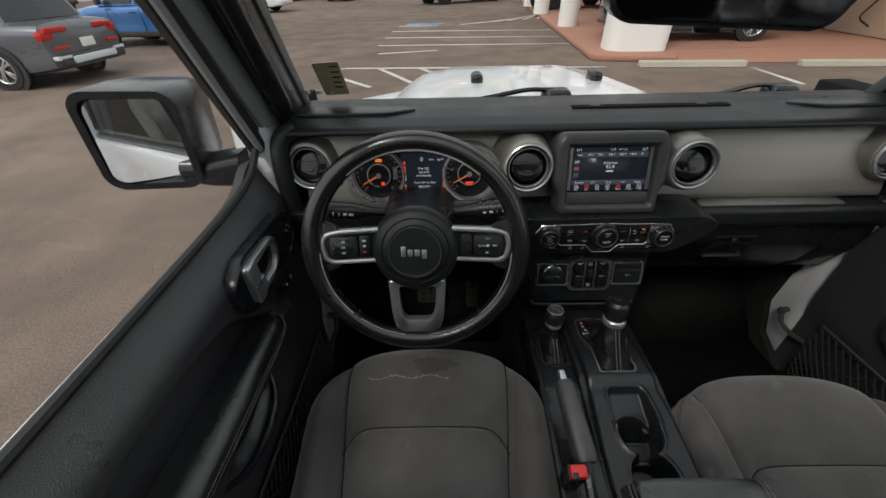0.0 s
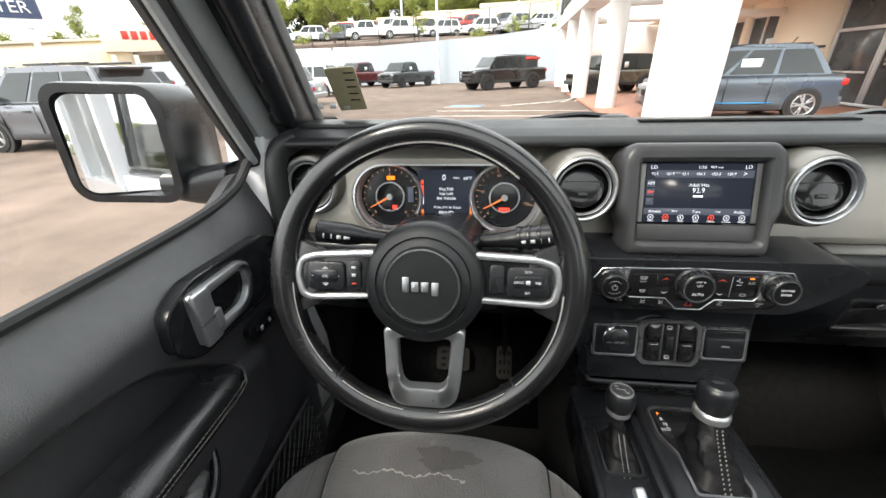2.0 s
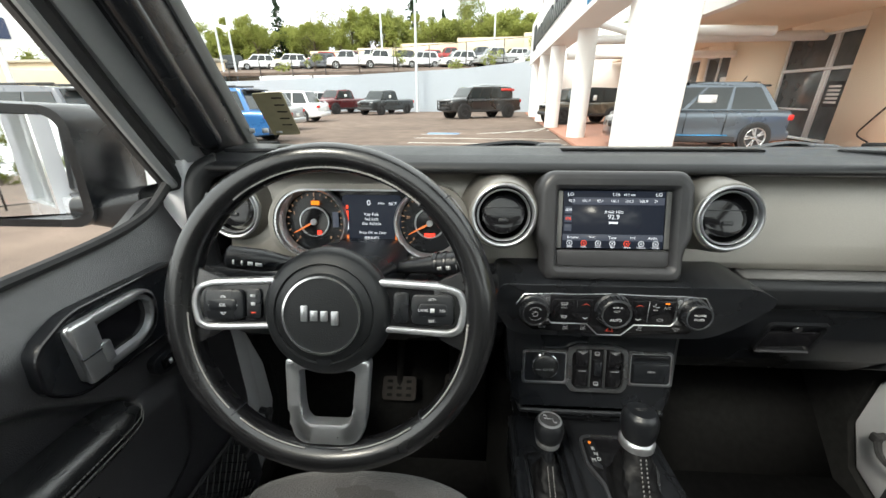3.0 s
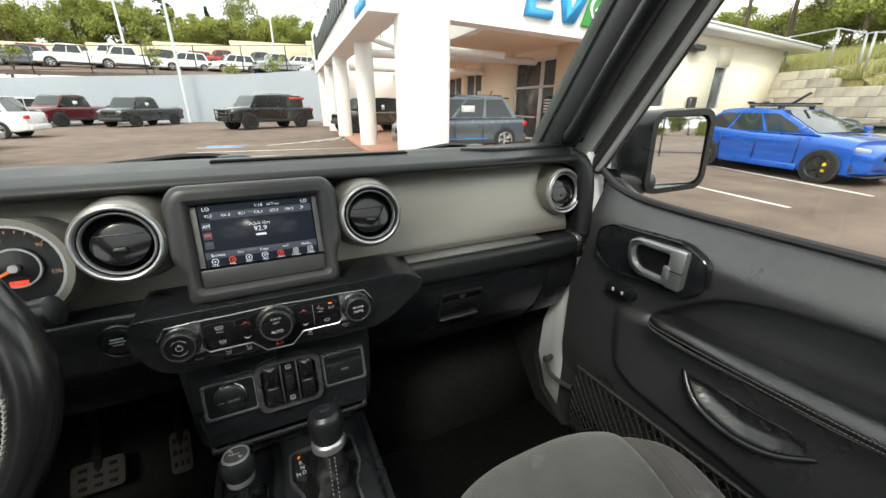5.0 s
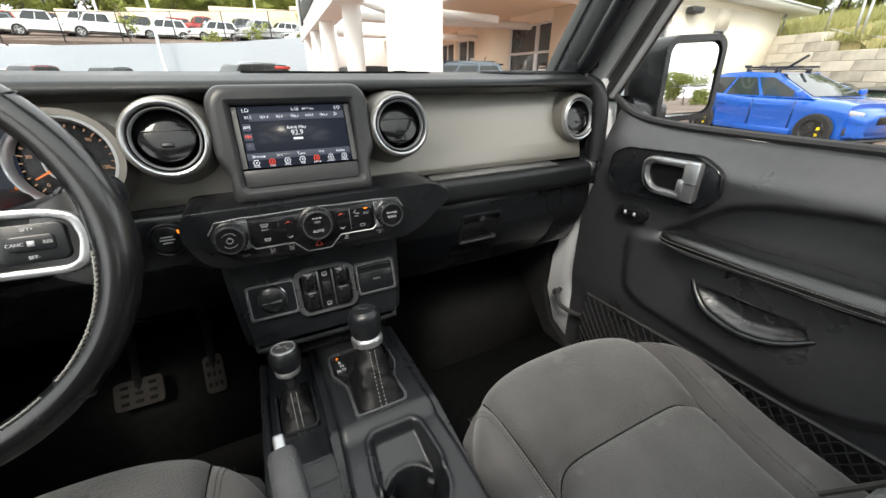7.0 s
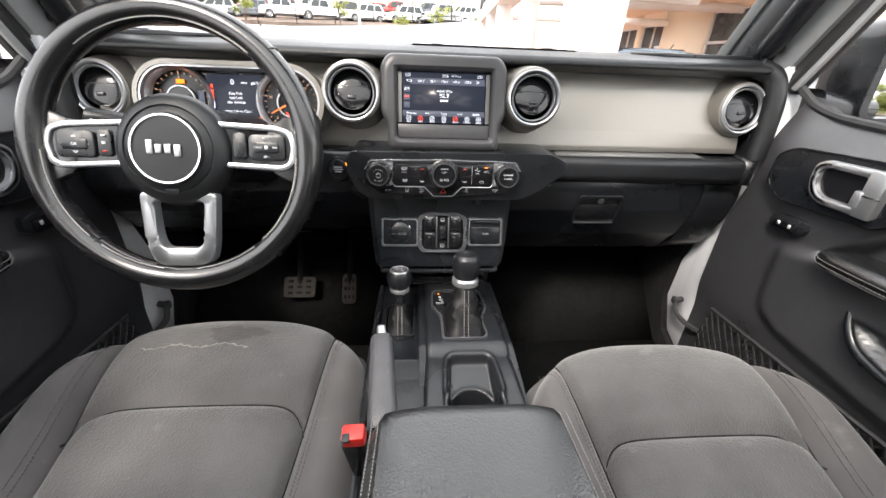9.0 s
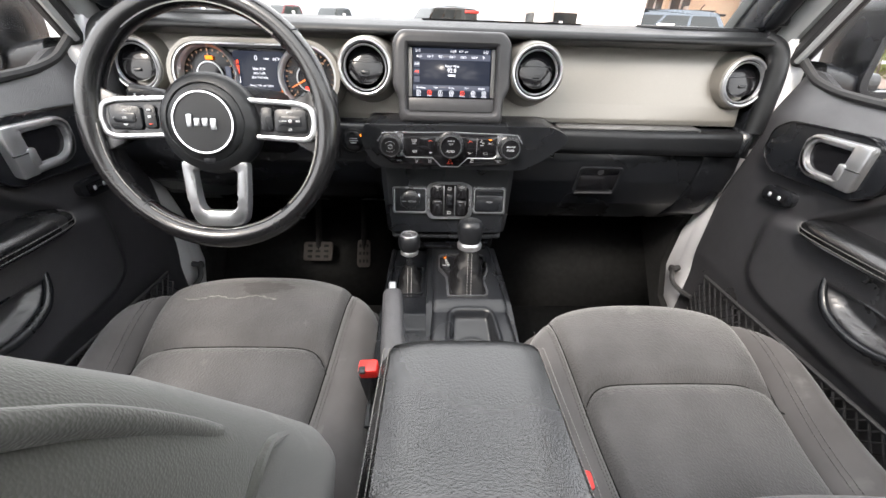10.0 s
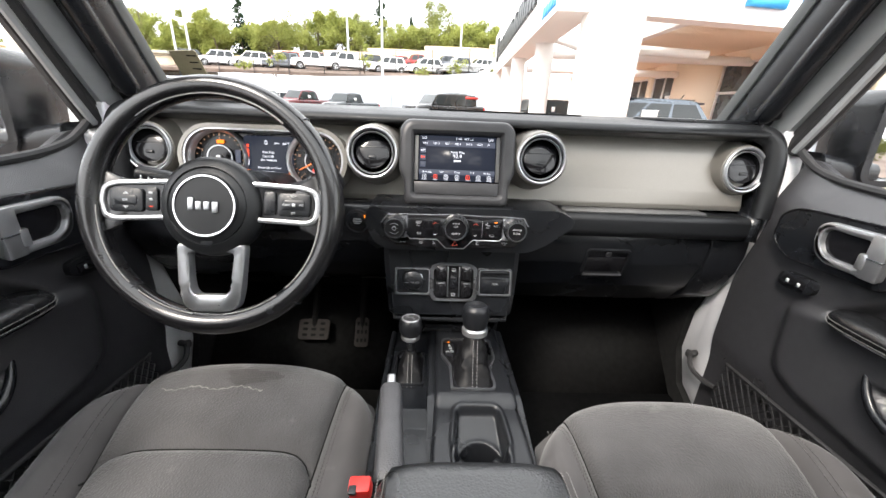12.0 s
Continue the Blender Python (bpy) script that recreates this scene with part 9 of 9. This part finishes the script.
def tree(name, label, height, spread, mat, seed, bare=0.0, leaves=700, size=0.34, lump=7):
    rnd = random.Random(seed)
    t = thing(name, (0, 0, 0), label, "tree", "trees")
    trunk = [(0, 0, 0), (rnd.uniform(-.2, .2), rnd.uniform(-.2, .2), height * 0.3), (rnd.uniform(-.4, .4), rnd.uniform(-.4, .4), height * 0.62), (rnd.uniform(-.5, .5), rnd.uniform(-.5, .5), height * 0.9)]
    pts = smooth_path(trunk, 4)
    limbs = [tube(pts, [0.20 * height / 10 * (1 - 0.85 * i / (len(pts) - 1)) + 0.02 for i in range(len(pts))], 7)]
    centres = []
    for k in range(lump):
        f = rnd.uniform(0.18, 0.95)
        base = pts[int(f * 0.8 * (len(pts) - 1))]
        a = 2 * math.pi * (k + rnd.random() * 0.6) / lump
        reach = spread * (1.05 - 0.55 * abs(f - 0.55)) * rnd.uniform(0.55, 1.0)
        tip = Vector((reach * math.cos(a), reach * math.sin(a), height * f * rnd.uniform(0.9, 1.05)))
        limbs.append(tube([base, base.lerp(tip, 0.5) + Vector((0, 0, 0.3)), tip], [0.07 * height / 10, 0.045 * height / 10, 0.015], 5))
        for q in range(2):
            e = tip + Vector((rnd.gauss(0, 1), rnd.gauss(0, 1), rnd.gauss(0.3, 0.8))) * spread * 0.28
            limbs.append(tube([base.lerp(tip, 0.6), e], [0.03 * height / 10, 0.010], 4))
            centres.append((e, spread * rnd.uniform(0.22, 0.38)))
        centres.append((tip, spread * rnd.uniform(0.30, 0.46)))
    centres.append((Vector((0, 0, height * 0.88)), spread * 0.4))
    part("trunk", merged(*limbs), BARK, t)
    v, f = leaf_cloud(centres, int(leaves * (1 - bare)), size, seed + 1, 0.85)
    me = bpy.data.meshes.new("crown")
    me.from_pydata([tuple(p) for p in v], [], f)
    me.materials.append(mat)
    c = new("crown", me)
    c.parent = t
    return t


def conifer(seed, height=13):
    rnd = random.Random(seed)
    t = thing("conifer", (0, 0, 0), "dark green spruce with drooping boughs", "tree", "trees")
    part("trunk", tube([(0, 0, 0), (0, 0, height)], [0.22, 0.02], 7), BARK, t)
    centres = []
    for k in range(60):
        f = k / 60
        z = height * (0.12 + 0.88 * f)
        r = (1 - f) ** 0.85 * height * 0.20 * rnd.uniform(0.6, 1.15)
        a = rnd.random() * 2 * math.pi
        for q in (0.45, 0.95):
            centres.append((Vector((r * q * math.cos(a), r * q * math.sin(a), z - 0.25 * q)), 0.30 + 0.45 * (1 - f)))
    v, fc = leaf_cloud(centres, 1500, 0.26, seed, 0.5)
    me = bpy.data.meshes.new("crown")
    me.from_pydata([tuple(p) for p in v], [], fc)
    me.materials.append(LEAF_DARK)
    c = new("crown", me)
    c.parent = t
    return t


def planting():
    rnd = random.Random(11)
    kinds = [tree("leafy_tree", "broad tree in fresh yellow-green spring leaf", 9.0, 4.0, LEAF_SPRING, 21, leaves=9000, size=0.15),
             tree("leafy_tree", "tall tree in thin spring leaf", 11.0, 3.8, LEAF_OLIVE, 22, leaves=7500, size=0.15),
             tree("leafy_tree", "rounded olive green tree", 7.5, 3.6, LEAF_SPRING, 23, leaves=8500, size=0.15),
             tree("bare_tree", "nearly bare tree with pale twigs", 12.0, 3.6, LEAF_OLIVE, 24, bare=0.5, leaves=2600, size=0.13, lump=12)]
    spruce = conifer(31)
    spots = []
    for i in range(70):
        v = -66 + 1.45 * i + rnd.uniform(-1, 1)
        spots.append((v, 60 + rnd.uniform(0, 16), 5.6 + rnd.uniform(-0.6, 0.8)))
    slope = Vector((17.8, 9.0, 0)), Vector((-0.345, -0.939, 0)), Vector((0.939, -0.345, 0))
    for i in range(10):
        spots.append((-40 + 9 * i + rnd.uniform(-3, 3), -88 + rnd.uniform(-9, 9), -3.0))
    for i in range(46):
        s, q = -46 + 1.5 * i + rnd.uniform(-1, 1), rnd.uniform(34, 50)
        p = SHOP.inverted() @ (slope[0] + slope[1] * s + slope[2] * q)
        spots.append((p.x, p.y, 5.4 + 0.05 * (q - 34)))
    placed = {}
    for v, u, z in spots:
        k = rnd.choice((0, 0, 1, 2, 2, 3))
        p = SHOP @ Vector((v, u, z))
        m = Matrix.Translation(p) @ Matrix.Rotation(rnd.random() * 6.28, 4, "Z") @ Matrix.Scale(rnd.uniform(0.75, 1.05), 4)
        if k not in placed:
            kinds[k].matrix_basis = m
            placed[k] = True
        else:
            o = copy_thing(kinds[k], m)
            o.matrix_basis = m
    for k in range(4):
        if k not in placed:
            kinds[k].matrix_basis = Matrix.Translation(SHOP @ Vector((-30 + 7 * k, 78, 7)))
    spruce.matrix_basis = Matrix.Translation(SHOP @ Vector((-19.0, 70, 7.2)))
    for v, u, s in ((-14, 76, 0.8), (24, 66, 1.0), (-44, 66, 0.9)):
        m = Matrix.Translation(SHOP @ Vector((v, u, 7.0))) @ Matrix.Scale(s, 4)
        copy_thing(spruce, m).matrix_basis = m
    # low left side and the hill to the right
    for x, y, z, k, s in ((-72, 44, 0, 0, 0.9), (-76, 34, 0, 2, 1.0), (-66, 62, 0, 1, 1.0), (-54, 70, 0, 0, 1.1), (-78, 20, 0, 1, 0.9), (-70, 54, 0, 2, 1.0), (-84, 48, 0, 0, 1.1),
                          (40, 22, 6.4, 0, 1.0), (36, 28, 6.4, 1, 1.0), (46, 16, 7.4, 2, 1.0), (50, 8, 7.4, 0, 1.1), (44, 0, 6.9, 1, 1.0), (34, 34, 6.4, 2, 1.1), (52, 24, 8.4, 1, 1.1), (48, 34, 8.4, 0, 1.0), (40, 40, 7.4, 0, 1.0), (56, 14, 9.4, 0, 1.1), (54, -4, 8.4, 2, 1.1), (30, 42, 6.4, 1, 1.0)):
        m = Matrix.Translation((x, y, z)) @ Matrix.Rotation(x, 4, "Z") @ Matrix.Scale(s, 4)
        copy_thing(kinds[k], m).matrix_basis = m
    # shrubs on the terrace edge
    for i, v in enumerate((-25, -21.5, -12.5, -6.5, -3.2, 0.8, 2.6)):
        sh = thing("shrub", SHOP @ Vector((v, 31.5, terrace(31.5))), "thin spring shrub on the terrace edge", "shrub", "shrubs")
        h = 1.0 + 0.9 * (i % 3)
        b = SHOP @ Vector((v, 31.5, terrace(31.5) - 0.1))
        part("stem", merged(*[tube([b, b + Vector((rnd.gauss(0, .3), rnd.gauss(0, .3), h))], [0.03, 0.008], 4) for _ in range(6)]), BARK, sh)
        vv, ff = leaf_cloud([(b + Vector((rnd.gauss(0, .4), rnd.gauss(0, .3), h * rnd.uniform(0.3, 1.0))), 0.42) for _ in range(7)], 260, 0.10, 50 + i)
        me = bpy.data.meshes.new("leaves")
        o = ORIGIN[sh]
        me.from_pydata([tuple(p - o) for p in vv], [], ff)
        me.materials.append(LEAF_SPRING)
        lf = new("leaves", me)
        lf.parent = sh


def block_bank():
    # split-face block wall with a grass bank, fence and cars above it
    A, B = Vector((18.27, 9.0, 0)), Vector((12.87, -5.7, 0))
    run = (B - A).normalized()
    back = Vector((-run.y, run.x, 0))
    if back.x < 0:
        back = -back
    frame_m = Matrix(((run.x, back.x, 0, A.x), (run.y, back.y, 0, A.y), (0, 0, 1, 0), (0, 0, 0, 1)))
    w = thing("block_wall", A, "stepped retaining wall of split-face tan blocks", "retaining wall", kind="structure")
    bl, bh = 0.95, 0.302
    rnd = random.Random(5)
    bm = rbox((0, 0, 0), (bl - 0.016, 0.45, bh - 0.014), 0.014, 1)
    shared = mesh_of("block", bm, BLOCK)
    k = 0
    while k < 9:
        s = -0.5 * (k % 2) * bl - 1.2
        while s < 14.0:
            lim = 5 if s > 7.2 else 6 if s > 4.7 else 7 if s > 3.0 else 8 if s > 1.7 else 9
            if k < lim:
                ob = new("block", shared)
                ob.parent = w
                ob.matrix_basis = Matrix.Translation(-A) @ frame_m @ Matrix.Translation((s + bl / 2, 0.07 * k + rnd.uniform(-0.012, 0.012), bh / 2 + bh * k)) @ Matrix.Rotation(rnd.uniform(-0.006, 0.006), 4, "Z")
            s += bl
        k += 1
    for top_z, s1, q0 in ((1.47, 14.0, 0.36), (1.77, 7.9, 0.42), (2.07, 5.4, 0.49), (2.37, 3.7, 0.56), (2.67, 2.4, 0.63)):
        lone("bank_ledge", moved(rbox(((s1 - 3.0) / 2, q0 + 0.45, top_z / 2), (s1 + 3.0, 0.9, top_z), 0.02), frame_m), HILL, "soil ledge behind the block wall", "soil ledge", "structure")

    def bank_foot(s):
        return 1.46 if s > 7.9 else 1.76 if s > 5.5 else 2.06 if s > 3.8 else 2.36 if s > 2.4 else 2.66

    def bank(a, b):
        s = -40 + 54 * a
        q = 0.5 + 26 * b
        base = bank_foot(s)
        return frame_m @ Vector((s, q, base + (6.3 - base) * (b ** 0.9) + 0.25 * math.sin(0.7 * s) * b))
    lone("grass_bank", sheet(bank, 120, 40), HILL, "steep bank of dry and green grass", "grass bank", "structure")
    lone("hill_top", sheet(lambda a, b: frame_m @ Vector((-60 + 80 * a, 25.5 + 60 * b, 6.2 + 7.0 * b)), 4, 4, 0.2), HILL, "grassy hill top behind the bank", "hill", "structure")
    # tufts
    verts, faces = [], []
    for i in range(60000):
        a, b = rnd.uniform(0.5, 0.99), rnd.random() ** 1.6
        p = bank(a, b)
        hgt = rnd.uniform(0.10, 0.46)
        d = Vector((rnd.gauss(0, 1), rnd.gauss(0, 1), 0)).normalized()
        n = len(verts)
        lean = Vector((rnd.gauss(0, .12), rnd.gauss(0, .12), hgt))
        verts += [p - d * 0.015, p + d * 0.015, p + lean]
        faces.append((n, n + 1, n + 2))
    me = bpy.data.meshes.new("grass")
    me.from_pydata([tuple(p) for p in verts], [], faces)
    me.materials.append(GRASS_BLADE)
    tagged(new("grass", me), "tall dry and green grass tufts on the bank", "grass", kind="stuff")
    # wire fence behind the lot
    rf = thing("rear_fence", (0, -22, 0), "dark wire fence along the back of the lot", "fence")
    for i in range(15):
        part("post", tube([(-28 + 4 * i, -22, 0), (-28 + 4 * i, -22, 1.9)], 0.04, 6), DARK_WIRE, rf)
    for h in (0.2, 1.85):
        part("rail", tube([(-28, -22, h), (28, -22, h)], 0.025, 5), DARK_WIRE, rf)
    # galvanised fence at the foot of the bank
    f = thing("bank_fence", frame_m @ Vector((4, 0.9, 2.4)), "galvanised chain-link fence panels on the bank", "fence")
    def post(s, q, lean=0.0, h=1.22):
        base = bank_foot(s)
        a = frame_m @ Vector((s, q, base + 0.1))
        return a, a + Vector((0, 0, h)) + run * lean
    px = [-2.5, 0.6, 2.25, 3.24, 3.42, 4.90, 5.06, 7.48, 7.66, 10.6, 14.5]
    ps = [post(s, 0.75, -0.12 if i % 2 else -0.05) for i, s in enumerate(px)]
    for a, b in ps:
        part("post", tube([a, b], 0.035, 6), WIRE, f)
    for (a0, b0), (a1, b1) in zip(ps, ps[1:]):
        part("rail", tube([b0, b1], 0.022, 5), WIRE, f)
        part("rail", tube([a0 + Vector((0, 0, 0.1)), a1 + Vector((0, 0, 0.1))], 0.015, 5), WIRE, f)
    sg = thing("wall_notice", frame_m @ Vector((8.55, -0.02, 0.8)), "small white notice with red print on the block wall", "sign")
    part("board", moved(rbox((8.55, -0.10, 0.93), (0.33, 0.02, 0.28), 0.005), frame_m), SIGN_WHITE, sg)
    for i in range(3):
        part("print_bar", moved(rbox((8.55, -0.115, 1.01 - 0.08 * i), (0.22 - 0.03 * (i % 2), 0.006, 0.014), 0), frame_m), SIGN_RED, sg)
    # skip beside the wall
    dm = frame_m @ Matrix.Translation((5.9, -0.85, 0)) @ Matrix.Diagonal((0.52, 0.80, 0.82, 1.0))
    sk = thing("rubbish_skip", dm @ Vector((0, 0, 0)), "dark green steel rubbish skip", "skip")
    green = surface("dark green skip paint", (0.035, 0.055, 0.035), 0.6, vary=0.15)
    part("bin", moved(loft([[(x, y, z) for x, y in ((-0.8 - e, -0.6 - e), (0.8 + e, -0.6 - e), (0.8 + e, 0.6), (-0.8 - e, 0.6))] for z, e in ((0.1, 0.0), (1.25, 0.15))]), dm), green, sk)
    part("lid", moved(rbox((0, -0.05, 1.30), (1.95, 1.4, 0.06), 0.02), dm @ Matrix.Rotation(radians(3), 4, "X")), RIM_BLACK, sk)
    part("side_rib", moved(rbox((0.95, -0.65, 0.75), (0.06, 0.06, 0.9), 0.01), dm), surface("yellow reflector", (0.6, 0.42, 0.04), 0.5), sk)
    # cars along the top of the bank
    tops = [("suv", (0.13, 0.14, 0.16)), ("suv", (0.75, 0.76, 0.77)), ("suv", (0.42, 0.43, 0.44)), ("suv", (0.75, 0.76, 0.77)), ("sedan", (0.75, 0.76, 0.77)), ("suv", (0.75, 0.76, 0.77))]
    for i, (sh, c) in enumerate(tops):
        p = frame_m @ Vector((-17 + 8.2 * i, 40.0, 7.87))
        vehicle(sh, car_paint("hill car paint", c), "parked car along the top of the bank", at(p.x, p.y, -70 + 180 * (i % 2), 1.0, p.z), group="cars above the bank")
    for i, (s, q) in enumerate(((3, 26), (7, 27))):
        b = frame_m @ Vector((s, q, 6.2))
        lp = thing("lamp_post", b, "tall pale steel car park lamp post", "lamp post", "lamp posts")
        part("mast", tube([b, b + Vector((0.3, 0, 8))], [0.13, 0.09], 8), POLE, lp)


def road_side():
    # pylon sign and low shops across the road
    p = thing("pylon_sign", (-39, 30.3, 0), "tall white roadside sign with dark lettering", "sign")
    m = Matrix.Translation((-39, 30.3, 6.4)) @ Matrix.Rotation(radians(50), 4, "Z") @ Matrix.Rotation(radians(90), 4, "X")
    part("board", moved(prism(rounded(6.0, 5.2, 0.2, 3), -0.3, 0.3, "z"), m @ Matrix.Translation((0, 1.4, 0))), SIGN_WHITE, p)
    part("dark_panel", moved(prism(rounded(4.8, 1.5, 0.1, 3, 0, 0.2), 0.3, 0.36, "z"), m), surface("navy sign panel", (0.03, 0.05, 0.11), 0.5), p)
    part("lettering", lettering("ENTER", 1.2, m @ Matrix.Translation((0.1, 0.2, 0.38)), 0.02), SIGN_WHITE, p)
    part("dark_panel", moved(prism([(-1.6, 1.1), (1.6, 1.1), (0, 2.1)], 0.3, 0.36, "z"), m), surface("navy sign gable", (0.03, 0.05, 0.11), 0.5), p)
    for dx in (-1.4, 1.4):
        a = m @ Vector((dx, -1.1, 0))
        part("leg", tube([(a.x, a.y, 0), a], 0.22, 10), SIGN_WHITE, p)
    b = thing("roadside_shop", (-52, 26, 0), "low tan shop with a white parapet and red sign", "building")
    m2 = Matrix.Translation((-44.5, 37.5, 0)) @ Matrix.Rotation(radians(48), 4, "Z")
    part("wall", moved(rbox((0, 4, 2.0), (36, 8, 4.0), 0), m2), TAN_FAR, b)
    part("parapet", moved(rbox((9, -0.3, 5.1), (9, 0.8, 2.6), 0.05), m2), CREAM, b)
    for i in range(7):
        part("letter_bar", moved(rbox((6.6 + 0.85 * i, -0.75, 5.4), (0.6, 0.1, 0.8), 0.03), m2), SIGN_RED, b)
    for i in range(5):
        part("porch_column", moved(rbox((5 + 2 * i, -0.5, 1.75), (0.45, 0.45, 3.5), 0.03), m2), CREAM, b)
    for i in range(6):
        part("shop_window", moved(rbox((-16 + 3 * i, -0.03, 1.6), (2.2, 0.08, 1.8), 0.0), m2), SHOP_GLASS, b)
    l = thing("long_shed", (-50, 52, 0), "long plain tan building beyond the lot", "building")
    part("wall", moved(rbox((-46, 50, 2.6), (34, 10, 5.2), 0), Matrix.Identity(4)), TAN_FAR, l)
    part("roof", moved(rbox((-46, 50, 5.35), (34.6, 10.6, 0.3), 0.05), Matrix.Identity(4)), KERB, l)


car_park()
shop()
far_ground()
planting()
block_bank()
road_side()
parked_cars()

# the lot climbs gently ahead of the car
CLIMB = Matrix.Rotation(radians(0.5), 4, "X")
for ob in [o for o in scene.objects if o not in OUTSIDE_FROM and o.parent is None]:
    ob.matrix_basis = CLIMB @ ob.matrix_basis
